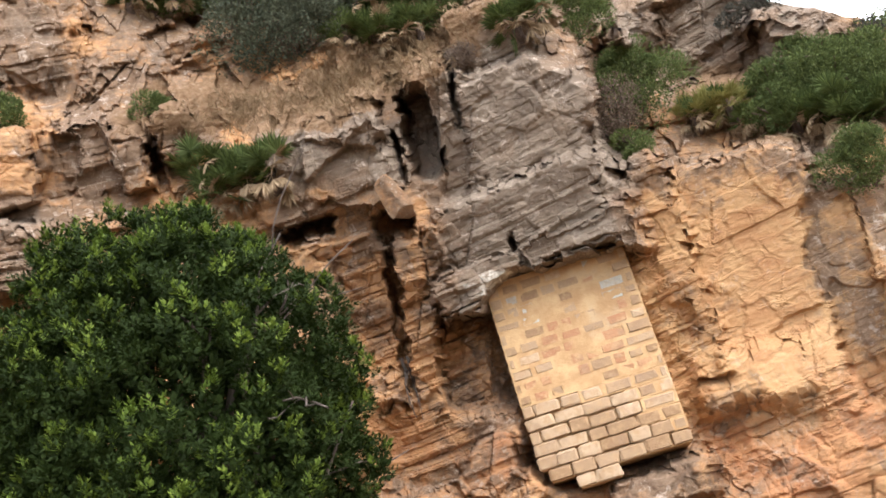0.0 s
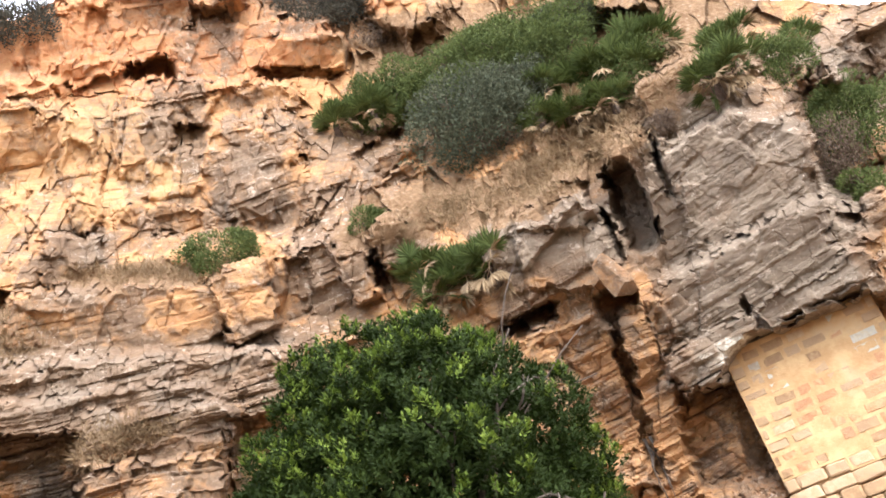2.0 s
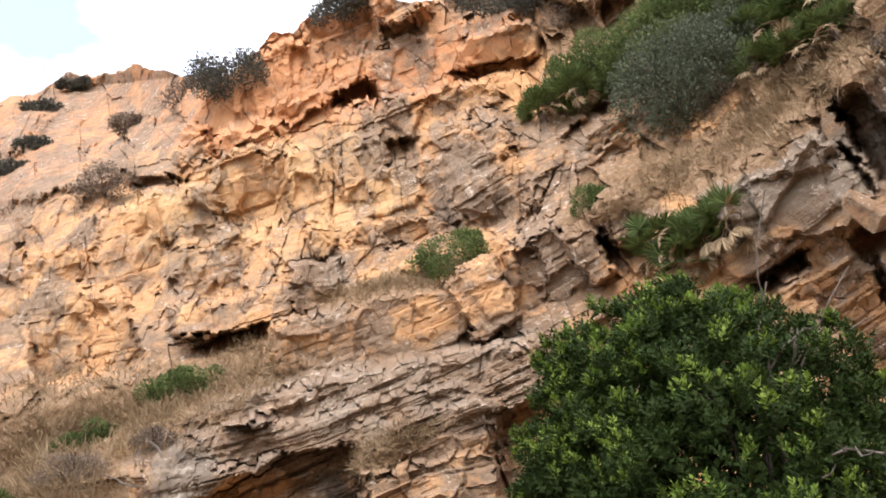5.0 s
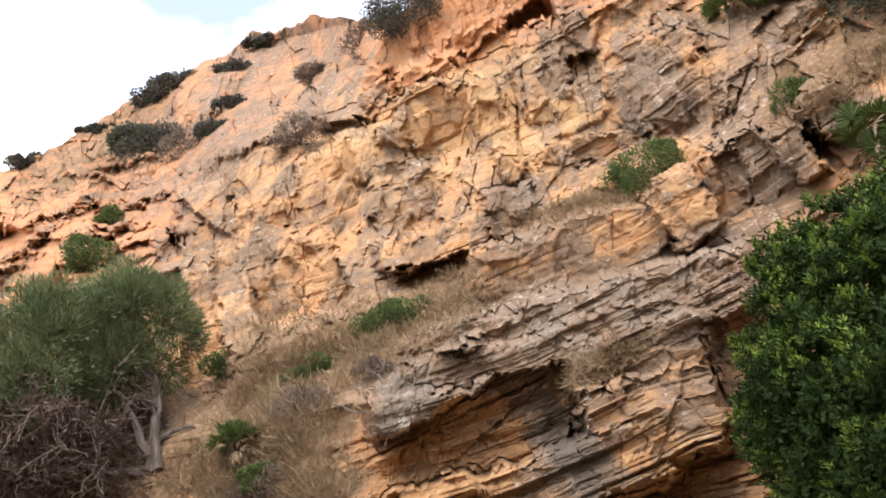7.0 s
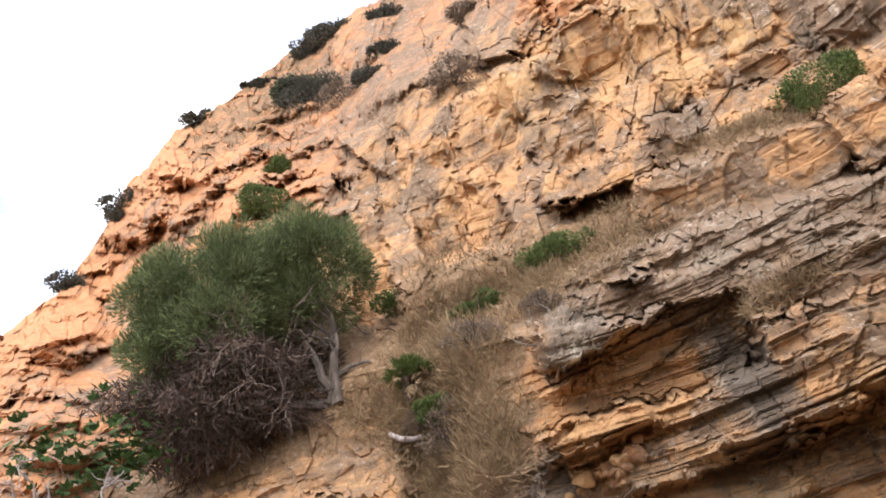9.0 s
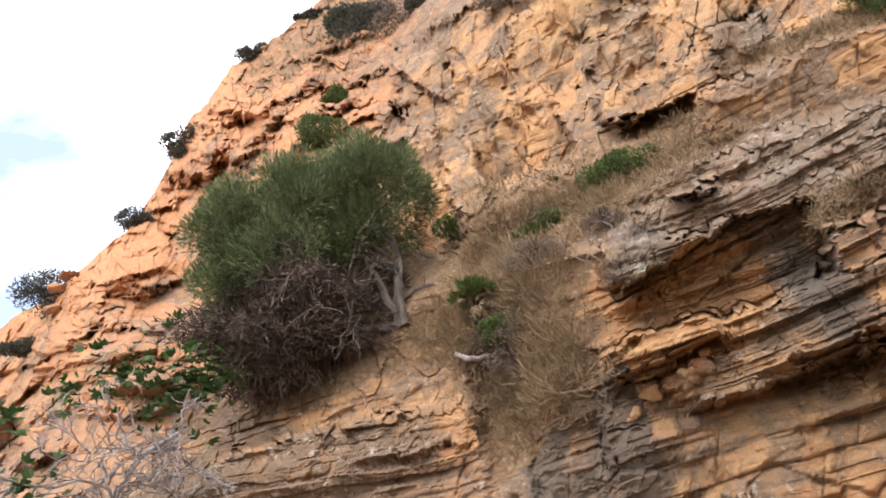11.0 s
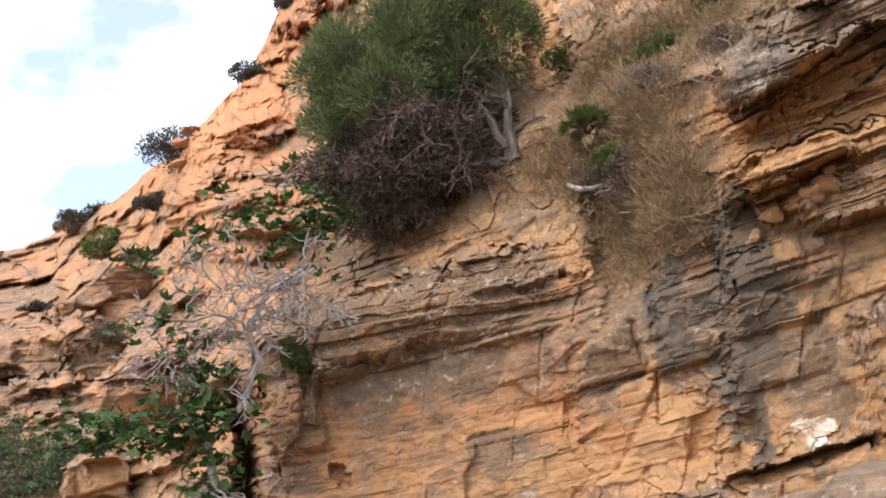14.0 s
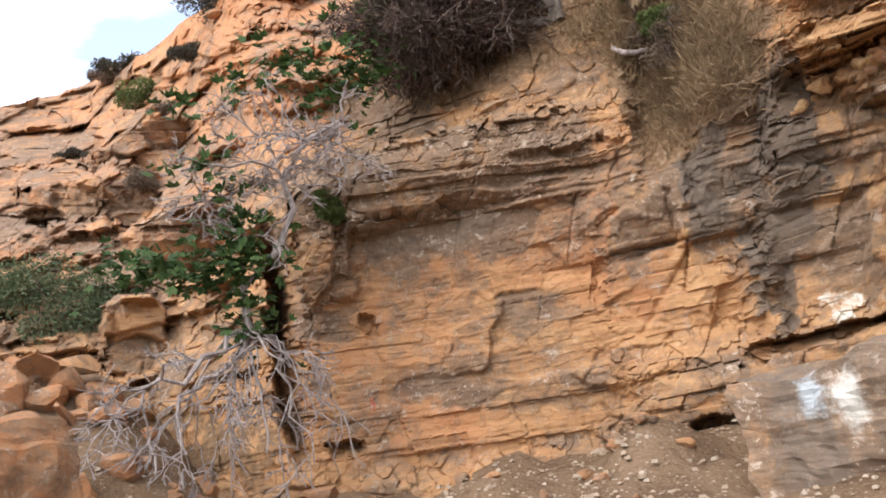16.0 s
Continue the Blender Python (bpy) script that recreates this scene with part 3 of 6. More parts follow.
block(-2.3, 25.4, 3.13, 1.84, -19, 13.75, dv=0.05, power=7)  # split fill low
block(25.8, 22.5, 4.26, 1.59, -8, 11.70, dv=0.05, power=7)  # bridge between the beds

# ---- crusts and stains ----
# grey crust
stain(W_GREY, -14.4, 23.0, 5.85, 8.65, -2, 1.05)  # buttress
stain(W_GREY, -2.5, 26.8, 4.52, 3.79, 3, 0.9)  # split
stain(W_GREY, -29.3, 16.5, 3.60, 1.95, -9, 0.55)  # right wall top
stain(W_GREY, -28.7, 11.1, 1.19, 4.81, -5, 0.45)  # right wall streak
stain(W_GREY, -28.3, 25.2, 6.86, 3.18, -27, 0.95)  # upper right beds
stain(W_GREY, 13.5, 29.0, 2.21, 2.92, 9, 0.6)  # knob
stain(W_GREY, 17.7, 24.5, 3.31, 2.27, 3, 0.42)  # left low
stain(W_GREY, 15.7, 35.5, 4.18, 4.52, 3, 0.55)  # blotched
stain(W_GREY, 30.1, 33.9, 2.56, 2.34, 8, 0.55)  # spire
stain(W_GREY, 36.7, 33.1, 3.86, 1.29, 0, 0.7)  # shelf
stain(W_GREY, 24.2, 28.4, 8.37, 2.40, -7, 0.75)  # ledge
stain(W_GREY, 28.7, 24.7, 12.22, 2.65, -6, 0.66)  # lower beds
stain(W_GREY, 38.8, 24.4, 5.57, 2.76, 8, 0.75)  # nose
stain(W_GREY, 27.7, 19.9, 6.55, 3.34, -12, 0.62)  # right block
stain(W_GREY, 27.3, 24.9, 10.70, 2.73, -7, 0.8)  # upper beds
stain(W_GREY, 46.1, 33.8, 3.83, 3.83, 4, 0.4)  # wall low
stain(W_GREY, 48.5, 28.2, 5.16, 1.73, 8, 0.6)  # brown ledge
stain(W_GREY, 48.0, 42.3, 4.11, 2.34, 13, 0.55)  # far brown
stain(W_GREY, 68.8, 12.8, 9.02, 4.50, 2, 0.5)  # end top
stain(W_GREY, 75.5, 10.1, 2.04, 5.48, 1, 0.6)  # end corner
stain(W_GREY, 49.4, 12.7, 2.83, 7.31, -5, 0.62)  # column
stain(W_GREY, 87.3, 16.8, 7.98, 6.14, -2, 0.6)  # left back
# iron-stained orange
stain(W_RED, 17.2, 44.2, 9.41, 2.32, -6, 0.8)  # slab
stain(W_RED, 30.1, 46.1, 6.28, 2.81, 11, 0.75)  # peak
stain(W_RED, 15.1, 47.2, 9.90, 2.29, -19, 0.6)  # crest
stain(W_RED, 64.5, 40.0, 8.28, 8.07, 39, 1.0)  # far slope
stain(W_RED, 75.3, 30.3, 6.09, 7.52, 41, 1.0)  # far slope low
stain(W_RED, 83.3, 23.0, 9.96, 6.46, 28, 0.95)  # far slope left
stain(W_RED, 88.4, 19.4, 12.18, 8.82, 10, 0.6)  # far left low
stain(W_RED, 66.0, 5.4, 11.35, 7.90, -1, 0.55)  # end face
stain(W_RED, 58.9, 13.7, 3.73, 3.09, -1, 0.5)  # end orange
stain(W_RED, -4.6, 7.1, 6.19, 3.38, -6, 0.45)  # foot
stain(W_RED, -23.7, 2.0, 6.03, 3.42, -7, 0.5)  # low right
# pale yellow faces
stain(W_PALE, -24.1, 11.5, 8.21, 8.59, -4, 0.6)  # right wall
stain(W_PALE, 29.2, 38.9, 8.27, 3.66, -7, 0.62)  # yellow wall
stain(W_PALE, 45.0, 6.7, 4.12, 5.15, -4, 0.5)  # yellow bay
stain(W_PALE, 32.0, 12.6, 9.28, 1.83, 2, 0.6)  # under roof
# water streaks
stain(W_DARK, 46.0, 12.9, 1.36, 4.88, -6, 1.15)  # column streak
stain(W_DARK, 48.5, 6.4, 1.39, 3.61, -3, 0.95)  # column streak low
stain(W_DARK, 51.1, 12.8, 1.12, 3.68, -5, 1.05)  # bay streak
stain(W_DARK, 17.4, 34.5, 2.42, 2.44, 1, 0.5)  # blotch
stain(W_DARK, 40.5, 25.2, 3.83, 1.39, 8, 0.5)  # nose top
stain(W_DARK, -17.0, 25.4, 3.05, 2.04, -6, 0.4)  # buttress
# earth and dry grass slopes
stain(W_SOIL, -5.8, 30.6, 7.93, 2.02, 5, 0.9)  # palm slope
stain(W_SOIL, 6.6, 31.4, 4.94, 1.65, -0, 0.75)  # palm slope left
stain(W_SOIL, -31.1, 19.6, 6.85, 2.22, -27, 0.8)  # green slope
stain(W_SOIL, -7.2, 37.5, 14.39, 3.02, -24, 0.7)  # green slope top
stain(W_SOIL, 50.2, 23.2, 3.81, 7.57, -14, 0.9)  # grass gully
stain(W_SOIL, 45.4, 28.5, 5.94, 1.75, 6, 0.8)  # gully top
stain(W_SOIL, 62.2, 24.0, 7.96, 4.06, 16, 0.95)  # tree bank
stain(W_SOIL, 26.0, 31.8, 4.63, 0.75, -8, 0.8)  # ledge grass
stain(W_SOIL, 40.8, 29.3, 4.91, 1.40, 8, 0.8)  # shelf grass
stain(W_SOIL, 52.9, 17.6, 1.95, 4.33, -5, 0.9)  # gully low
stain(W_SOIL, 86.4, 1.5, 8.58, 2.51, -8, 0.55)  # left scree
stain(W_SOIL, 60.1, 42.2, 5.88, 1.90, 31, 0.55)  # far slope brown
# well bedded rock
stain(W_BEDS, 33.3, 20.4, 14.27, 5.05, -2, 0.8)  # nose beds
stain(W_BEDS, 32.7, 14.8, 10.41, 4.08, 1, 1.0)  # under beds
stain(W_BEDS, 28.7, 24.7, 12.87, 2.32, -6, 0.5)  # lower beds
stain(W_BEDS, 64.2, 16.6, 11.38, 3.09, 3, 0.7)  # end top
stain(W_BEDS, -14.6, 23.3, 6.53, 9.68, -2, 0.35)  # buttress
stain(W_BEDS, -5.2, 15.5, 4.56, 5.27, -1, 0.7)  # column left
stain(W_BEDS, -21.2, 10.4, 2.27, 3.33, -3, 0.7)  # right low
stain(W_BEDS, -28.3, 25.2, 6.86, 3.18, -27, 0.8)  # upper right beds
stain(W_BEDS, 17.2, 44.2, 9.41, 2.32, -6, 0.25)  # slab
stain(W_BEDS, 45.0, 12.3, 5.35, 7.46, 0, 0.55)  # bay
stain(W_BEDS, 66.0, 5.4, 11.35, 7.90, -1, 0.55)  # end face
# old limewash
stain(W_WHITE, 45.4, 3.3, 0.95, 1.0, -2, 0.62, edge=0.3)  # wash
stain(W_WHITE, 48.6, 2.2, 1.0, 0.7, -2, 0.26)  # wash
# brown-grey weathering over the middle
stain(W_GREY, 31.6, 29.9, 14.65, 5.94, -7, 0.5)  # middle
stain(W_GREY, 26.2, 25.4, 8.73, 2.43, -8, 0.85)  # middle dark
stain(W_GREY, 67.3, 12.9, 9.02, 4.16, 2, 0.6)  # end all
stain(W_GREY, -12.5, 16.6, 6.42, 2.44, 1, 1.0)  # buttress foot
stain(W_GREY, -2.6, 27.1, 3.83, 3.09, 9, 1.0)  # split more
stain(W_BEDS, -27.2, 13.8, 4.90, 4.91, -8, 0.35)  # right wall massive
stain(W_GREY, 8.5, 32.8, 4.50, 3.81, -36, 0.7)  # upper blotch
stain(W_DARK, 9.8, 35.1, 1.82, 1.93, -25, 0.5)  # upper blotch dark
stain(W_GREY, 26.3, 24.7, 5.52, 3.62, -8, 0.75)  # crust right
stain(W_GREY, 32.2, 30.4, 3.94, 2.05, -3, 0.62)  # crust spots
stain(W_PALE, 40.0, 20.2, 4.75, 3.01, 10, 0.7)  # recess pale
stain(W_GREY, 40.0, 20.2, 4.41, 2.68, 10, 0.2)  # recess clean
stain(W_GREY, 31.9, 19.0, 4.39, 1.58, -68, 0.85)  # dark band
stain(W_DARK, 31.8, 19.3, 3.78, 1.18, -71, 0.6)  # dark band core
stain(W_WHITE, 42.0, 22.6, 1.72, 0.96, 13, 0.32)  # nose lichen
stain(W_WHITE, 38.5, 15.3, 2.30, 0.71, 3, 0.2)  # block lichen
stain(W_GREY, -24.8, 10.5, 6.88, 6.56, -4, 0.15)  # right wall clean
stain(W_RED, 52.4, 43.8, 9.78, 3.49, 24, 0.9)  # far top
stain(W_GREY, 50.4, 42.6, 8.59, 2.59, 22, 0.5)  # far top crust
stain(W_BEDS, 39.0, 19.9, 6.08, 3.33, 10, 1.0)  # recess beds
stain(W_BEDS, 32.1, 12.3, 7.73, 1.52, 2, 0.9)  # roof beds
stain(W_PALE, -28.3, 25.2, 6.86, 3.18, -27, 0.6)  # upper right pale
stain(W_GREY, 84.1, 20.2, 7.29, 4.19, 22, 0.47)  # left slope crust
stain(W_GREY, 28.8, 34.6, 6.24, 2.97, 3, 0.35)  # middle warm
stain(W_GREY, -1.1, 22.4, 3.14, 2.80, -1, 0.7)  # split low

# second coats
stain(W_GREY, 16.6, 35.4, 3.20, 2.20, -51, 0.85)  # blotched wall
stain(W_DARK, 16.3, 34.9, 2.33, 1.48, -46, 0.42)  # blotched core
stain(W_GREY, 13.4, 29.7, 2.89, 1.70, -86, 0.72)  # wall beside the knob
stain(W_GREY, 36.6, 33.5, 3.39, 1.34, -11, 0.92)  # dark shelf
stain(W_DARK, 37.8, 33.7, 1.56, 1.06, -10, 0.45)  # dark shelf core
stain(W_GREY, 29.4, 33.0, 2.46, 1.70, 4, 0.88)  # spire foot
stain(W_DARK, 29.2, 33.4, 1.41, 0.92, 0, 0.40)  # spire foot core
stain(W_GREY, 48.7, 41.8, 4.09, 1.94, 8, 0.68)  # far brown slope
stain(W_GREY, 47.0, 39.3, 2.40, 1.59, 4, 0.55)  # brown wall
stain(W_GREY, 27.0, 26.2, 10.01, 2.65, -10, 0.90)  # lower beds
stain(W_DARK, 23.9, 24.2, 3.81, 1.34, -3, 0.38)  # lower beds, shade put into the rock colour
stain(W_GREY, 47.4, 28.6, 4.26, 1.70, 5, 0.50)  # brown face
stain(W_PALE, 30.7, 39.2, 4.40, 3.36, -36, 0.62)  # yellow wall
stain(W_GREY, 31.1, 38.9, 3.80, 3.00, -38, 0.36)  # yellow wall clean
stain(W_PALE, 40.0, 38.5, 3.09, 2.12, -41, 0.60)  # yellow wall foot
stain(W_GREY, 40.0, 38.3, 2.66, 1.94, -40, 0.24)  # yellow wall foot clean
stain(W_PALE, 47.9, 34.4, 3.69, 2.47, -25, 0.4)  # pale columns
stain(W_GREY, 25.1, 34.8, 3.43, 1.94, -82, 0.42)  # clean strip
stain(W_RED, 31.5, 44.7, 6.15, 2.65, -3, 0.85)  # orange peak
stain(W_GREY, 31.5, 44.7, 6.10, 2.47, -3, 0.24)  # orange peak clean
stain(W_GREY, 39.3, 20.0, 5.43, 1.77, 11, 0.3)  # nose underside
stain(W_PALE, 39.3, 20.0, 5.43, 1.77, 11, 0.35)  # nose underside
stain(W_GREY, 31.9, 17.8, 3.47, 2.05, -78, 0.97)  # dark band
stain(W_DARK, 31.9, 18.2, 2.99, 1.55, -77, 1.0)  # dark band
stain(W_PALE, 27.3, 16.9, 3.14, 1.70, 4, 0.60)  # pale block
stain(W_GREY, 38.7, 15.0, 3.94, 0.85, 4, 0.50)  # pale lip
stain(W_PALE, 38.7, 15.0, 3.94, 0.85, 4, 0.60)  # pale lip
stain(W_GREY, 41.6, 23.9, 2.51, 1.77, 26, 1.1)  # nose tip
stain(W_DARK, 43.4, 23.5, 1.88, 1.06, 35, 0.50)  # nose tip
stain(W_GREY, 67.4, 14.7, 9.13, 3.36, -1, 0.80)  # end face crust
stain(W_GREY, 74.9, 10.1, 2.06, 2.47, 8, 0.66)  # end corner crust
stain(W_GREY, 65.7, 4.2, 6.91, 3.71, -14, 0.54)  # end face clean
stain(W_RED, 65.7, 4.2, 6.91, 3.71, -14, 0.35)  # end face clean
stain(W_RED, 58.2, 10.5, 4.75, 2.12, -49, 0.6)  # orange step
stain(W_GREY, 58.2, 10.4, 4.59, 1.94, -48, 0.6)  # orange step
stain(W_DARK, 51.4, 11.9, 3.57, 1.27, -99, 1.05)  # bay streak
stain(W_DARK, 46.7, 12.1, 4.24, 1.41, -93, 1.15)  # column streak
stain(W_DARK, 48.5, 5.2, 3.40, 0.92, -98, 0.95)  # column streak low
stain(W_DARK, 49.1, 11.6, 2.07, 1.06, -25, 0.8)  # streak bridge
stain(W_GREY, 44.3, 6.8, 3.18, 2.47, 28, 0.5)  # yellow bay, darker ochre with the overhang's shade put into the colour
stain(W_PALE, 44.3, 6.8, 3.18, 2.47, 28, 0.5)  # yellow bay
stain(W_GREY, -28.6, 17.6, 3.10, 1.20, -15, 0.70)  # right wall lip
stain(W_GREY, -29.6, 10.2, 5.15, 1.20, -97, 0.60)  # right wall streak
stain(W_GREY, -26.8, 23.9, 3.93, 2.12, -55, 0.95)  # upper right beds
stain(W_GREY, -15.2, 24.0, 5.11, 4.24, -69, 1.05)  # buttress
stain(W_GREY, -13.0, 17.2, 5.45, 2.12, -6, 1.0)  # buttress foot
stain(W_WHITE, -10.0, 16.4, 1.72, 0.64, -8, 0.50)  # buttress lichen
stain(W_GREY, -19.9, 10.8, 3.84, 1.77, -74, 0.24)  # right wall clean
stain(W_RED, -24.9, 3.4, 4.10, 3.18, -67, 0.55)  # right wall low
stain(W_GREY, 84.5, 17.8, 5.93, 3.18, 8, 0.50)  # left rocks
stain(W_GREY, 84.1, 21.9, 4.41, 1.77, -8, 0.45)  # left rocks
stain(W_RED, 75.0, 30.6, 4.03, 2.12, 36, 1.1)  # far wall
stain(W_GREY, 75.0, 30.6, 3.92, 1.77, 36, 0.24)  # far wall


# ---- beds, joints and broken pieces ----
def place(a, e, r):
    a, e = np.radians(a), np.radians(e)
    return EYE[0] - np.sin(a) * np.cos(e) * r, EYE[1] + np.cos(a) * np.cos(e) * r, EYE[2] + np.sin(e) * r


def pieces(along, up, length, height, seed, wave=0.1):
    """Masonry-like breakage along the beds: a value for each piece, and how near its edges are."""
    up = up / height
    row = np.floor(up + 0.4 * np.sin(1.3 * np.floor(up)))
    col = along / length + 7.31 * hash01(row, row * 0, row * 0, seed) + wave * vnoise(along / length, up * 0.5, up * 0, seed + 3)
    piece = np.floor(col)
    val = hash01(row, piece, row * 0, seed + 1)
    fy, fx = up - np.floor(up), col - piece
    near = np.minimum(np.minimum(fy, 1 - fy) * height, np.minimum(fx, 1 - fx) * length)
    return val, near


# thin beds that stand out one over another
stain(W_LAM, 37.0, 20.0, 8.5, 4.6, 4, 1.0)  # nose
stain(W_LAM, 29.0, 14.5, 9.0, 3.4, 0, 0.8)  # under the lip
stain(W_LAM, 28.7, 24.8, 11.5, 2.2, -6, 0.6)  # lower beds
stain(W_LAM, 65.5, 15.6, 10.0, 3.4, 3, 0.5)  # end top
stain(W_LAM, 45.0, 14.0, 4.5, 4.5, 0, 0.55)  # bay top
stain(W_LAM, -3.5, 13.5, 4.0, 6.5, -3, 0.55)  # columns by the chimney
stain(W_LAM, -20.5, 9.0, 2.2, 5.0, -5, 0.45)  # beside the pillar
stain(W_LAM, -14.0, 22.0, 6.0, 8.0, -2, 0.10)  # buttress
# massive faces
stain(W_ROUGH, -14.5, 22.5, 5.5, 8.0, -3, 0.6)  # buttress
stain(W_ROUGH, -2.0, 26.0, 3.5, 3.0, 3, 0.7)  # split rocks
stain(W_ROUGH, -26.5, 11.5, 6.5, 7.5, -6, 0.24)  # right wall
stain(W_ROUGH, 67.0, 5.5, 10.5, 8.0, -1, 0.5)  # end face
stain(W_ROUGH, 45.0, 6.5, 4.0, 5.0, -4, 0.6)  # yellow bay
stain(W_ROUGH, 17.0, 44.0, 7.0, 1.6, -6, 0.6)  # orange slab
stain(W_ROUGH, 31.0, 45.0, 5.0, 1.9, 13, 0.6)  # orange peak
stain(W_ROUGH, 22.0, 28.8, 7.0, 2.2, -5, 0.65)  # ledge rocks
stain(W_ROUGH, 29.0, 38.5, 8.0, 3.6, -7, 0.75)  # yellow wall
stain(W_GREY, 87.7, 18.6, 6.24, 3.89, -17, 0.52)  # left slope crust pink
stain(W_GREY, 88.1, 13.8, 5.85, 2.83, -10, 0.60)  # left rocks low
stain(W_GREY, 63.8, 14.9, 7.20, 3.18, -3, 0.66)  # end face veil
stain(W_GREY, 56.0, 11.1, 3.25, 2.83, 11, 0.60)  # step veil
stain(W_GREY, 37.8, 34.1, 6.22, 3.89, -36, 0.55)  # wall veil
stain(W_GREY, 49.8, 37.0, 4.22, 2.83, -38, 0.50)  # wall veil
stain(W_GREY, 5.8, 33.0, 3.85, 2.12, -26, 0.60)  # upper veil
stain(W_GREY, 45.2, 44.3, 6.79, 2.65, 11, 0.62)  # far slope veil
stain(W_GREY, 40.0, 35.5, 4.66, 2.47, -45, 0.50)  # wall foot veil
W_GREY += 0.03 - 0.10 * smooth(58, 64, A) * smooth(20, 25, E) * smooth(82, 78, A)
soil_m = np.clip(W_SOIL, 0, 1)
X, Y, Z = place(A, E, RANGE)
scale_far = np.clip(RANGE / 15.0, 0.8, 3.0)
along = np.radians(A) * 14.0 * scale_far
bed = Z - 0.09 * X + 0.06 * Y + 0.05 * fbm(X * 0.25, Y * 0.25, Z * 0.25, 2, 21) + 0.012 * fbm(X * 1.7, Y * 1.7, Z * 1.2, 3, 23)
big_v, big_n = pieces(along + 0.4 * bed, bed, 1.7, 0.95, 31)
mid_v, mid_n = pieces(along - 0.3 * bed, bed, 0.75, 0.34, 35)
fin_v, fin_n = pieces(along, bed, 0.33, 0.115, 39)
lay = vnoise(bed * 0, bed * 0, bed * 3.4, 51) + 0.6 * vnoise(along * 0.25, bed * 0, bed * 8.5, 53)
broken = smooth(-0.5, 0.5, fbm(X * 0.3, Y * 0.3, Z * 0.3, 3, 61))            # some faces are massive, some shattered
graze = steepness()
face_on = 1 / np.sqrt(1 + (0.9 * graze) ** 2)
beds_m = np.clip(W_BEDS, 0, 1)
# faces of jointed rock at four sizes; tall ones on the walls, long ones on the ledges
tall = np.clip(smooth(10, 16, A) * smooth(78, 68, A) * smooth(30.5, 33, E) + smooth(-18, -21, A) * smooth(21, 18, E), 0, 1)
wx, wy = 0.05 * fbm(X * 1.6, Y * 1.6, Z * 1.6, 4, 141, 0.6), 0.05 * fbm(X * 1.6, Y * 1.6, Z * 1.6, 4, 151, 0.6)
sa, sb = along / scale_far ** 0.5 + wx, bed / scale_far ** 0.5 + wy
face_1, mark_1, edge_1 = slabs(sa / 2.3 + 0.12 * sb, sb / 1.3, 161, 1.5)
face_t, mark_t, edge_t = slabs(sa / 1.3 - 0.1 * sb, sb / 2.0, 163, 1.5)
face_1, mark_1, edge_1 = (p + (q - p) * tall for p, q in ((face_1, face_t), (mark_1, mark_t), (edge_1, edge_t)))
face_2, mark_2, edge_2 = slabs(sa / 0.95 - 0.2 * sb, sb / 0.52, 167, 1.8)
face_t, mark_t, edge_t = slabs(sa / 0.58 + 0.15 * sb, sb / 0.75, 169, 1.8)
face_2, mark_2, edge_2 = (p + (q - p) * tall for p, q in ((face_2, face_t), (mark_2, mark_t), (edge_2, edge_t)))
face_3, mark_3, edge_3 = slabs(sa / 0.40 + 0.2 * sb, sb / 0.25, 173, 1.6)
face_4, mark_4, edge_4 = slabs(sa / 0.165, sb / 0.105, 179, 1.6)
chunk = 0.23 * face_1 + 0.13 * face_2 + (0.015 + 0.035 * broken) * face_3 + (0.002 + 0.010 * broken) * face_4
open_1 = smooth(0.05, 0.01, edge_1) * smooth(-0.1, 0.35, vnoise(X * 0.7, Y * 0.7, Z * 0.7, 181))
open_2 = smooth(0.07, 0.02, edge_2) * smooth(-0.05, 0.4, vnoise(X * 1.3, Y * 1.3, Z * 1.3, 183))
chunk -= 0.07 * open_1 + 0.03 * open_2
chunk = chunk * (1 + 0.8 * np.maximum(smooth(58, 64, A) * smooth(20, 24, E), smooth(42, 50, A) * smooth(38, 41, E)))
chunk = chunk * (1 + 0.6 * smooth(77, 81, A) * smooth(2, 6, E) * smooth(24, 21, E))
# worn edges
for axis in (0, 1):
    chunk = 0.5 * chunk + 0.25 * (np.roll(chunk, 1, axis) + np.roll(chunk, -1, axis))
# pieces broken off at different times carry different crusts
fresh = 1 - soil_m
W_GREY += fresh * (0.26 * (mark_2 - 0.5) + 0.16 * (mark_3 - 0.5) + 0.14 * (mark_1 - 0.5))
W_PALE += fresh * (0.34 * ((mark_2 * 7.3) % 1.0 - 0.5) + 0.3 * ((mark_1 * 7.3) % 1.0 - 0.5) + 0.15 * ((mark_3 * 7.3) % 1.0 - 0.5))
W_RED += fresh * (0.25 * ((mark_2 * 13.7) % 1.0 - 0.5) + 0.15 * ((mark_3 * 13.7) % 1.0 - 0.5))
relief = (0.14 + 0.10 * beds_m) * (big_v - 0.5) + (0.05 + 0.11 * beds_m) * (mid_v - 0.5) * (0.35 + 0.65 * broken) + (0.01 + 0.05 * beds_m) * (fin_v - 0.5)
relief += 0.055 * beds_m * lay
slab_v, slab_n = pieces(along + 0.5 * bed, bed + 0.03 * vnoise(along * 0.8, bed, bed * 0, 217), 2.4, 0.21, 211, 0.3)
leaf_v, leaf_n = pieces(along - 0.4 * bed, bed + 0.02 * vnoise(along * 1.3, bed, bed * 0, 219), 1.1, 0.085, 213, 0.3)
relief += W_LAM * (0.34 * (slab_v - 0.5) + 0.13 * (leaf_v - 0.5))
relief *= face_on
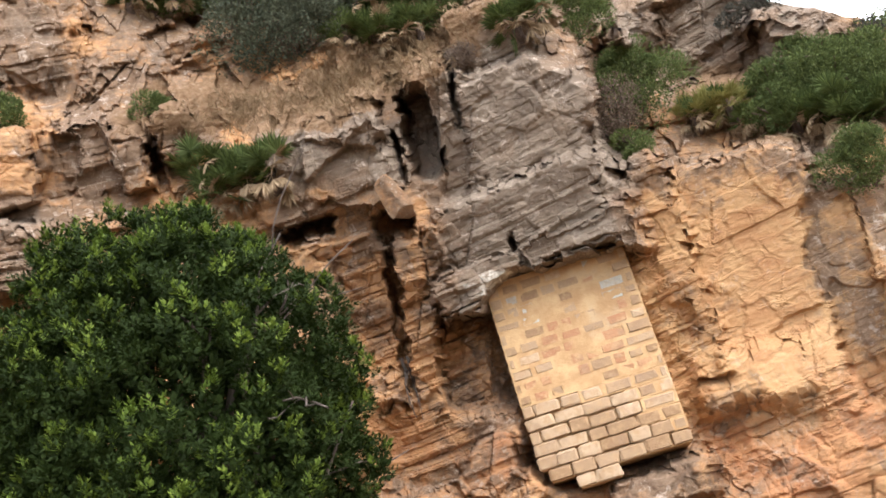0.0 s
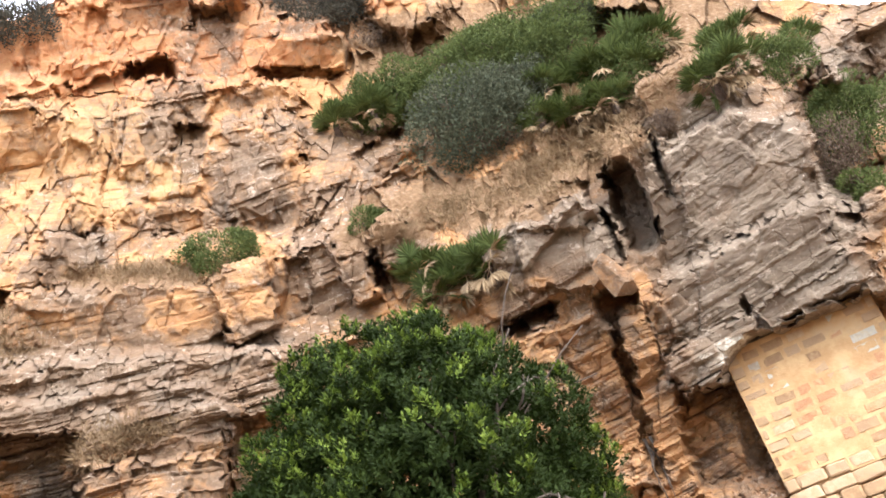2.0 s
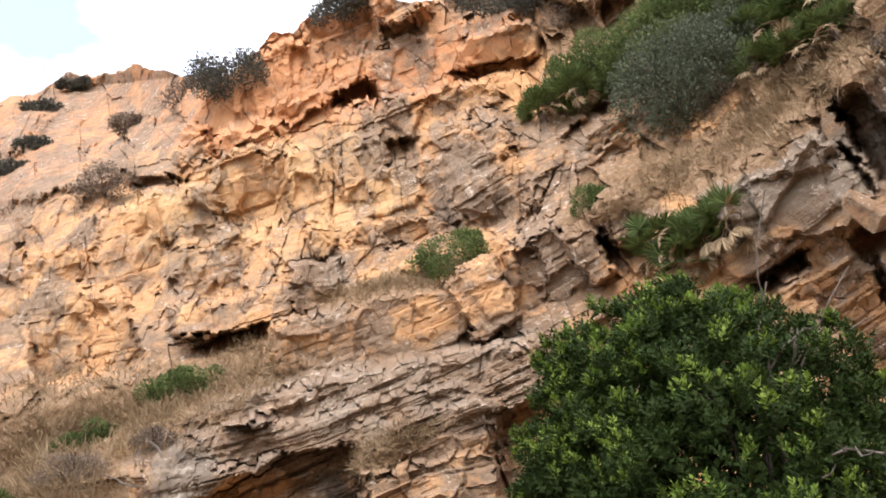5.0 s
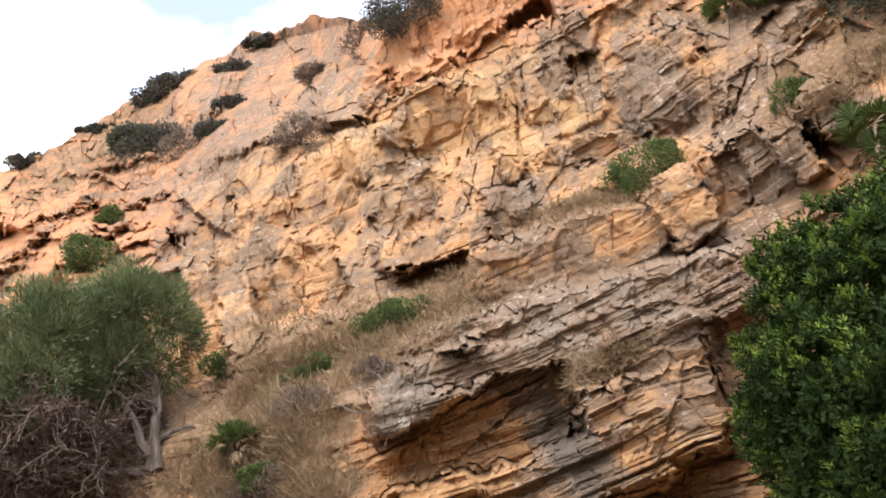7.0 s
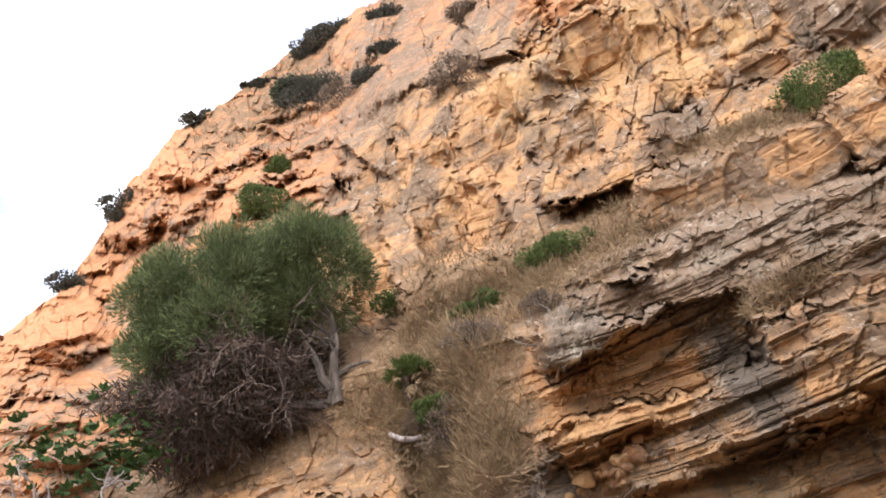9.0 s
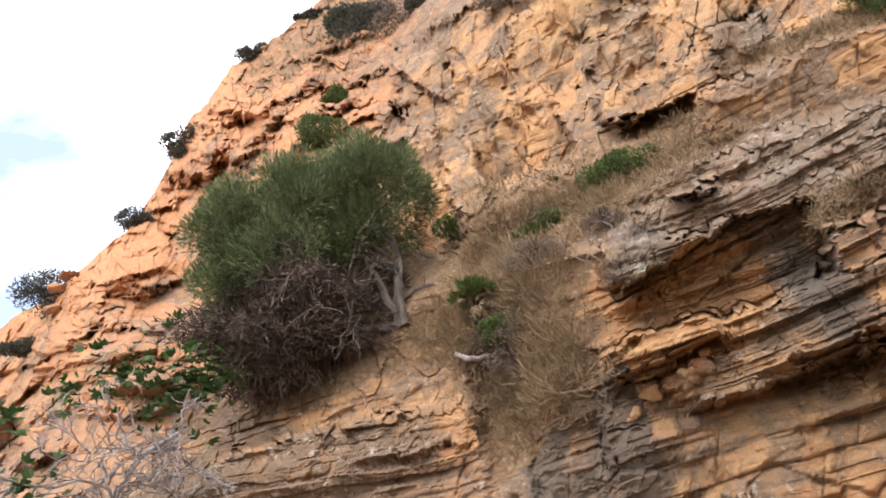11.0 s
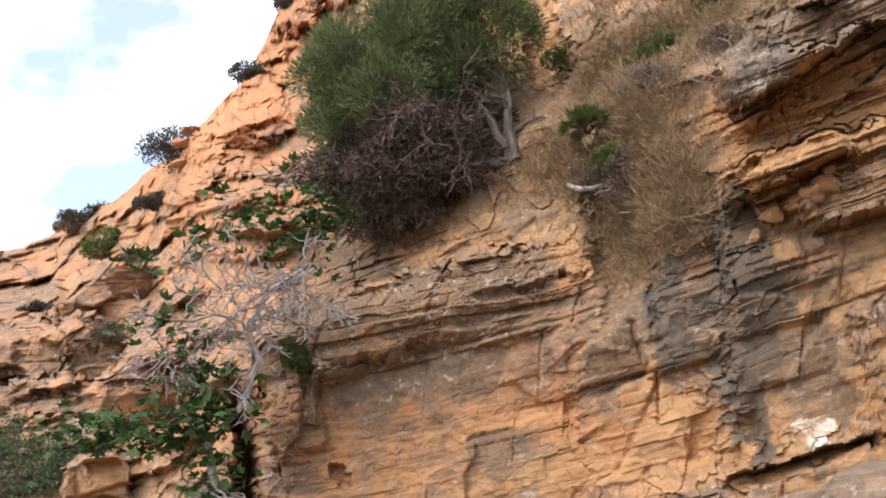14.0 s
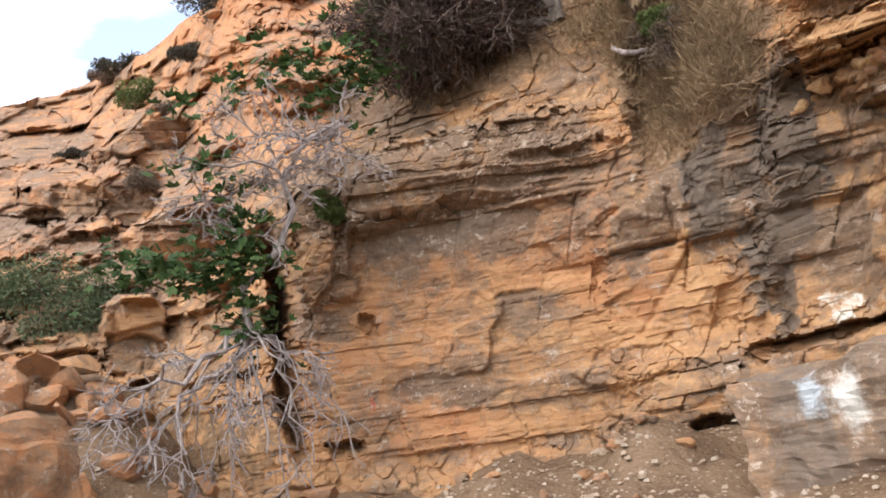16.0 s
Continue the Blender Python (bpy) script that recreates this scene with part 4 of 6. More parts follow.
relief += (1.0 - 0.6 * beds_m) * chunk * scale_far ** 0.5 * (0.4 + 0.6 * np.maximum(face_on, smooth(77, 81, A))) + 0.035 * fbm(X * 0.8, Y * 0.8, Z * 0.8, 6, 71, 0.55)
crack = face_on * 0.05 * smooth(0.045, 0.0, big_n) * smooth(0.0, 0.4, vnoise(X * 0.6, Y * 0.6, Z * 0.9, 81)) + face_on * 0.045 * smooth(0.03, 0.0, mid_n) * broken * beds_m
lumps = 0.22 * fbm(X * 0.5, Y * 0.5, Z * 0.5, 5, 91, 0.55)
RANGE = RANGE + scale_far ** 0.5 * W_ROUGH * ((1 - soil_m) * (crack - relief) + soil_m * lumps * 0.8)
X, Y, Z = place(A, E, RANGE)

# the top runs back from the crest as rough ground
back = np.linspace(0, 1, NBACK + 1)[1:] ** 1.6 * 55
ba = np.radians(az1)[:, None]
hx, hy = -np.sin(ba), np.cos(ba)
XB = X[:, -1:] + hx * back[None, :]
YB = Y[:, -1:] + hy * back[None, :]
ZB = Z[:, -1:] - 0.3 - 0.02 * back[None, :] + 0.5 * fbm(XB * 0.15, YB * 0.15, XB * 0, 3, 95)
VERTS = np.stack([np.concatenate(q, 1).ravel() for q in ((X, XB), (Y, YB), (Z, ZB))], 1)
NROW = NE + NBACK


def on_cliff(az, el, out=0.0):
    """A point on the cliff by bearing and rise; out: metres towards the path."""
    i0 = int(np.clip(np.searchsorted(az1, az), 0, NA - 1))
    r = RANGE[i0, int(np.clip(np.searchsorted(E[i0], el), 0, NE - 1))] - out
    return Vector([float(q) for q in place(np.array(az), np.array(el), r)])


def range_at(az, el):
    return (on_cliff(az, el) - Vector(EYE)).length


def mesh_object(name, verts, faces, material, smooth_shade=False):
    """An object from arrays; faces all have the same number of corners."""
    me = bpy.data.meshes.new(name)
    faces = np.asarray(faces, dtype=np.int32)
    me.vertices.add(len(verts))
    me.vertices.foreach_set("co", np.asarray(verts, dtype=np.float32).ravel())
    k_, n_ = faces.shape[1], len(faces)
    me.loops.add(k_ * n_)
    me.loops.foreach_set("vertex_index", faces.ravel())
    me.polygons.add(n_)
    me.polygons.foreach_set("loop_start", np.arange(n_, dtype=np.int32) * k_)
    me.polygons.foreach_set("loop_total", np.full(n_, k_, dtype=np.int32))
    me.polygons.foreach_set("use_smooth", np.full(n_, smooth_shade))
    me.update(calc_edges=True)
    me.materials.append(material)
    return new(name, me)


gi, gj = np.meshgrid(np.arange(NA - 1), np.arange(NROW - 1), indexing="ij")
corner = (gi * NROW + gj).ravel()
cliff = mesh_object("cliff", VERTS, np.stack([corner, corner + NROW, corner + NROW + 1, corner + 1][::-1], 1), M_CLIFF)
tagged(cliff, "weathered ochre and orange sandstone cliff with grey crusted beds", "cliff", kind="structure")
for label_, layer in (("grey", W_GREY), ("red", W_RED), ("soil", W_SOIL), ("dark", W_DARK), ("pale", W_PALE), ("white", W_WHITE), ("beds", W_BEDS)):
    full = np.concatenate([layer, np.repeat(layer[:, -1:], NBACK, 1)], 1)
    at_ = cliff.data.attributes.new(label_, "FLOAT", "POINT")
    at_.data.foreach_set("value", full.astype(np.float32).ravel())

# ---- ground: one sheet to the horizon, banked up against the foot of the cliff ----
NR, NT = 150, 260
gr = np.concatenate([np.linspace(0.002, 18, 110), np.geomspace(18.5, 2500, NR - 110)])
gt = np.linspace(0, 2 * math.pi, NT, endpoint=False)
GR, GT = np.meshgrid(gr, gt, indexing="ij")
GX, GY = EYE[0] - np.sin(GT) * GR, EYE[1] + np.cos(GT) * GR
gaz = (np.degrees(GT) + 180) % 360 - 180
near_cliff = smooth(-60, -45, gaz) * smooth(125, 105, gaz)
GZ = near_cliff * (0.75 * smooth(5.5, 10.0, GR) + 2.4 * smooth(9.2, 13.5, GR) * smooth(80, 90, gaz) + 0.5 * np.exp(-(((gaz - 59) / 9) ** 2 + ((GR - 11.4) / 1.6) ** 2))) + 0.05 * fbm(GX * 0.7, GY * 0.7, GX * 0, 4, 101) * smooth(60, 10, GR)
GZ += near_cliff * 0.22 * smooth(7.5, 9.5, GR) * fbm(GX * 1.1, GY * 1.1, GX * 0, 4, 103)
GZ -= 1.5 * smooth(30, 300, GR)
gi, gj = np.meshgrid(np.arange(NR - 1), np.arange(NT), indexing="ij")
c0, c1 = (gi * NT + gj).ravel(), (gi * NT + (gj + 1) % NT).ravel()
k = Mat("dusty_gravel_ground", 0.95, 0.1)
gc = k.mix(k.step(k.noise(0.9, 6, 0.65), 0.35, 0.65), (0.125, 0.078, 0.045), (0.21, 0.138, 0.083))
gc = k.mix(k.step(k.noise(38, 5, 0.75), 0.52, 0.66), gc, (0.28, 0.20, 0.135))
gc = k.mix(k.step(k.cells(9), 0.22, 0.12), gc, (0.28, 0.205, 0.145))
k.bump(k.math("ADD", k.noise(14, 8, 0.75), k.math("MULTIPLY", k.cells(16), -0.6)), 0.8, 0.05)
M_GROUND = k.done(gc)
ground = mesh_object("ground", np.stack([GX.ravel(), GY.ravel(), GZ.ravel()], 1), np.stack([c0, c1, c1 + NT, c0 + NT], 1), M_GROUND, True)
tagged(ground, "dusty brown earth and gravel at the cliff foot", "ground", kind="structure")


# ---- making things ----
def thing(name, at, label, category, group=""):
    ob = new(name)
    ob.location = at
    ob.empty_display_size = 0.1
    return tagged(ob, label, category, group)


def part(name, verts, faces, material, parent, label="", smooth_shade=False):
    """One mesh of points in the world, hung under a thing."""
    verts = np.asarray(verts, dtype=np.float32) - np.array(parent.location, dtype=np.float32)
    ob = mesh_object(name, verts, faces, material, smooth_shade)
    ob.parent = parent
    return tagged(ob, label)


def unit(v):
    return v / np.maximum(np.linalg.norm(v, axis=-1, keepdims=True), 1e-9)


def leaves(p, axis, side, length, width, fold=0.25):
    """Leaf blades: four corners each, from base points, leaf directions and sideways directions."""
    axis, side = unit(axis), unit(side - unit(axis) * np.sum(side * unit(axis), -1, keepdims=True))
    nor = np.cross(axis, side)
    L, W = np.asarray(length)[:, None], np.asarray(width)[:, None]
    mid = p + axis * L * 0.5 + nor * W * fold
    v = np.stack([p, mid + side * W * 0.5, p + axis * L, mid - side * W * 0.5], 1).reshape(-1, 3)
    return v, np.arange(len(v)).reshape(-1, 4)


def tube(points, radii, sides=6):
    """A tapering limb along a line of points."""
    pts = np.array([list(q) for q in points], dtype=float)
    n = len(pts)
    tan = unit(np.gradient(pts, axis=0))
    ref = np.where(np.abs(tan[:, 2:3]) > 0.9, np.array([[1.0, 0, 0]]), np.array([[0, 0, 1.0]]))
    u = unit(np.cross(tan, ref))
    w = np.cross(tan, u)
    ang = np.linspace(0, 2 * math.pi, sides, endpoint=False)
    ring = u[:, None, :] * np.cos(ang)[None, :, None] + w[:, None, :] * np.sin(ang)[None, :, None]
    v = (pts[:, None, :] + ring * np.asarray(radii)[:, None, None]).reshape(-1, 3)
    i, j = np.meshgrid(np.arange(n - 1), np.arange(sides), indexing="ij")
    a, b = (i * sides + j).ravel(), (i * sides + (j + 1) % sides).ravel()
    return v, np.stack([a, b, b + sides, a + sides], 1)


def join(pairs):
    vs, fs, k_ = [], [], 0
    for v, f in pairs:
        vs.append(v)
        fs.append(f + k_)
        k_ += len(v)
    return np.concatenate(vs), np.concatenate(fs)


def wander(rng, start, end, n=6, wobble=0.12, sag=0.0):
    """A crooked line from start to end."""
    start, end = np.array(start, float), np.array(end, float)
    q = np.linspace(0, 1, n)[:, None]
    size = np.linalg.norm(end - start)
    off = np.cumsum(rng.normal(0, 1, (n, 3)), 0)
    off = (off - off[-1:] * q) * (wobble * size / math.sqrt(n))
    off[0] = off[-1] = 0
    line = start + (end - start) * q + off
    line[:, 2] -= sag * size * (q[:, 0] * (1 - q[:, 0])) * 4
    return line


def branching(rng, line, r0, depth, out, spread=0.7, kids=(3, 5), shrink=0.55, droop=0.0, tips=None):
    """Side limbs off a line, again and again; collects the tubes in out."""
    n = len(line)
    out.append(tube(line, np.linspace(r0, max(0.0055, r0 * 0.35), n), 6 if r0 > 0.02 else 4))
    if tips is not None:
        tips.append((line[-1], unit(line[-1] - line[-2])))
    if depth == 0:
        return
    size = np.linalg.norm(line[-1] - line[0])
    for _ in range(rng.integers(*kids)):
        q = rng.uniform(0.25, 0.98)
        i = min(int(q * (n - 1)), n - 2)
        base = line[i] + (line[i + 1] - line[i]) * (q * (n - 1) - i)
        way = unit(unit(line[i + 1] - line[i]) + spread * rng.normal(0, 1, 3) + np.array([0, 0, -droop]))
        end = base + way * size * rng.uniform(0.35, 0.7) * (1.15 - 0.5 * q)
        branching(rng, wander(rng, base, end, 5, 0.16), max(0.007, r0 * shrink * (1 - 0.4 * q)), depth - 1, out, spread, kids, shrink, droop, tips)


def rock_mesh(seed, size, subdiv=3, flat=0.55, cuts=9, rough=0.09):
    """A broken, angular stone about its own middle."""
    bm = bmesh.new()
    bmesh.ops.create_icosphere(bm, subdivisions=subdiv, radius=1.0)
    rng = random.Random(seed)
    planes = []
    for _ in range(cuts):
        d = Vector((rng.gauss(0, 1), rng.gauss(0, 1), rng.gauss(0, 0.8))).normalized()
        planes.append((d, rng.uniform(flat, 0.8 if flat > 0.3 else 0.62)))
    for v in bm.verts:
        for d, h in planes:
            over = v.co.dot(d) - h
            if over > 0:
                v.co -= d * over * 0.98
        v.co *= 1 + rough * (noise.fractal(v.co * 2.2 + Vector((seed, 0, 0)), 0.8, 2.0, 4) + 0.5 * noise.noise(v.co * 7 + Vector((0, seed, 0))))
        v.co = Vector((v.co.x * size[0], v.co.y * size[1], v.co.z * size[2]))
    me = bpy.data.meshes.new("rock")
    bm.to_mesh(me)
    bm.free()
    return me


def boulder(name, at, size, turn, material, label, seed, category="boulder", group="", subdiv=3, rough=0.07, flat=0.42):
    me = rock_mesh(seed, size, subdiv, flat, 10, rough)
    me.materials.append(material)
    ob = new(name, me)
    ob.matrix_world = pose(*at, *turn)
    return tagged(ob, label, category, group)


# ---- masonry pillar propping the buttress ----
k = Mat("lime_mortar", 0.95, 0.1)
mc = k.mix(k.step(k.noise(3.5, 6, 0.65), 0.35, 0.68), (0.46, 0.285, 0.14), (0.59, 0.40, 0.21))
mc = k.mix(k.step(k.noise(1.1, 4), 0.55, 0.68), mc, (0.54, 0.41, 0.26))
k.bump(k.noise(26, 7, 0.7), 0.6, 0.02)
M_MORTAR = k.done(mc)


def block_material(name, lo, hi, worn):
    q = Mat(name, 0.92, 0.12)
    one = q.mix(q.per_piece(), lo, hi)
    one = q.mix(q.step(q.noise(9, 6, 0.7), 0.42, 0.7), one, worn)
    one = q.mix(q.math("MULTIPLY", q.step(q.noise(2.3, 6, 0.7), 0.48, 0.68), 0.6), one, (0.33, 0.22, 0.14))
    q.bump(q.noise(20, 7, 0.72), 0.7, 0.025)
    return q.done(one)


M_BRICK_RED = block_material("pinkish_sandstone_block", (0.40, 0.20, 0.105), (0.49, 0.275, 0.15), (0.53, 0.345, 0.185))
M_BRICK_PALE = block_material("pale_sandstone_block", (0.30, 0.185, 0.10), (0.54, 0.40, 0.26), (0.45, 0.30, 0.165))
M_BRICK_BLUE = block_material("bluish_lime_patch", (0.47, 0.46, 0.40), (0.55, 0.54, 0.46), (0.55, 0.48, 0.34))

P_LEFT, P_RIGHT = Vector((1.72, 13.30, 0)), Vector((3.86, 12.86, 0))
P_WIDE = (P_RIGHT - P_LEFT).length
P_ALONG = (P_RIGHT - P_LEFT).normalized()
P_OUT = Vector((P_ALONG.y, -P_ALONG.x, 0))
pillar = thing("masonry_pillar", P_LEFT + P_ALONG * P_WIDE / 2 + Vector((0, 0, 2.3)), "pale sandstone masonry pillar, pointed above and bare jointed below", "pillar")
rng_p = random.Random(5)
COURSE = 0.186


def pillar_end(z):
    """Left and right ends of the front at a height: the foot is broken away in steps."""
    left = max(0.0, (2.6 - z) * 2.6) * (1 + 0.25 * math.sin(z * 31))
    right = P_WIDE - (0.0 if z > 2.52 else 0.62) - (0.0 if z > 2.4 else 0.45)
    return left, right


def pillar_box(x0, x1, z0, z1, front, back, worn, rough):
    """One block in the front: bevelled, its face dented."""
    bm = bmesh.new()
    bmesh.ops.create_cube(bm, size=1.0)
    bmesh.ops.bevel(bm, geom=bm.edges[:], offset=0.1 if worn else 0.02, segments=1, affect="EDGES")
    for v in bm.verts:
        v.co += Vector((rng_p.uniform(-1, 1), rng_p.uniform(-1, 1), rng_p.uniform(-1, 1))) * rough
    mid = P_LEFT + P_ALONG * (x0 + x1) / 2 + P_OUT * (front + back) / 2 + Vector((0, 0, (z0 + z1) / 2))
    m = Matrix.Translation(mid) @ Matrix(((P_ALONG.x, -P_OUT.x, 0), (P_ALONG.y, -P_OUT.y, 0), (0, 0, 1))).to_4x4() @ Matrix.Diagonal((x1 - x0, front - back, z1 - z0, 1))
    v = np.array([list(m @ q.co) for q in bm.verts])
    tri = bmesh.ops.triangulate(bm, faces=bm.faces[:])["faces"]
    bm.verts.index_update()
    f = np.array([[q.index for q in t.verts] for t in tri])
    bm.free()
    return v, f


z = 2.28
row = 0
while z < 5.35:
    a, b = pillar_end(z + 0.09)
    bare = 3.5 + 0.06 * math.sin(row * 2.3)                       # below this the joints have lost their mortar
    if z < bare:
        core = pillar_box(a + 0.03, b - 0.03, z - 0.01, z + COURSE + 0.01, -0.075, -1.0, False, 0.0)
        fill = max(a + 0.2, 0.75 + 1.35 * (3.6 - z) + 0.25 * math.sin(row * 1.7))       # still pointed from here to the right
        if fill < b - 0.15:
            cover = pillar_box(fill, b - 0.004, z, z + COURSE, -0.004, -0.5, False, 0.0)
            part("mortar_core", cover[0], cover[1], M_MORTAR, pillar)
        part("mortar_core", core[0], core[1], M_MORTAR, pillar)
        top_core = z + COURSE
    x = a + (0.0 if row % 2 else -0.16)
    while x < b - 0.05:
        w = rng_p.uniform(0.27, 0.46) if z < bare else rng_p.uniform(0.2, 0.4)
        x0, x1 = max(x, a), min(x + w, b)
        if b - x1 < 0.12:
            x1 = b
        if x1 - x0 > 0.09:
            low = z < bare
            edge = x0 < a + 0.02 or x1 > b - 0.02
            gap = rng_p.uniform(0.006, 0.022) if low else rng_p.uniform(0.05, 0.095)
            if low and x0 > fill:
                gap = rng_p.uniform(0.03, 0.06)
            bare_right = low and (x0 + x1) / 2 < fill
            if low or edge:
                mat, front = M_BRICK_PALE, (rng_p.uniform(0.0, 0.035) if low else 0.014)
                if low and not bare_right:
                    front = rng_p.uniform(0.0, 0.008)
            else:
                mat = M_BRICK_RED if rng_p.random() < (0.72 if z < 4.65 else 0.18) else M_BRICK_PALE
                mat = M_BRICK_BLUE if z > 4.6 and rng_p.random() < 0.3 else mat
                front = rng_p.uniform(0.001, 0.005)
            if not low and not edge and rng_p.random() < 0.18:
                x = x1 if x1 == b else x + w
                continue                                          # plastered over
            v, f = pillar_box(x0 + gap * 0.5, x1 - gap * 0.5, z + gap * 0.45 + rng_p.uniform(-0.008, 0.012), z + COURSE - gap * 0.45 + rng_p.uniform(-0.012, 0.008), front, -0.16, low, 0.05 if low else 0.055)
            part("brick", v, f, mat, pillar)
        x = x1 if x1 == b else x + w
    z += COURSE
    row += 1
gx, gz = np.meshgrid(np.linspace(0.01, P_WIDE - 0.01, 44), np.linspace(top_core, 5.5, 40), indexing="ij")
dent = 0.005 * fbm(gx * 2.1, gz * 2.1, gx * 0, 5, 431) - 0.002
face = np.array(P_LEFT)[None] + np.array(P_ALONG)[None] * gx.reshape(-1, 1) + np.array(P_OUT)[None] * dent.reshape(-1, 1)
face[:, 2] = gz.ravel()
behind = face - np.array(P_OUT)[None] * 1.0
i_, j_ = np.meshgrid(np.arange(43), np.arange(39), indexing="ij")
q_ = (i_ * 40 + j_).ravel()
skin = np.stack([q_, q_ + 40, q_ + 41, q_ + 1], 1)
n_ = len(face)
rim = [(i * 40, (i + 1) * 40, (i + 1) * 40 + n_, i * 40 + n_) for i in range(43)]
rim += [(j, j + 1, j + 1 + n_, j + n_) for j in range(39)] + [(43 * 40 + j, 43 * 40 + j + 1, 43 * 40 + j + 1 + n_, 43 * 40 + j + n_) for j in range(39)]
part("pointed_front", np.concatenate([face, behind]), np.concatenate([skin, skin + n_, np.array(rim)]), M_MORTAR, pillar, "pointed upper face of cream mortar")


# ---- loose rock ----
boulder("wedged_stone", on_cliff(-3.5, 15.2, 0.1), (0.3, 0.3, 0.2), (10, 10, 60), M_ROCK_OCHRE, "small ochre stone jammed in the chimney", 12, "stone")

k = Mat("lime_painted_rock", 0.85, 0.2)
v_ = []
for x_ in (0.72, 0.2, -0.2, 0.6, -0.2):
    n_ = k.n.new("ShaderNodeValue")
    n_.outputs[0].default_value = x_
    v_.append(n_.outputs[0])
base_ = rock_colour(k, *v_)
tc_ = k.n.new("ShaderNodeTexCoord").outputs["Object"]


def splash(cx, cz, w, h, lo, hi):
    """A ragged patch of old limewash on the front of the block."""
    mp = k.n.new("ShaderNodeMapping")
    mp.inputs["Location"].default_value = (-cx / w, 0, -cz / h)
    mp.inputs["Scale"].default_value = (1 / w, 0, 1 / h)
    k.l.new(tc_, mp.inputs["Vector"])
    ln = k.n.new("ShaderNodeVectorMath")
    ln.operation = "LENGTH"
    k.l.new(mp.outputs[0], ln.inputs[0])
    d = k.math("ADD", ln.outputs["Value"], k.math("MULTIPLY", k.math("ADD", k.noise(4.5, 6, 0.75), -0.5), 2.6))
    return k.step(d, hi, lo)


base_ = k.mix(splash(-0.72, 0.36, 0.2, 0.32, 0.1, 1.0), base_, (0.56, 0.54, 0.48))
base_ = k.mix(k.math("MULTIPLY", splash(-1.0, 0.5, 0.15, 0.2, 0.4, 1.1), 0.6), base_, (0.47, 0.54, 0.57))
k.bump(k.noise(6, 8, 0.72, warp=0.5), 0.6, 0.05)
M_PAINTED = k.done(base_)


def slab_rock(name, at, size, turn, material, label, seed, category="boulder"):
    """A squared block of rock with bedding grooves and worn corners."""
    bm = bmesh.new()
    bmesh.ops.create_cube(bm, size=2.0)
    bmesh.ops.subdivide_edges(bm, edges=bm.edges[:], cuts=30, use_grid_fill=True)
    for v in bm.verts:
        c = v.co.copy()
        v.co *= 1 - 0.05 * max(0, c.length - 1.32)
        p = Vector((c.x * size[0], c.y * size[1], c.z * size[2]))
        d = 0.18 * noise.fractal(p * 1.3 + Vector((seed, 0, 0)), 0.9, 2.0, 5) + 0.03 * (noise.cell(Vector((seed, p.x * 1.2 + p.y, p.z * 3.5))) - 0.5) + 0.008 * noise.noise(Vector((p.x * 0.7, p.y * 0.7, p.z * 14)))
        v.co = Vector((v.co.x * size[0], v.co.y * size[1], v.co.z * size[2])) + c.normalized() * d
    me = bpy.data.meshes.new(name)
    bm.to_mesh(me)
    bm.free()
    me.materials.append(material)
    ob = new(name, me)
    ob.matrix_world = pose(*at, *turn)
    return tagged(ob, label, category)


slab_rock("painted_boulder", (-6.74, 7.00, 0.95), (1.66, 0.8, 0.72), (0, -5, 39), M_PAINTED, "large grey block of rock splashed with old white paint", 21)

boulder("wedged_boulder", Vector(EYE) + (on_cliff(-6.0, 22.7) - Vector(EYE)).normalized() * 13.4, (0.40, 0.36, 0.46), (10, -25, 25), M_ROCK_BROWN, "ochre boulder wedged in the dark chimney between the rocks", 33, "boulder", "", 4, 0.06, 0.3)
slab_rock("orange_block", (-8.95, -0.92, 1.1), (0.8, 0.75, 0.82), (4, -6, 20), M_ROCK_RED, "big orange fallen block with a flat side", 23)

# stones on the shelf under the overhang
rs = random.Random(8)
for i in range(16):
    a, e = rs.uniform(39.5, 45.8), 0
    e = 16.1 + (42 - a) * 0.28 + rs.uniform(-0.5, 0.45)
    s_ = rs.uniform(0.05, 0.15)
    boulder("shelf_stone", on_cliff(a, e, 0.06), (s_ * 1.3, s_, s_ * 0.8), (rs.uniform(-25, 25), rs.uniform(-25, 25), rs.uniform(0, 180)), M_ROCK_PALE if rs.random() < 0.6 else M_ROCK_OCHRE, "broken pale orange stone on the rock shelf", 30 + i, "stone", "stones on the shelf", 2)


def ground_z(x, y):
    r = math.hypot(x - EYE[0], y - EYE[1])
    t = math.atan2(-(x - EYE[0]), y - EYE[1]) % (2 * math.pi)
    i = int(np.clip(np.searchsorted(gr, r) - 1, 0, NR - 2))
    j = int(t / (2 * math.pi) * NT) % NT
    q = (r - gr[i]) / (gr[i + 1] - gr[i])
    return float(GZ[i, j] * (1 - q) + GZ[i + 1, j] * q)


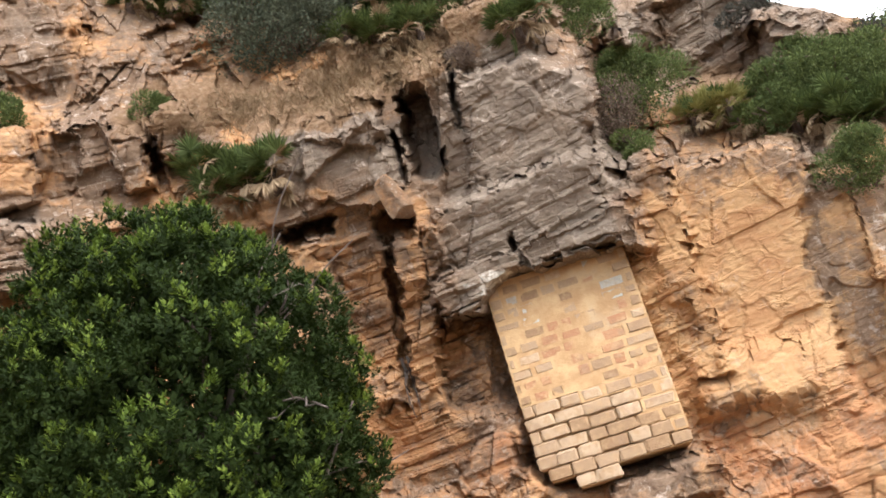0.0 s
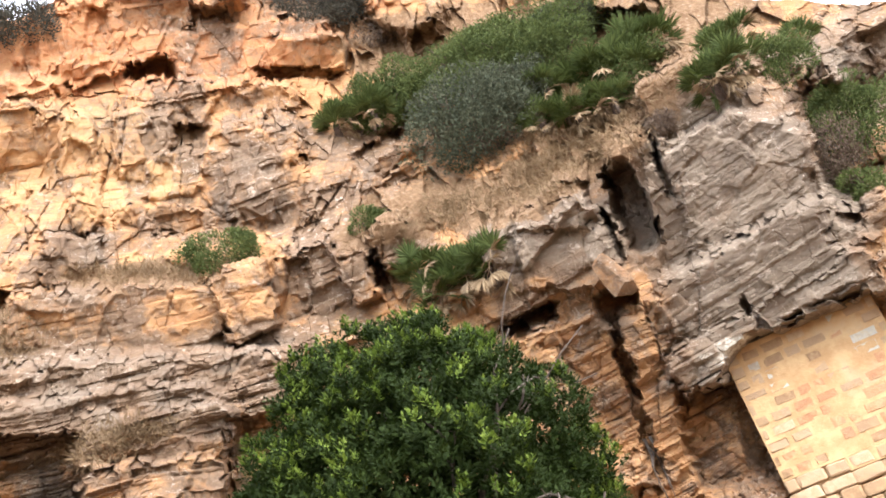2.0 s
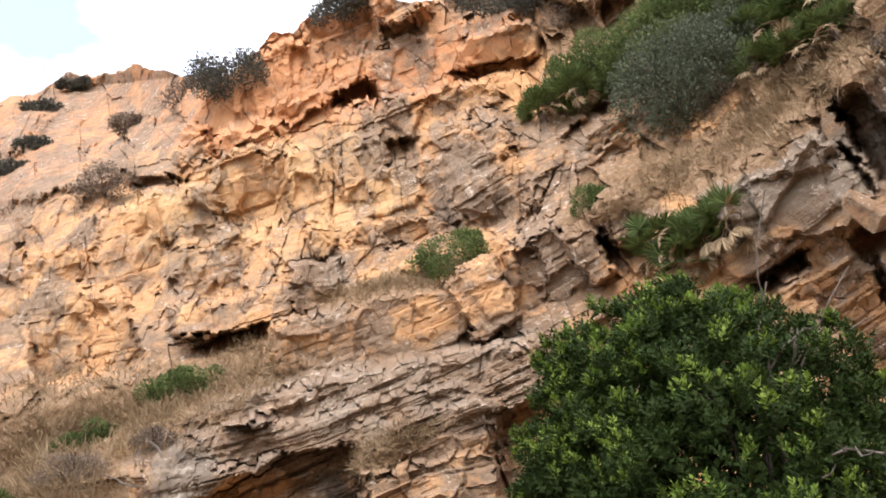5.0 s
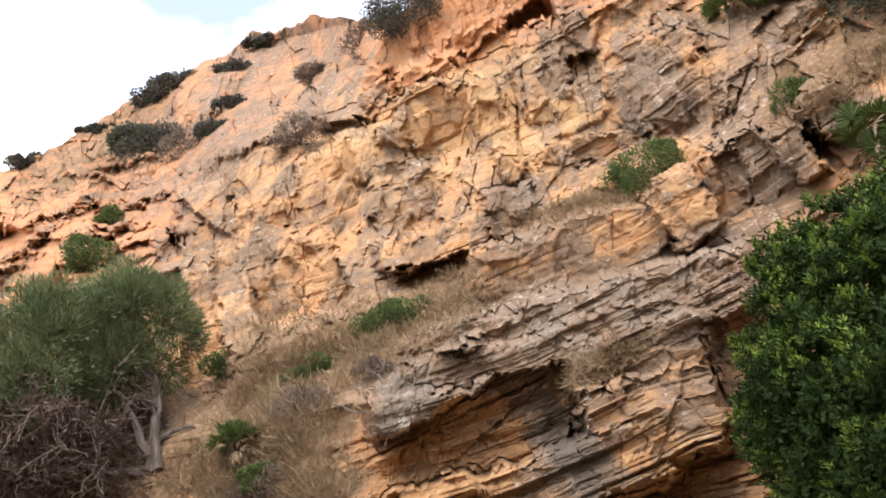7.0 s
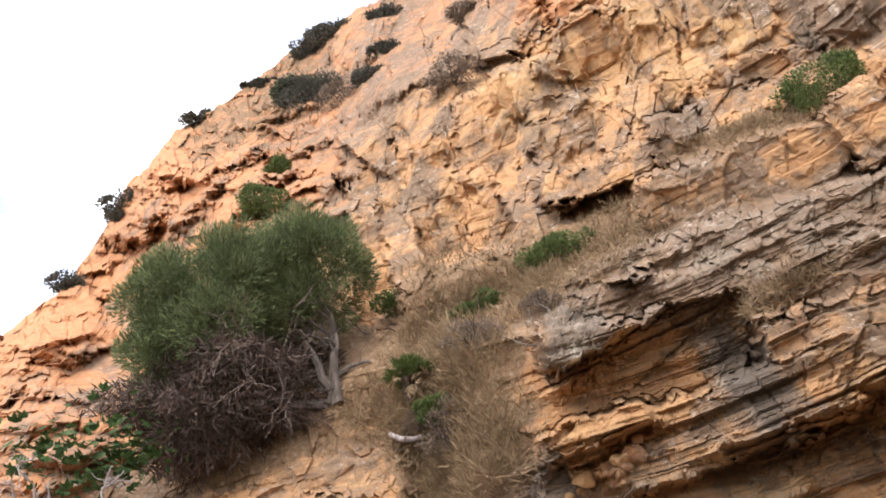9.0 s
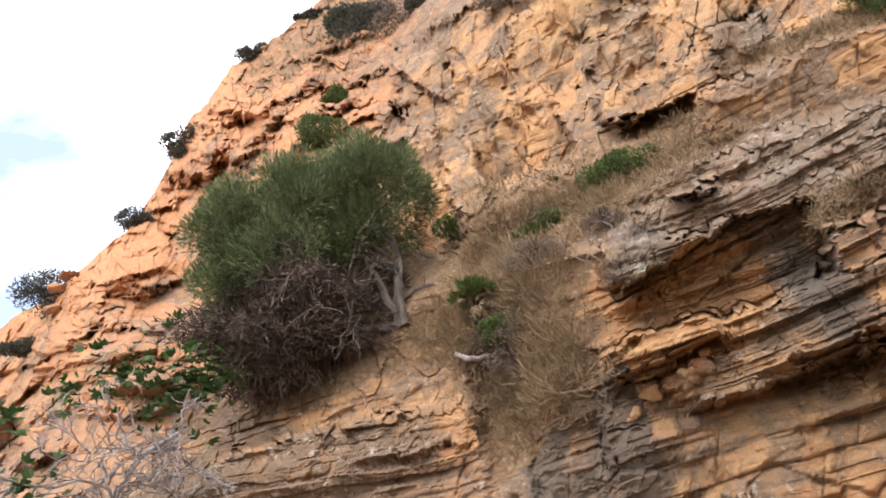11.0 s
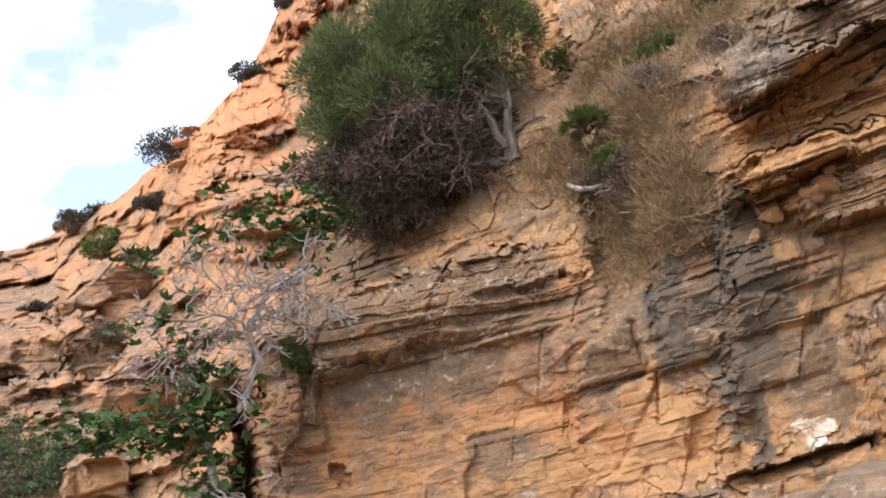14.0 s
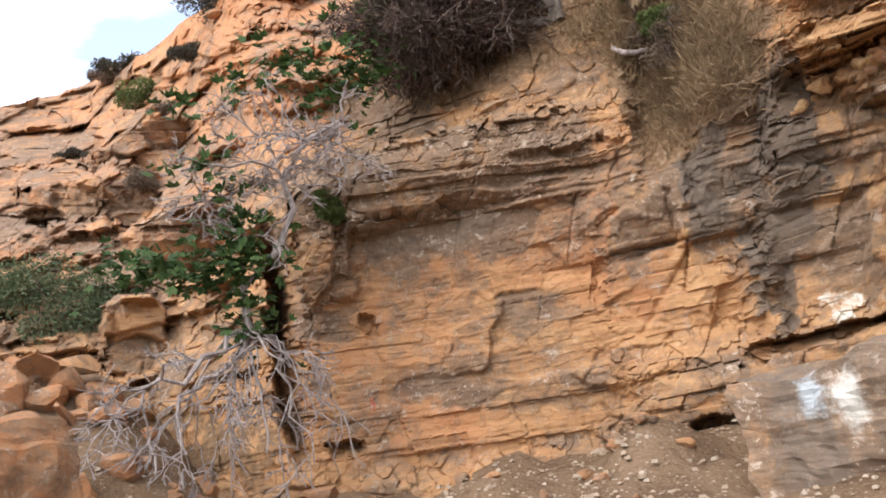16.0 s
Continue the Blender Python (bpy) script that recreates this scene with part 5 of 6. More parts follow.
# fallen rocks at the left foot
for i, (a, r, sx, sz, mat, label) in enumerate((
        (92.6, 12.9, 0.42, 0.34, M_ROCK_RED, "orange fallen boulder in the rock pile"),
        (91.6, 12.7, 0.5, 0.3, M_ROCK_RED, "orange fallen boulder in the rock pile"),
        (92.8, 12.0, 0.48, 0.36, M_ROCK_RED, "orange fallen boulder in the rock pile"),
        (90.8, 12.1, 0.36, 0.3, M_ROCK_OCHRE, "ochre fallen boulder in the rock pile"),
        (90.4, 11.5, 0.3, 0.22, M_ROCK_RED, "orange fallen boulder in the rock pile"),
        (89.2, 11.8, 0.26, 0.2, M_ROCK_OCHRE, "ochre fallen boulder in the rock pile"),
        (88.6, 12.6, 0.34, 0.25, M_ROCK_RED, "orange fallen boulder in the rock pile"),
        (90.0, 12.9, 0.4, 0.3, M_ROCK_OCHRE, "ochre fallen boulder in the rock pile"),
        (87.0, 11.2, 0.3, 0.2, M_ROCK_OCHRE, "ochre fallen rock among dead branches"),
        (85.0, 10.8, 0.22, 0.16, M_ROCK_OCHRE, "ochre fallen rock among dead branches"),
        (82.5, 11.0, 0.26, 0.16, M_ROCK_OCHRE, "ochre fallen rock among dead branches"),
        (76.4, 10.9, 0.3, 0.2, M_ROCK_OCHRE, "ochre rock at the cliff foot"),
        (74.0, 10.6, 0.24, 0.17, M_ROCK_OCHRE, "ochre rock at the cliff foot"))):
    x, y = EYE[0] - math.sin(radians(a)) * r, EYE[1] + math.cos(radians(a)) * r
    boulder("fallen_rock", (x, y, ground_z(x, y) + sz * 0.55), (sx, sx * 0.8, sz), (8 * (i % 3 - 1), 6 * (i % 4 - 1), 40 * i), mat, label, 60 + i, "boulder", "fallen rocks", 4, 0.035, 0.16)
for i in range(26):
    a, r = rs.uniform(89.6, 91.8), rs.uniform(10.0, 11.0)
    x, y = EYE[0] - math.sin(radians(a)) * r, EYE[1] + math.cos(radians(a)) * r
    s_ = rs.uniform(0.05, 0.13)
    boulder("rubble_stone", (x, y, ground_z(x, y) + s_ * 0.4), (s_ * 1.3, s_, s_ * 0.7), (rs.uniform(-30, 30), rs.uniform(-30, 30), rs.uniform(0, 180)), M_ROCK_GREYWHITE, "pale grey rubble stone in a heap", 90 + i, "stone", "heap of grey rubble", 2)
for i in range(40):
    a, r = rs.uniform(50, 80), rs.uniform(8.2, 10.4)
    x, y = EYE[0] - math.sin(radians(a)) * r, EYE[1] + math.cos(radians(a)) * r
    s_ = rs.uniform(0.04, 0.13)
    boulder("ground_stone", (x, y, ground_z(x, y) + s_ * 0.3), (s_ * 1.4, s_, s_ * 0.65), (rs.uniform(-15, 15), rs.uniform(-15, 15), rs.uniform(0, 180)), rs.choice((M_ROCK_BROWN, M_ROCK_OCHRE, M_ROCK_OCHRE, M_ROCK_BROWN)), "loose stone on the dusty ground", 140 + i, "stone", "stones on the ground", 2)

for i in range(70):
    a, r = rs.uniform(79, 94), rs.uniform(10.2, 13.6)
    x, y = EYE[0] - math.sin(radians(a)) * r, EYE[1] + math.cos(radians(a)) * r
    s_ = 0.06 + 0.22 * rs.random() ** 2
    boulder("scree_rock", (x, y, ground_z(x, y) + s_ * 0.3), (s_ * 1.3, s_, s_ * 0.75), (rs.uniform(-25, 25), rs.uniform(-25, 25), rs.uniform(0, 180)), rs.choice((M_ROCK_RED, M_ROCK_RED, M_ROCK_BROWN, M_ROCK_OCHRE)), "orange-brown scree rock below the cliff", 240 + i, "rock", "scree at the cliff foot", 2)

for i, (a, r, sx, sy, sz) in enumerate(((71.5, 9.3, 0.75, 0.5, 0.16), (69.2, 9.0, 0.5, 0.4, 0.12), (74.0, 9.2, 0.35, 0.3, 0.14))):
    x, y = EYE[0] - math.sin(radians(a)) * r, EYE[1] + math.cos(radians(a)) * r
    boulder("flat_rock", (x, y, ground_z(x, y) + sz * 0.2), (sx, sy, sz), (4, -3, 30 * i), M_ROCK_GREYWHITE, "flat pale grey rock set in the dusty ground", 300 + i, "boulder", "flat rocks in the ground", 4, 0.05, 0.3)

# gravel, too fine to count
gv, gf, kk = [], [], 0
rg = np.random.default_rng(4)
cube_v = np.array([(-1, -1, -1), (1, -1, -1), (1, 1, -1), (-1, 1, -1), (-0.7, -0.7, 1), (0.7, -0.7, 1), (0.7, 0.7, 1), (-0.7, 0.7, 1)], float)
cube_f = np.array([(0, 1, 5, 4), (1, 2, 6, 5), (2, 3, 7, 6), (3, 0, 4, 7), (4, 5, 6, 7)])
for i in range(2600):
    a, r = radians(rg.uniform(44, 96)), rg.uniform(7.4, 11.2)
    x, y = EYE[0] - math.sin(a) * r, EYE[1] + math.cos(a) * r
    s_ = 0.010 + 0.024 * rg.random() ** 3
    t = rg.uniform(0, 6.3)
    rot = np.array([(math.cos(t), -math.sin(t), 0), (math.sin(t), math.cos(t), 0), (0, 0, 1)])
    gv.append((cube_v * rg.uniform(0.6, 1.2, (8, 3)) * s_ * np.array([1.3, 1, 0.6])) @ rot.T + np.array([x, y, ground_z(x, y) + s_ * 0.3]))
    gf.append(cube_f + kk)
    kk += 8
k = Mat("mixed_gravel", 0.9, 0.15)
M_GRAVEL = k.done(k.mix(k.per_island(), k.mix(k.noise(30, 4), (0.22, 0.15, 0.095), (0.34, 0.25, 0.165)), (0.38, 0.31, 0.235)))
tagged(mesh_object("gravel", np.concatenate(gv), np.concatenate(gf), M_GRAVEL), "loose gravel strewn over the earth", "gravel", kind="stuff")


# ---- plants ----
def leaf_material(name, dark, light, rough=0.65, glow=0.25):
    q = Mat(name, rough, 0.12)
    c = q.mix(q.per_island(), dark, light)
    c = q.mix(q.step(q.noise(2.3, 4), 0.42, 0.66), c, q.mix(0.6, c, dark))
    q.b.inputs["Subsurface Weight"].default_value = 0.0
    tr = q.n.new("ShaderNodeBsdfTranslucent")
    q.put(c, tr.inputs[0])
    ad = q.n.new("ShaderNodeMixShader")
    ad.inputs[0].default_value = glow
    q.l.new(q.b.outputs[0], ad.inputs[1])
    q.l.new(tr.outputs[0], ad.inputs[2])
    q.l.new(ad.outputs[0], q.n["Material Output"].inputs[0])
    return q.done(c)


def bark_material(name, lo, hi):
    q = Mat(name, 0.9, 0.1)
    c = q.mix(q.step(q.noise(14, 6, 0.7, stretch=(1, 1, 0.25)), 0.35, 0.7), lo, hi)
    q.bump(q.noise(40, 5, 0.7), 0.6, 0.01)
    return q.done(c)


M_LEAF = leaf_material("dark_evergreen_leaf", (0.015, 0.027, 0.005), (0.036, 0.058, 0.012))
M_SHOOT = leaf_material("fresh_green_shoot", (0.075, 0.12, 0.018), (0.20, 0.27, 0.045), 0.5, 0.36)
M_SHRUB = leaf_material("green_shrub_leaf", (0.06, 0.085, 0.028), (0.15, 0.185, 0.06))
M_GREYLEAF = leaf_material("grey_green_leaf", (0.055, 0.066, 0.042), (0.135, 0.15, 0.095))
M_DARKLEAF = leaf_material("dusty_dark_leaf", (0.055, 0.054, 0.044), (0.13, 0.122, 0.092))
M_DRYLEAF = leaf_material("dry_brown_twig_leaf", (0.13, 0.095, 0.07), (0.26, 0.20, 0.15), 0.8, 0.1)
M_SKIRT = leaf_material("dead_brown_needles", (0.05, 0.035, 0.028), (0.145, 0.103, 0.082), 0.9, 0.05)
M_BLUELEAF = leaf_material("blue_green_leaf", (0.065, 0.09, 0.048), (0.15, 0.185, 0.095))
M_TREELEAF = leaf_material("feathery_tree_leaf", (0.065, 0.084, 0.036), (0.20, 0.235, 0.105))
M_FIGLEAF = leaf_material("fig_leaf", (0.032, 0.06, 0.02), (0.08, 0.13, 0.04), 0.5, 0.3)
M_PALM = leaf_material("palm_frond_green", (0.055, 0.08, 0.024), (0.13, 0.17, 0.055), 0.5, 0.2)
M_PALM_DEAD = leaf_material("palm_frond_dead", (0.24, 0.17, 0.10), (0.42, 0.32, 0.20), 0.8, 0.1)
M_PALM_YELLOW = leaf_material("palm_frond_yellow", (0.17, 0.17, 0.05), (0.28, 0.26, 0.09), 0.6, 0.2)
M_GRASS = leaf_material("dry_straw_grass", (0.19, 0.13, 0.074), (0.34, 0.245, 0.145), 0.8, 0.2)
M_TWIG = bark_material("dead_brown_twig", (0.075, 0.055, 0.044), (0.175, 0.135, 0.11))
M_BARK = bark_material("grey_bark", (0.075, 0.06, 0.05), (0.165, 0.135, 0.112))
M_DEADWOOD = bark_material("bleached_dead_wood", (0.19, 0.16, 0.145), (0.37, 0.32, 0.295))


def crown_points(rng, n, centre, radii, lumps=0.28, deep=0.35, seed=0, freq=1.6, flat=-0.7):
    """Points in the outer layer of a lumpy crown, with the outward direction."""
    d = unit(rng.normal(0, 1, (n * 2, 3)))
    d = d[d[:, 2] > flat][:n]
    bump = fbm(d[:, 0] * freq + seed * 3.1, d[:, 1] * freq, d[:, 2] * freq, 3, 200 + seed)
    gap = fbm(d[:, 0] * freq * 2.2 + seed, d[:, 1] * freq * 2.2, d[:, 2] * freq * 2.2, 2, 300 + seed)
    rad = (1 + lumps * bump) * (1 - deep * rng.random(len(d)) ** 1.8)
    keep = rng.random(len(d)) < 0.55 + 0.6 * smooth(-0.45, 0.35, gap)
    p = np.array(centre) + d * np.array(radii) * rad[:, None]
    return p[keep], d[keep], rad[keep]


SHRUBS = {
    "S": (M_SHRUB, 0.30, 1.0), "G": (M_GREYLEAF, 0.2, 1.7), "D": (M_DARKLEAF, 0.3, 1.0),
    "T": (M_DRYLEAF, 0.6, 0.45), "W": (M_BLUELEAF, 0.25, 1.0)}
shrub_count = 0


def shrub(kind, az, el, w, h, label):
    """A low shrub rooted in the rock: stems and a leafy crown with an uneven outline."""
    global shrub_count
    shrub_count += 1
    mat, lump, full = SHRUBS[kind]
    h = h * (0.8 if kind == "D" else 1.0)
    rng = np.random.default_rng(500 + shrub_count)
    foot = on_cliff(az, min(el, np.interp(az, CREST_AZ, CREST_EL) - 0.15))
    foot = np.array(foot)
    out = unit(EYE - foot)
    mid = foot + out * (0.3 if kind == "D" else 0.55) * w + np.array([0, 0, (-0.15 if kind == "D" else 0.1) * h])
    base = mid - np.array([0, 0, 0.95 * h]) - out * 0.65 * w
    ob = thing("shrub", base, label, "shrub", "shrubs on the cliff")
    dist = np.linalg.norm(mid - EYE)
    leaf = {"G": 1.5, "T": 1.0}.get(kind, 1.25) * max(0.035, dist * 0.0026) * (1.2 if kind == "W" else 1.0)
    n = int(np.clip(full * 30.0 * w * h / (leaf * leaf * 0.5), 2200, {"D": 6500, "G": 11000}.get(kind, 7000)))
    lobes = int(np.clip(9 + 10 * w, 9, 24))
    side = unit(np.cross(out, (0, 0, 1.0)))
    ang, rad = rng.uniform(0, 2 * math.pi, (lobes, 1)), np.sqrt(rng.random((lobes, 1)))
    lc = mid + side * w * 0.8 * rad * np.cos(ang) + np.array([0, 0, 0.75 * h]) * rad * np.sin(ang) + out * 0.5 * w * (rng.random((lobes, 1)) - 0.35)
    ld = unit(lc - mid + out * 0.2 * w + np.array([0, 0, 0.2 * h]))
    lr = rng.uniform(0.28, 0.6, (lobes, 1)) * np.array([1.15, 1.15, 0.9]) * min(w, h * 1.3)
    i = rng.integers(0, lobes, n)
    d = unit(rng.normal(0, 1, (n, 3)) + ld[i] * 0.6 + np.array([0, 0, 0.15]))
    thin = 0.8 if kind in "TD" else 0.55
    p = lc[i] + d * lr[i] * (1.1 - thin * rng.random((n, 1)) ** 1.5) * (1 + lump * 0.35 * rng.normal(0, 1, (n, 1)) * (rng.random((n, 1)) < 0.12))
    ax = d * 0.8 + rng.normal(0, 0.5, d.shape) + np.array([0, 0, 0.35 if kind != "W" else -0.5])
    v, f = leaves(p, ax, rng.normal(0, 1, d.shape), leaf * rng.uniform(0.7, 1.3, len(p)), leaf * rng.uniform(0.35, 0.65, len(p)))
    part("crown", v, f, mat, ob)
    stems = []
    for i in range(9 if kind in "TG" else 5):
        end = mid + unit(rng.normal(0, 1, 3) + np.array([0, 0, 0.5])) * np.array([w, w * 0.7, h]) * 0.85
        branching(rng, wander(rng, base + rng.normal(0, 0.06, 3) * w, end, 5, 0.12), 0.02 + 0.012 * w, 1 if kind in "TG" else 0, stems)
    v, f = join(stems)
    part("stem", v, f, M_TWIG, ob)
    return ob


def frond_mesh(seed, dead):
    """A fan leaf of unit size: stalk and a fan of pointed leaflets."""
    rng = np.random.default_rng(seed)
    pairs = [tube([(0, 0, 0), (0.3, 0, 0.02), (0.55, 0, 0.0 if not dead else -0.08)], [0.012, 0.01, 0.008], 4)]
    hub = np.array([0.55, 0, 0.0 if not dead else -0.08])
    n = 17
    ang = np.radians(np.linspace(-105, 105, n) + rng.normal(0, 2.5, n))
    ax = np.stack([np.cos(ang), np.sin(ang), 0.12 + rng.normal(0, 0.07, n) - (0.7 if dead else 0.0)], 1)
    ln = 0.5 * (0.75 + 0.25 * np.cos(ang)) * rng.uniform(0.85, 1.1, n)
    side = np.stack([-np.sin(ang), np.cos(ang), 0 * ang], 1)
    pairs.append(leaves(np.repeat(hub[None], n, 0), ax, side, ln, np.full(n, 0.068), 0.35))
    v, f = join(pairs)
    return v, f


FRONDS = {}


def frond_data(key, mat, dead, seed):
    if key not in FRONDS:
        v, f = frond_mesh(seed, dead)
        tmp = mesh_object("frond", v, f, mat)
        FRONDS[key] = tmp.data
        bpy.data.objects.remove(tmp)
    return FRONDS[key]


palm_count = 0


def palm(kind, az, el, w, h, label):
    """A dwarf fan palm: green fans round a short stem, dead ones hanging below."""
    global palm_count
    palm_count += 1
    rng = np.random.default_rng(900 + palm_count)
    foot = np.array(on_cliff(az, el - 0.3))
    out = unit(np.array([EYE[0], EYE[1], foot[2]]) - foot)
    base = foot + unit(EYE - foot) * 0.30 + np.array([0, 0, -0.25 * h])
    ob = thing("dwarf_palm", base, label, "palm", "dwarf palms on the cliff")
    heads = max(2, int(round(w / 0.24)))
    size = float(np.clip(h * 1.2, 0.36, 0.7))
    n = int(30 * heads)
    stems = []
    across = np.cross(out, (0, 0, 1.0))
    spots = [base + across * w * 0.72 * (0 if heads == 1 else (2 * (i + 0.5) / heads - 1)) + out * rng.uniform(-0.1, 0.25) + np.array([0, 0, rng.uniform(0, 0.3) * h]) for i in range(heads)]
    for s_ in spots:
        v, f = tube([s_ - out * 0.25 - np.array([0, 0, 0.25]), s_ - out * 0.05, s_ + np.array([0, 0, 0.1])], [0.09, 0.08, 0.06], 7)
        part("stem", v, f, M_TWIG, ob)
    for i in range(n):
        dead = rng.random() < 0.22
        s_ = spots[i % heads]
        d = unit(rng.normal(0, 1, 3) * np.array([1, 1, 0.6]) + out * 0.45 + np.array([0, 0, -0.75 if dead else 0.55]))
        key = ("dead" if dead else kind) + str(int(rng.integers(3)))
        mat = M_PALM_DEAD if dead else (M_PALM_YELLOW if kind == "Y" and rng.random() < 0.7 else M_PALM)
        key += mat.name
        fr = new("frond", frond_data(key, mat, dead, len(FRONDS)))
        fr.parent = ob
        q = Vector(d).to_track_quat("X", "Z").to_matrix().to_4x4()
        s2 = size * rng.uniform(0.7, 1.1)
        fr.matrix_basis = Matrix.Translation(Vector(s_ - base)) @ q @ pose(0, 0, 0, float(rng.uniform(-40, 40)), 0, 0) @ Matrix.Diagonal((s2, s2, s2, 1))
    return ob


# ---- shrubs and palms: kind, bearing, rise, half width and half height in metres ----
shrub("S", 19.9, 32.2, 0.75, 0.32, "low green shrub on top of a rock knob")
shrub("G", 0.1, 34.8, 1.05, 0.99, "rounded grey-green shrub with dry twigs below")
shrub("S", -0.2, 38.6, 1.26, 0.60, "dense green shrub on the upper slope")
shrub("S", -7.2, 38.6, 1.55, 0.66, "dense green shrub on the upper slope")
shrub("S", 4.4, 39.2, 0.78, 0.44, "dense green shrub on the upper slope")
palm("P", 8.0, 38.0, 0.83, 0.49, "dwarf fan palm with hanging dead fronds over the ledge")
palm("P", -9.8, 34.8, 1.02, 0.70, "large dwarf fan palm clump on the upper slope")
palm("P", -13.9, 34.9, 0.60, 0.60, "dwarf fan palm clump on the upper slope")
palm("P", -18.8, 32.5, 0.54, 0.45, "dwarf fan palm behind the grey buttress")
palm("P", -22.0, 29.9, 0.48, 0.41, "dwarf fan palm behind the grey buttress")
shrub("S", 9.3, 31.4, 0.32, 0.24, "small green tufted shrub on the rock knob")
palm("P", 3.7, 26.8, 0.82, 0.51, "dwarf fan palm above the big evergreen bush")
shrub("D", 20.9, 48.7, 0.74, 0.48, "dark shrub on the cliff crest")
shrub("D", 10.3, 45.7, 0.62, 0.65, "dark shrub on the cliff crest")
shrub("T", 6.9, 45.1, 0.62, 0.44, "dry brown shrub below the crest")
shrub("D", 32.7, 47.1, 0.87, 0.73, "dark bush standing on the orange peak")
shrub("T", 4.0, 42.0, 0.68, 0.35, "dry grey shrub between boulders")
shrub("S", -22.8, 25.0, 0.69, 0.53, "green shrub in the gap beside the buttress")
shrub("T", -20.7, 22.4, 0.47, 0.59, "shrub with bare grey twigs in the gap")
shrub("S", -21.5, 21.0, 0.32, 0.32, "green shrub in the gap beside the buttress")
palm("Y", -26.4, 21.7, 0.64, 0.42, "yellowing dwarf palm on the cliff top")
palm("P", -28.9, 20.1, 0.52, 0.35, "dwarf fan palm on the cliff top")
shrub("S", -31.6, 21.7, 0.88, 0.47, "green shrub on the cliff top")
shrub("S", -34.5, 20.7, 1.02, 0.50, "green shrub on the cliff top")
palm("P", -31.9, 19.1, 0.76, 0.49, "dwarf fan palm on the cliff top")
palm("P", -34.4, 17.9, 0.63, 0.52, "dwarf fan palm on the cliff top")
shrub("S", -33.1, 15.2, 0.57, 0.47, "green shrub hanging over the cliff edge")
shrub("S", -20.7, 29.5, 0.55, 0.44, "green shrub behind the buttress")
shrub("D", -36.1, 21.6, 0.68, 0.35, "dark shrub on the skyline")
shrub("D", -31.1, 25.9, 0.89, 0.27, "dark shrub on the skyline")
shrub("T", -12.9, 30.0, 0.24, 0.21, "dry brown shrub in a cleft of the buttress")
shrub("D", 52.6, 45.6, 1.08, 0.51, "dark bush on the skyline")
shrub("D", 47.9, 45.9, 0.74, 0.44, "dark bush on the orange slope")
shrub("D", 48.8, 43.9, 0.59, 0.34, "green bush on the orange slope")
shrub("D", 50.2, 42.7, 0.61, 0.41, "green bush on the orange slope")
shrub("D", 45.0, 47.2, 0.65, 0.24, "dark bush on the skyline")
shrub("T", 36.6, 45.8, 0.78, 0.44, "dry grey shrub below the orange peak")
shrub("T", 41.3, 44.6, 0.59, 0.32, "dry grey shrub below the orange peak")
shrub("T", 43.9, 41.4, 0.59, 0.44, "dry brown shrub on the slope")
shrub("S", 40.8, 29.2, 0.62, 0.29, "bright green spreading shrub on the ledge")
shrub("S", 47.3, 27.2, 0.51, 0.21, "low green shrub among dry grass")
shrub("S", 52.6, 28.7, 0.36, 0.26, "dark grey-green shrub at the foot of the wall")
palm("P", 52.8, 24.5, 0.21, 0.12, "small dwarf fan palm among dry grass")
shrub("D", 55.0, 42.1, 1.05, 0.96, "dark grey-green bush on the orange slope")
shrub("S", 60.5, 36.1, 0.47, 0.52, "green shrub in a cleft of the orange wall")
shrub("S", 59.0, 37.9, 0.30, 0.38, "green shrub in a cleft of the orange wall")
shrub("S", 51.6, 21.9, 0.22, 0.16, "low green shrub among dry grass")
shrub("D", 52.4, 45.8, 0.96, 0.51, "dark bush on the skyline")
shrub("D", 54.8, 44.9, 0.68, 0.51, "dark bush on the skyline")
shrub("D", 64.2, 41.7, 0.79, 0.34, "dark bush on the skyline")
shrub("D", 59.5, 43.5, 0.85, 0.23, "dark bush on the skyline")
shrub("T", 52.9, 41.7, 0.79, 0.51, "dry grey shrub on the orange slope")
shrub("D", 79.4, 28.5, 0.82, 0.82, "round dark bush on the skyline")
shrub("D", 74.4, 33.2, 0.40, 0.58, "round dark bush on the skyline")
shrub("D", 70.8, 37.2, 0.61, 0.84, "dark bush on the skyline")
shrub("D", 81.1, 25.0, 0.71, 0.28, "dark low bush on the orange slope")
shrub("S", 84.6, 22.7, 0.83, 0.38, "green spreading bush on the orange slope")
shrub("T", 83.1, 21.5, 0.46, 0.31, "dry grey shrub on the orange slope")
shrub("D", 88.6, 19.3, 0.54, 0.31, "dark bush on the orange rocks")
shrub("T", 85.1, 17.4, 0.28, 0.26, "dry grey shrub on the orange rocks")
shrub("D", 85.2, 24.8, 1.14, 0.36, "dark bush on the skyline")
shrub("T", 86.5, 24.0, 0.67, 0.26, "dark bush on the skyline")
shrub("W", 90.5, 10.1, 0.90, 0.83, "grey-green drooping shrub in front of the rocks")
shrub("S", 88.3, 4.5, 0.35, 0.19, "low dark shrub among fallen rocks")
shrub("S", 74.3, 14.1, 0.17, 0.25, "small green plant in a joint of the rock")
shrub("T", 85.0, 17.4, 0.26, 0.21, "dry grey shrub on the orange rocks")
shrub("S", 51.9, 21.9, 0.23, 0.19, "small green shrub among dry grass")
shrub("D", 88.0, -0.8, 0.28, 0.11, "low dark shrub at the foot of the rocks")
shrub("S", -4.1, 38.8, 1.05, 0.49, "dense green shrub on the upper slope")
shrub("G", -9.8, 38.0, 0.85, 0.49, "grey-green shrub on the upper slope")
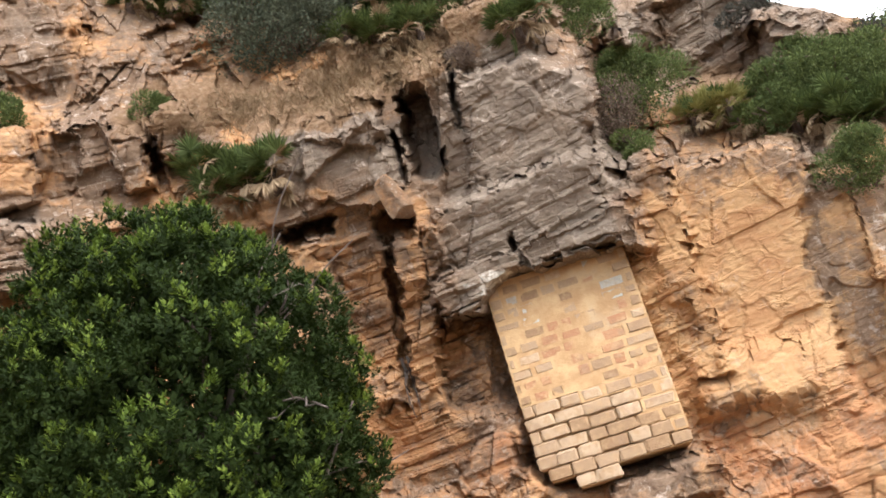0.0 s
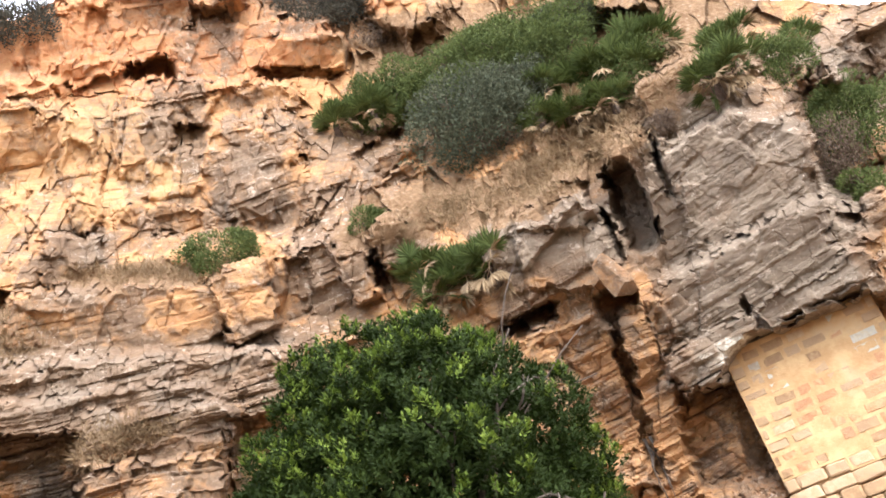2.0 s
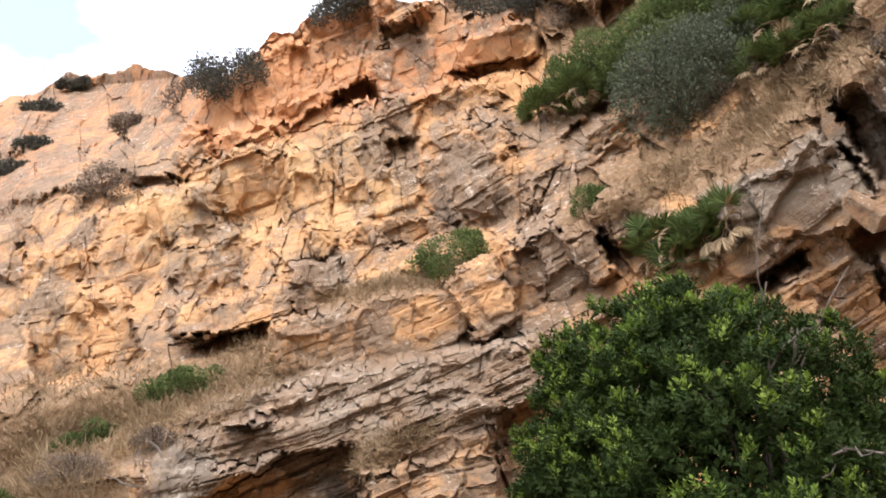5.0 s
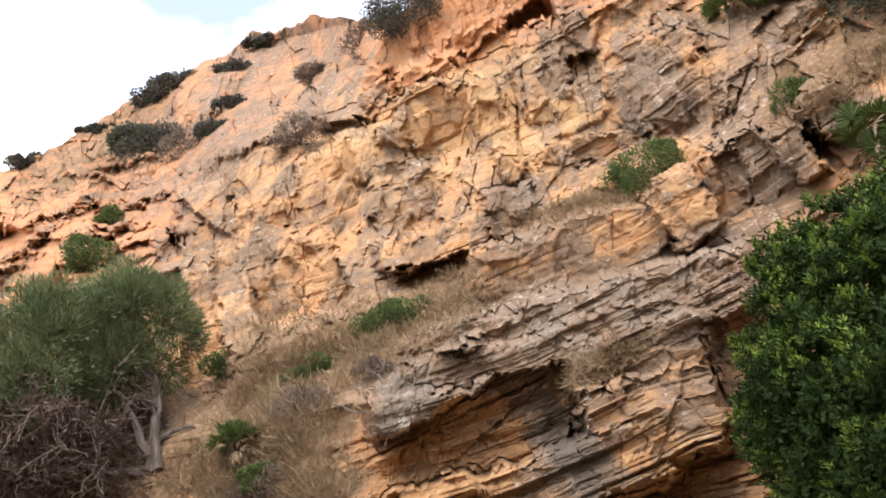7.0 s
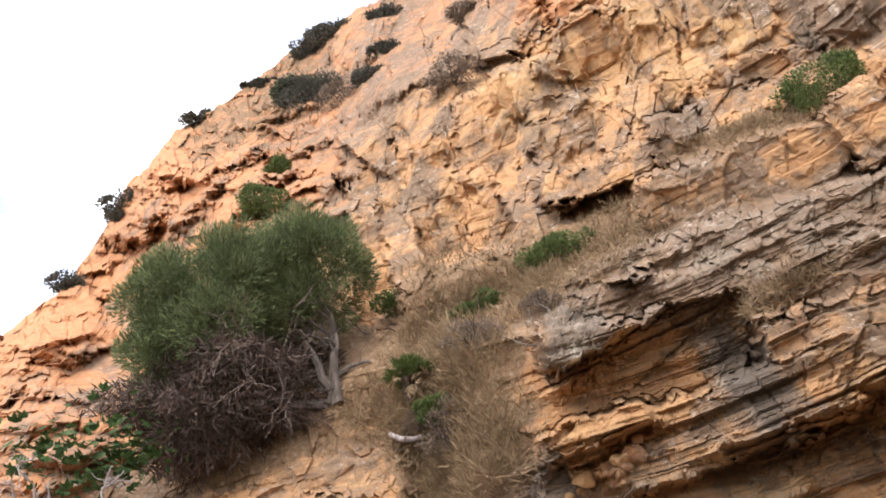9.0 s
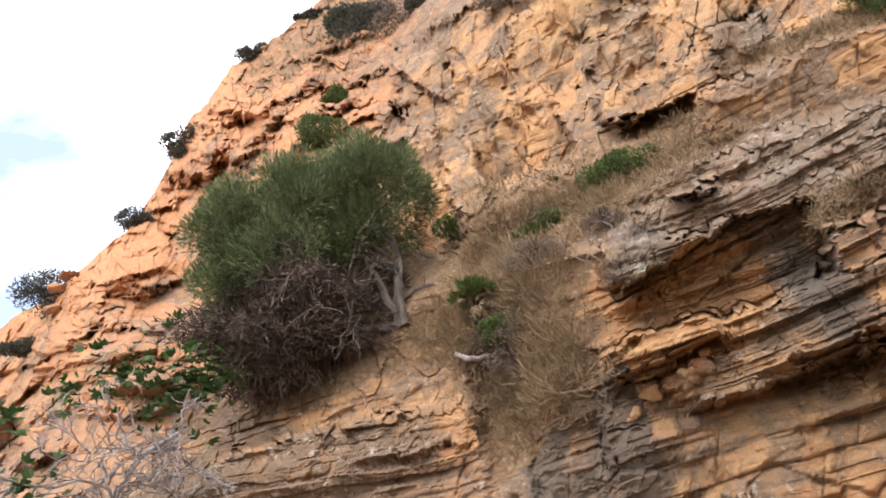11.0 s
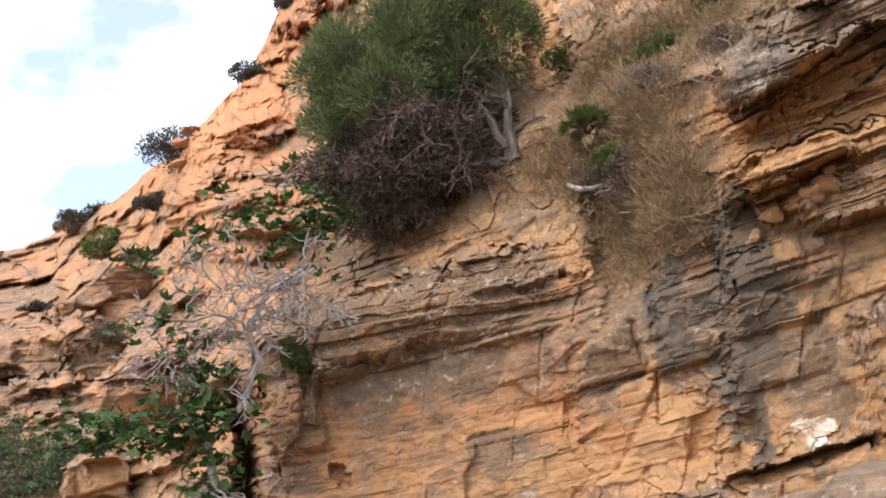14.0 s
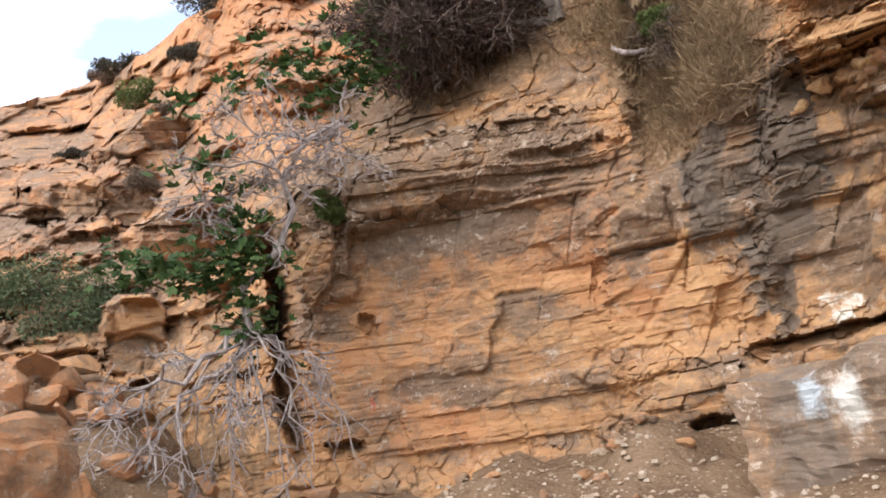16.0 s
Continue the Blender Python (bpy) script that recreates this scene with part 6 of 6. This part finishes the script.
shrub("S", 2.4, 37.6, 0.67, 0.38, "dense green shrub on the upper slope")
palm("P", -5.2, 35.1, 0.67, 0.50, "dwarf fan palm clump on the upper slope")
shrub("S", -12.1, 33.6, 0.69, 0.46, "dense green shrub on the upper slope")
shrub("T", -1.8, 33.6, 0.54, 0.28, "dry brown shrub on the upper slope")
shrub("T", -12.2, 29.9, 0.21, 0.19, "dry brown shrub in a cleft of the buttress")
shrub("T", 51.1, 20.3, 0.35, 0.40, "dry brown shrub in the grassy gully")
shrub("T", 48.4, 25.6, 0.42, 0.25, "dry brown shrub in the grassy gully")
shrub("T", 43.0, 26.4, 0.32, 0.21, "dry brown shrub in the grassy gully")
shrub("T", 53.0, 21.5, 0.21, 0.17, "dry brown shrub on the bank")

shrub("S", -2.1, 38.0, 1.0, 0.6, "dense green shrub in the thicket on the upper slope")
shrub("S", -5.2, 37.6, 1.1, 0.6, "dense green shrub in the thicket on the upper slope")
shrub("S", -8.0, 36.4, 0.9, 0.55, "dense green shrub in the thicket on the upper slope")
shrub("S", 0.8, 37.4, 0.9, 0.55, "dense green shrub in the thicket on the upper slope")
shrub("S", 5.4, 37.6, 0.7, 0.45, "dense green shrub in the thicket on the upper slope")
shrub("G", -3.4, 35.6, 0.8, 0.6, "grey-green shrub with dry twigs in the thicket")
palm("P", -11.4, 34.2, 0.8, 0.6, "dwarf fan palm clump at the edge of the thicket")
palm("P", -9.0, 32.9, 0.7, 0.5, "dwarf fan palm clump at the edge of the thicket")
palm("P", -6.0, 33.6, 0.6, 0.45, "dwarf fan palm clump under the thicket")
palm("P", 5.6, 27.4, 0.6, 0.5, "dwarf fan palm above the big evergreen bush")
palm("P", -17.9, 31.2, 0.55, 0.5, "dwarf fan palm behind the grey buttress")
shrub("S", -22.4, 24.0, 0.8, 0.6, "green shrub in the gap beside the buttress")
shrub("T", -21.0, 23.4, 0.5, 0.6, "bare grey twiggy shrub in the gap")
shrub("S", -33.0, 20.2, 1.1, 0.55, "green shrub on the cliff top")
shrub("S", -30.4, 19.9, 0.8, 0.4, "green shrub on the cliff top")
shrub("S", -34.8, 18.6, 0.9, 0.6, "green shrub hanging over the cliff edge")
shrub("D", 7.0, 44.6, 0.9, 0.6, "dark shrub between boulders under the crest")
shrub("G", 56.0, 42.2, 0.9, 0.6, "grey-green bush on the orange slope")

# ---- the big evergreen bush in front of the rocks ----
rng = np.random.default_rng(64)
BC, BR = np.array([-2.3, 9.45, 3.5]), np.array([1.98, 1.75, 2.58])
bush = thing("evergreen_bush", (-2.2, 9.5, ground_z(-2.2, 9.5)), "big dense dark green evergreen bush with pale fresh shoots", "bush")
trunk = []
for i in range(7):
    tip = BC + unit(rng.normal(0, 1, 3) + np.array([0, 0, 0.6])) * BR * 0.75
    branching(rng, wander(rng, np.array(bush.location) + rng.normal(0, 0.12, 3) * np.array([1, 1, 0]), tip, 7, 0.1), 0.07, 2, trunk)
v, f = join(trunk)
part("trunk", v, f, M_BARK, bush)


def shoots(p, d, n_leaf, stem, leaf, wide, up):
    """Upright shoots with leaves round them, one at every point."""
    way = unit(d * 0.55 + np.array([0, 0, up]) + rng.normal(0, 0.22, d.shape))
    q = np.tile(np.linspace(0.1, 1.0, n_leaf), len(p))
    idx = np.repeat(np.arange(len(p)), n_leaf)
    side = rng.normal(0, 1, (len(idx), 3))
    side = unit(side - way[idx] * np.sum(side * way[idx], -1, keepdims=True))
    base = p[idx] + way[idx] * (q * stem)[:, None] * rng.uniform(0.7, 1.2, len(p))[idx][:, None]
    axis = side + way[idx] * (0.35 + 0.9 * q)[:, None]
    ln = leaf * rng.uniform(0.75, 1.2, len(idx)) * (1.1 - 0.35 * q)
    return leaves(base, axis, np.cross(axis, way[idx]), ln, ln * wide, 0.2)


TUFTS, td, _ = crown_points(rng, 1500, BC, BR * 0.97, 0.10, 0.13, 7, 2.6, -0.85)
tr = rng.uniform(0.13, 0.24, len(TUFTS))
i = np.repeat(np.arange(len(TUFTS)), 9)
d = unit(rng.normal(0, 0.75, (len(i), 3)) + td[i] * 0.9 + np.array([0, 0, 0.45]))
p = TUFTS[i] + d * tr[i][:, None] * rng.uniform(0.35, 0.8, (len(i), 1))
v, f = shoots(p, d, 9, 0.13, 0.068, 0.46, 0.45)
part("foliage", v, f, M_LEAF, bush)
p, d, rad = crown_points(rng, 7000, BC, BR * 0.84, 0.11, 0.5, 7, 2.6, -0.85)
v, f = shoots(p, d, 8, 0.2, 0.10, 0.6, 0.5)
part("inner_foliage", v, f, M_LEAF, bush, "shaded dark inner leaves")
# fresh rosettes at the ends of the better lit tufts
fresh_t = np.flatnonzero((rng.random(len(TUFTS)) < 0.62) & (td[:, 2] > -0.45) & (fbm(TUFTS[:, 0] * 1.5, TUFTS[:, 1] * 1.5, TUFTS[:, 2] * 1.5, 2, 321) > -0.35))
i = np.repeat(fresh_t, 4)
d = unit(rng.normal(0, 0.45, (len(i), 3)) + td[i] * 0.7 + np.array([0, 0, 0.7]))
p = TUFTS[i] + d * tr[i][:, None] * rng.uniform(0.7, 1.0, (len(i), 1))
v, f = shoots(p, d, 11, 0.12, 0.072, 0.46, 0.9)
tagged(part("new_growth", v, f, M_SHOOT, bush, "pale yellow-green new shoots"), kind="stuff")

# ---- feathery tree on the bank, its lower half dead ----
rng = np.random.default_rng(66)
tree = thing("feathery_tree", tuple(on_cliff(57.7, 23.8)), "feathery green tree with a dead brown skirt on a bank", "tree")
FOOT = np.array(tree.location)
C1, R1 = np.array([-12.1, 5.4, 8.95]), np.array([1.2, 1.35, 1.05])
C2, R2 = np.array([-11.4, 6.8, 9.6]), np.array([0.8, 0.85, 0.85])
C3, R3 = np.array([-12.2, 5.55, 7.55]), np.array([1.15, 1.65, 1.15])
limbs = []
for end, r0 in (((-11.15, 6.86, 8.25), 0.07), ((-11.5, 6.3, 8.55), 0.09), ((-12.1, 5.6, 8.6), 0.08), ((-11.9, 5.1, 7.6), 0.08), ((-11.4, 6.75, 9.3), 0.09)):
    branching(rng, wander(rng, FOOT + rng.normal(0, 0.1, 3) * np.array([1, 1, 0.2]) - np.array([0, 0, 0.1]), end, 7, 0.09), r0, 2, limbs, 0.6)
v, f = join(limbs)
part("trunk", v, f, M_BARK, tree)
bare = []
for i in range(7):
    q = unit(rng.normal(0, 1, 3) * np.array([0.7, 1.3, 0.7]) + np.array([0.3, -0.5, -0.3]))
    s_ = FOOT + np.array([-0.4, -0.6, 0.5]) + rng.normal(0, 0.35, 3)
    bare = []
    branching(rng, wander(rng, s_, s_ + q * rng.uniform(0.9, 2.2), 6, 0.14, 0.05), 0.010, 2, bare, 0.8, (3, 6))
    v, f = join(bare)
    part("dead_branch", v, f, M_TWIG, tree, "bare grey dead branch")
bare = []
branching(rng, wander(rng, FOOT + np.array([0, 0, 0.35]), (-10.9, 7.2, FOOT[2] + 0.5), 5, 0.12), 0.05, 1, bare)
v, f = join(bare)
part("dead_branch", v, f, M_BARK, tree, "bare grey dead branch")
fol = []
for c_, r_, n in ((C1, R1, 44), (C2, R2, 36), ((-12.45, 4.6, 8.95), (0.7, 0.65, 0.7), 14), ((-11.95, 6.0, 9.45), (0.8, 0.7, 0.6), 12),
                  ((-12.5, 4.65, 8.1), (0.65, 0.6, 0.65), 16), ((-11.75, 5.35, 8.35), (0.75, 0.9, 0.6), 18), ((-11.5, 6.3, 8.8), (0.55, 0.55, 0.45), 9)):
    for _ in range(n):
        d0 = unit(rng.normal(0, 1, 3) + np.array([0.25, -0.1, 0.15]))
        c0_ = np.array(c_) + d0 * np.array(r_) * rng.uniform(0.55, 1.02)
        r0_ = rng.uniform(0.22, 0.42)
        m_ = int(5600 * r0_ * r0_) + 120
        d1 = unit(rng.normal(0, 1, (m_, 3)) + d0 * 0.5)
        p = c0_ + d1 * np.array([r0_, r0_, r0_ * 1.15]) * (1 - 0.8 * rng.random((m_, 1)) ** 1.6)
        ax = d1 * 0.9 + d0 * 0.4 + rng.normal(0, 0.45, d1.shape) + np.array([0, 0, 0.5])
        fol.append(leaves(p, ax, rng.normal(0, 1, d1.shape), rng.uniform(0.07, 0.15, m_), rng.uniform(0.011, 0.02, m_), 0.1))
v, f = join(fol)
part("foliage", v, f, M_TREELEAF, tree)
p, d, rad = crown_points(rng, 52000, C3, R3, 0.3, 0.8, 6, 2.4, -0.95)
ax = d * 0.5 + rng.normal(0, 0.6, d.shape) + np.array([0, 0, -0.1])
v, f = leaves(p, ax, rng.normal(0, 1, d.shape), rng.uniform(0.1, 0.24, len(p)), rng.uniform(0.014, 0.03, len(p)), 0.1)
part("dead_skirt", v, f, M_SKIRT, tree, "dense dead brown twigs and needles")

# ---- fig tree hanging from the corner of the rock ----
rng = np.random.default_rng(68)
fig = thing("fig_tree", (-11.6, 2.05, 3.0), "half-dead fig tree with bleached bare branches and few green leaves", "tree")
F0 = np.array(fig.location)
MAIN = [(-11.47, 1.92, 3.03), (-11.48, 1.91, 3.54), (-11.49, 2.36, 3.96), (-11.4, 2.6, 4.46), (-11.42, 2.5, 4.83), (-11.37, 2.83, 5.32), (-11.35, 3.29, 5.58)]
v, f = join([tube(MAIN, np.linspace(0.055, 0.03, len(MAIN)), 7), tube([F0 + np.array([-0.25, 0.1, 0.0]), F0, MAIN[0]], [0.12, 0.1, 0.08], 7)])
part("trunk", v, f, M_DEADWOOD, fig)
FIG_ARMS = [
    (0, (-11.06, 0.25, 2.1), 0.05, 3, 0.25), (0, (-11.03, 1.06, 1.7), 0.045, 3, 0.3), (0, (-11.0, 1.89, 1.6), 0.035, 3, 0.3),
    (0, (-11.01, 2.4, 1.4), 0.03, 2, 0.3), (0, (-11.05, 2.85, 1.83), 0.022, 1, 0.1), (0, (-11.1, 0.7, 2.6), 0.03, 3, 0.2), (0, (-11.1, 1.45, 1.9), 0.03, 3, 0.3),
    (4, (-11.34, 1.2, 4.5), 0.028, 3, 0.1), (4, (-11.6, 1.3, 5.2), 0.028, 3, -0.1), (5, (-11.6, 1.9, 5.8), 0.028, 2, -0.1), (5, (-11.5, 2.4, 6.2), 0.026, 2, -0.3),
    (5, (-11.45, 3.5, 5.5), 0.028, 2, 0.0), (5, (-11.4, 2.2, 4.9), 0.026, 3, 0.1), (6, (-11.6, 3.7, 6.2), 0.024, 2, -0.2), (3, (-11.3, 1.75, 4.2), 0.022, 2, 0.1)]
for i in range(20):
    FIG_ARMS.append((int(rng.integers(3, 7)), (-11.3 + rng.normal(0, 0.15), rng.uniform(1.7, 3.7), rng.uniform(4.5, 5.7)), 0.013, 2, 0.1))
for i in range(9):
    FIG_ARMS.append((0, (-11.05 + rng.normal(0, 0.12), rng.uniform(0.1, 3.0), rng.uniform(1.3, 2.5)), 0.016, 2, 0.25))
for i, e_, r0, dp, dr in FIG_ARMS:
    limbs = []
    branching(rng, wander(rng, MAIN[i], e_, 9, 0.17), r0 * 0.78, dp, limbs, 0.65, (3, 6), 0.55, dr)
    v, f = join(limbs)
    part("branch", v, f, M_DEADWOOD, fig, "bleached bare branch")


def fig_leaves(c_, r_, n):
    """Broad lobed leaves, three blades each."""
    p = np.array(c_) + rng.normal(0, 1, (n, 3)) * np.array(r_) * 0.55
    ax = unit(rng.normal(0, 0.6, (n, 3)) + np.array([0.55, -0.2, -0.25]))
    side = unit(np.cross(ax, np.array([0.3, 0.1, 1.0]) + rng.normal(0, 0.35, (n, 3))))
    ln = rng.uniform(0.10, 0.19, n)
    return join([leaves(p, ax + side * s2, side, ln * (1 - 0.2 * abs(s2)), ln * 0.42, 0.15) for s2 in (-0.75, 0.0, 0.75)])


green = [fig_leaves(c_, r_, n) for c_, r_, n in (
    ((-11.3, 1.35, 3.75), (0.3, 0.75, 0.24), 190), ((-11.35, 0.75, 3.9), (0.25, 0.35, 0.2), 80), ((-11.5, 1.9, 3.95), (0.35, 0.45, 0.35), 150),
    ((-11.5, 1.95, 3.2), (0.3, 0.35, 0.35), 90), ((-11.5, 1.9, 4.4), (0.3, 0.5, 0.3), 60), ((-11.4, 1.6, 5.0), (0.2, 0.6, 0.3), 40),
    ((-11.9, 3.3, 6.45), (0.35, 0.6, 0.5), 120), ((-11.9, 2.8, 6.6), (0.3, 0.4, 0.35), 50), ((-11.9, 3.9, 6.6), (0.3, 0.5, 0.4), 140), ((-11.6, 2.1, 6.2), (0.25, 0.25, 0.2), 34), ((-11.5, 1.35, 5.85), (0.2, 0.3, 0.15), 26))]
v, f = join(green)
part("leaves", v, f, M_FIGLEAF, fig)


# ---- dry grass on the banks ----
def grass(name, az, el, w, h, turn, n, long, label):
    """Tufts of dry blades over a patch of the slope."""
    rng = np.random.default_rng(int(abs(az * 10) + el * 7))
    c, s_ = math.cos(radians(turn)), math.sin(radians(turn))
    tufts = []
    while len(tufts) < n:
        u, v = rng.normal(0, 0.6, 2)
        a, e = az - (u * w * c - v * h * s_) / math.cos(radians(el)), el + u * w * s_ + v * h * c
        if e > np.interp(a, CREST_AZ, CREST_EL) - 0.3:
            continue
        tufts.append(tuple(on_cliff(a, e)))
    tufts = np.array(tufts)
    m = 9
    p = np.repeat(tufts, m, 0) + rng.normal(0, 0.05, (n * m, 3))
    ax = np.repeat(rng.normal(0, 0.5, (n, 3)), m, 0) + rng.normal(0, 0.6, (n * m, 3)) + np.array([0, 0, 0.7]) + 0.35 * unit(np.array([EYE[0], EYE[1], 4.0]) - p)
    ln = np.repeat(rng.uniform(0.5, 1.4, n), m) * long * rng.uniform(0.5, 1.3, n * m)
    v, f = leaves(p, ax, rng.normal(0, 1, p.shape), ln, np.clip(np.linalg.norm(p - EYE, axis=1) * 0.0011, 0.008, 0.02), 0.05)
    tagged(mesh_object(name, v, f, M_GRASS), label, "grass", kind="stuff")


grass("dry_grass", -5.8, 30.6, 5.17, 1.41, 5, 675, 0.19, "dry straw-coloured grass on the upper slope")
grass("dry_grass", 3.2, 30.6, 3.03, 1.00, -2, 225, 0.16, "dry straw-coloured grass on the upper slope")
grass("dry_grass", -7.7, 32.3, 3.80, 1.21, 1, 225, 0.17, "dry straw-coloured grass on the upper slope")
grass("dry_grass", -28.7, 19.8, 2.76, 0.81, -26, 135, 0.18, "dry straw-coloured grass on the upper slope")
grass("dry_grass", 50.2, 24.6, 2.94, 5.20, -34, 990, 0.24, "dry straw-coloured grass on the gully bank")
grass("dry_grass", 49.0, 19.1, 2.39, 2.69, -14, 495, 0.26, "dry straw-coloured grass on the gully bank")
grass("dry_grass", 43.7, 27.7, 3.83, 1.39, 7, 405, 0.20, "dry straw-coloured grass on the gully bank")
grass("dry_grass", 53.6, 21.8, 2.06, 2.04, -13, 225, 0.22, "dry straw-coloured grass on the gully bank")
grass("dry_grass", 37.7, 28.4, 3.85, 1.05, 6, 315, 0.17, "dry straw-coloured grass on the rock shelf")
grass("dry_grass", 25.8, 31.8, 3.15, 0.55, -8, 189, 0.14, "dry straw-coloured grass on the rock ledge")
grass("dry_grass", 35.9, 30.4, 1.72, 0.69, 5, 112, 0.16, "dry straw-coloured grass on the rock shelf")
grass("dry_grass", 29.2, 22.7, 2.42, 0.75, 1, 117, 0.14, "dry straw-coloured grass on the rock shelf")
grass("dry_grass", 26.4, 22.7, 1.74, 0.48, -5, 81, 0.13, "dry straw-coloured grass on the rock shelf")
grass("dry_grass", 52.0, 18.4, 1.45, 3.14, -6, 495, 0.23, "dry straw-coloured grass on the gully bank")
grass("dry_grass", 55.8, 22.3, 2.29, 1.33, 7, 157, 0.14, "dry straw-coloured grass on the earth bank")
grass("dry_grass", 49.1, 30.5, 4.13, 0.55, 2, 108, 0.14, "dry straw-coloured grass on the rock shelf")
grass("dry_grass", 29.5, 22.0, 1.59, 0.72, 3, 81, 0.14, "dry straw-coloured grass on the rock shelf")
grass("dry_grass", 58.2, 40.7, 3.97, 1.29, 29, 117, 0.29, "dry straw-coloured grass on the upper slope")


# ---- small things ----
stick_line = [on_cliff(55.0, 21.1, 0.15), on_cliff(54.4, 20.7, 0.2), on_cliff(53.6, 20.5, 0.2), on_cliff(52.9, 20.6, 0.12)]
stick = thing("dead_branch", tuple(stick_line[0]), "bleached dead branch lying on the bank", "branch")
v, f = tube(stick_line, [0.035, 0.045, 0.04, 0.03], 7)
part("wood", v, f, M_DEADWOOD, stick, smooth_shade=True)

# railing on the far crest
k = Mat("grey_railing_metal", 0.6, 0.4)
M_RAIL = k.done(k.mix(k.noise(6, 4), (0.16, 0.15, 0.15), (0.28, 0.27, 0.26)))
R0, R1_ = on_cliff(38.1, 60), on_cliff(35.8, 60)
rail = thing("railing", tuple(R0), "thin grey metal railing on the far crest", "railing")
for i in range(5):
    b_ = R0.lerp(R1_, i / 4)
    v, f = tube([b_ - Vector((0, 0, 0.4)), b_ + Vector((0, 0, 0.6))], [0.03, 0.03], 6)
    part("post", v, f, M_RAIL, rail)
for hgt in (0.3, 0.58):
    v, f = tube([R0 + Vector((0, 0, hgt)), R0.lerp(R1_, 0.5) + Vector((0, 0, hgt)), R1_ + Vector((0, 0, hgt))], [0.03] * 3, 6)
    part("rail", v, f, M_RAIL, rail)

# faded red mark on the rock: plain strokes
k = Mat("faded_red_paint", 0.8, 0.2)
M_REDPAINT = k.done(k.mix(k.step(k.noise(25, 5), 0.4, 0.6), (0.38, 0.06, 0.05), (0.45, 0.2, 0.12)))
mark = thing("painted_mark", tuple(on_cliff(73.1, 2.1)), "small faded red painted mark on the rock face", "mark")
for da0, de0, da1, de1 in ((0.10, 0.45, 0.12, 0.05), (0.02, 0.2, -0.08, -0.05), (-0.05, 0.1, 0.08, -0.3)):
    pts = [on_cliff(73.1 + da0 + (da1 - da0) * q, 2.1 + de0 + (de1 - de0) * q, 0.012) for q in (0, 0.25, 0.5, 0.75, 1)]
    v, f = tube(pts, [0.011] * 5, 5)
    part("stroke", v, f, M_REDPAINT, mark)

# dry roots hanging in the chimney
rng = np.random.default_rng(75)
roots = thing("hanging_roots", tuple(on_cliff(-3.2, 13.2, 0.1)), "dry grey roots hanging in the rock cleft", "roots")
for i in range(6):
    a_ = -3.3 + rng.uniform(-0.35, 0.35)
    pts = [on_cliff(a_ + rng.normal(0, 0.08), 13.4 - q * rng.uniform(2.6, 4.0), 0.12 + 0.05 * rng.random()) for q in (0, 0.25, 0.5, 0.75, 1)]
    v, f = tube(pts, np.linspace(0.016, 0.006, 5), 5)
    part("root", v, f, M_BARK, roots)

# bare stalks in the gully
for a_, e_, da, de in ((43.5, 27.0, 1.0, -2.6), (43.9, 26.6, 0.7, -3.0), (46.6, 25.4, 2.4, -1.2), (44.3, 23.4, 0.3, -1.8)):
    p0, p1 = np.array(on_cliff(a_, e_, 0.35)), np.array(on_cliff(a_ - da, e_ + de, 0.05))
    stalk = thing("dry_stalk", tuple(p1), "bare dry stalk in the grassy gully", "stalk", "stalks in the gully")
    v, f = tube(wander(rng, p1, p0, 6, 0.06), np.linspace(0.014, 0.006, 6), 5)
    part("stem", v, f, M_BARK, stalk)

# dry stone wall on the far crest
wall_at = on_cliff(79.4, 27.6, 0.2)
drywall = thing("dry_stone_wall", tuple(wall_at), "short orange dry stone wall on the far slope", "wall")
across = Vector((math.cos(radians(79.4)), math.sin(radians(79.4)), 0))
rw = random.Random(3)
for c_ in range(6):
    for j in range(3):
        me = rock_mesh(400 + c_ * 3 + j, (0.36, 0.3, 0.17), 2, 0.25, 8, 0.04)
        me.materials.append(M_ROCK_RED)
        st_ = new("stone", me)
        st_.parent = drywall
        st_.location = across * (j * 0.62 + (0.25 if c_ % 2 else 0) + rw.uniform(-0.05, 0.05)) + Vector((0, 0, -0.8 + c_ * 0.3))
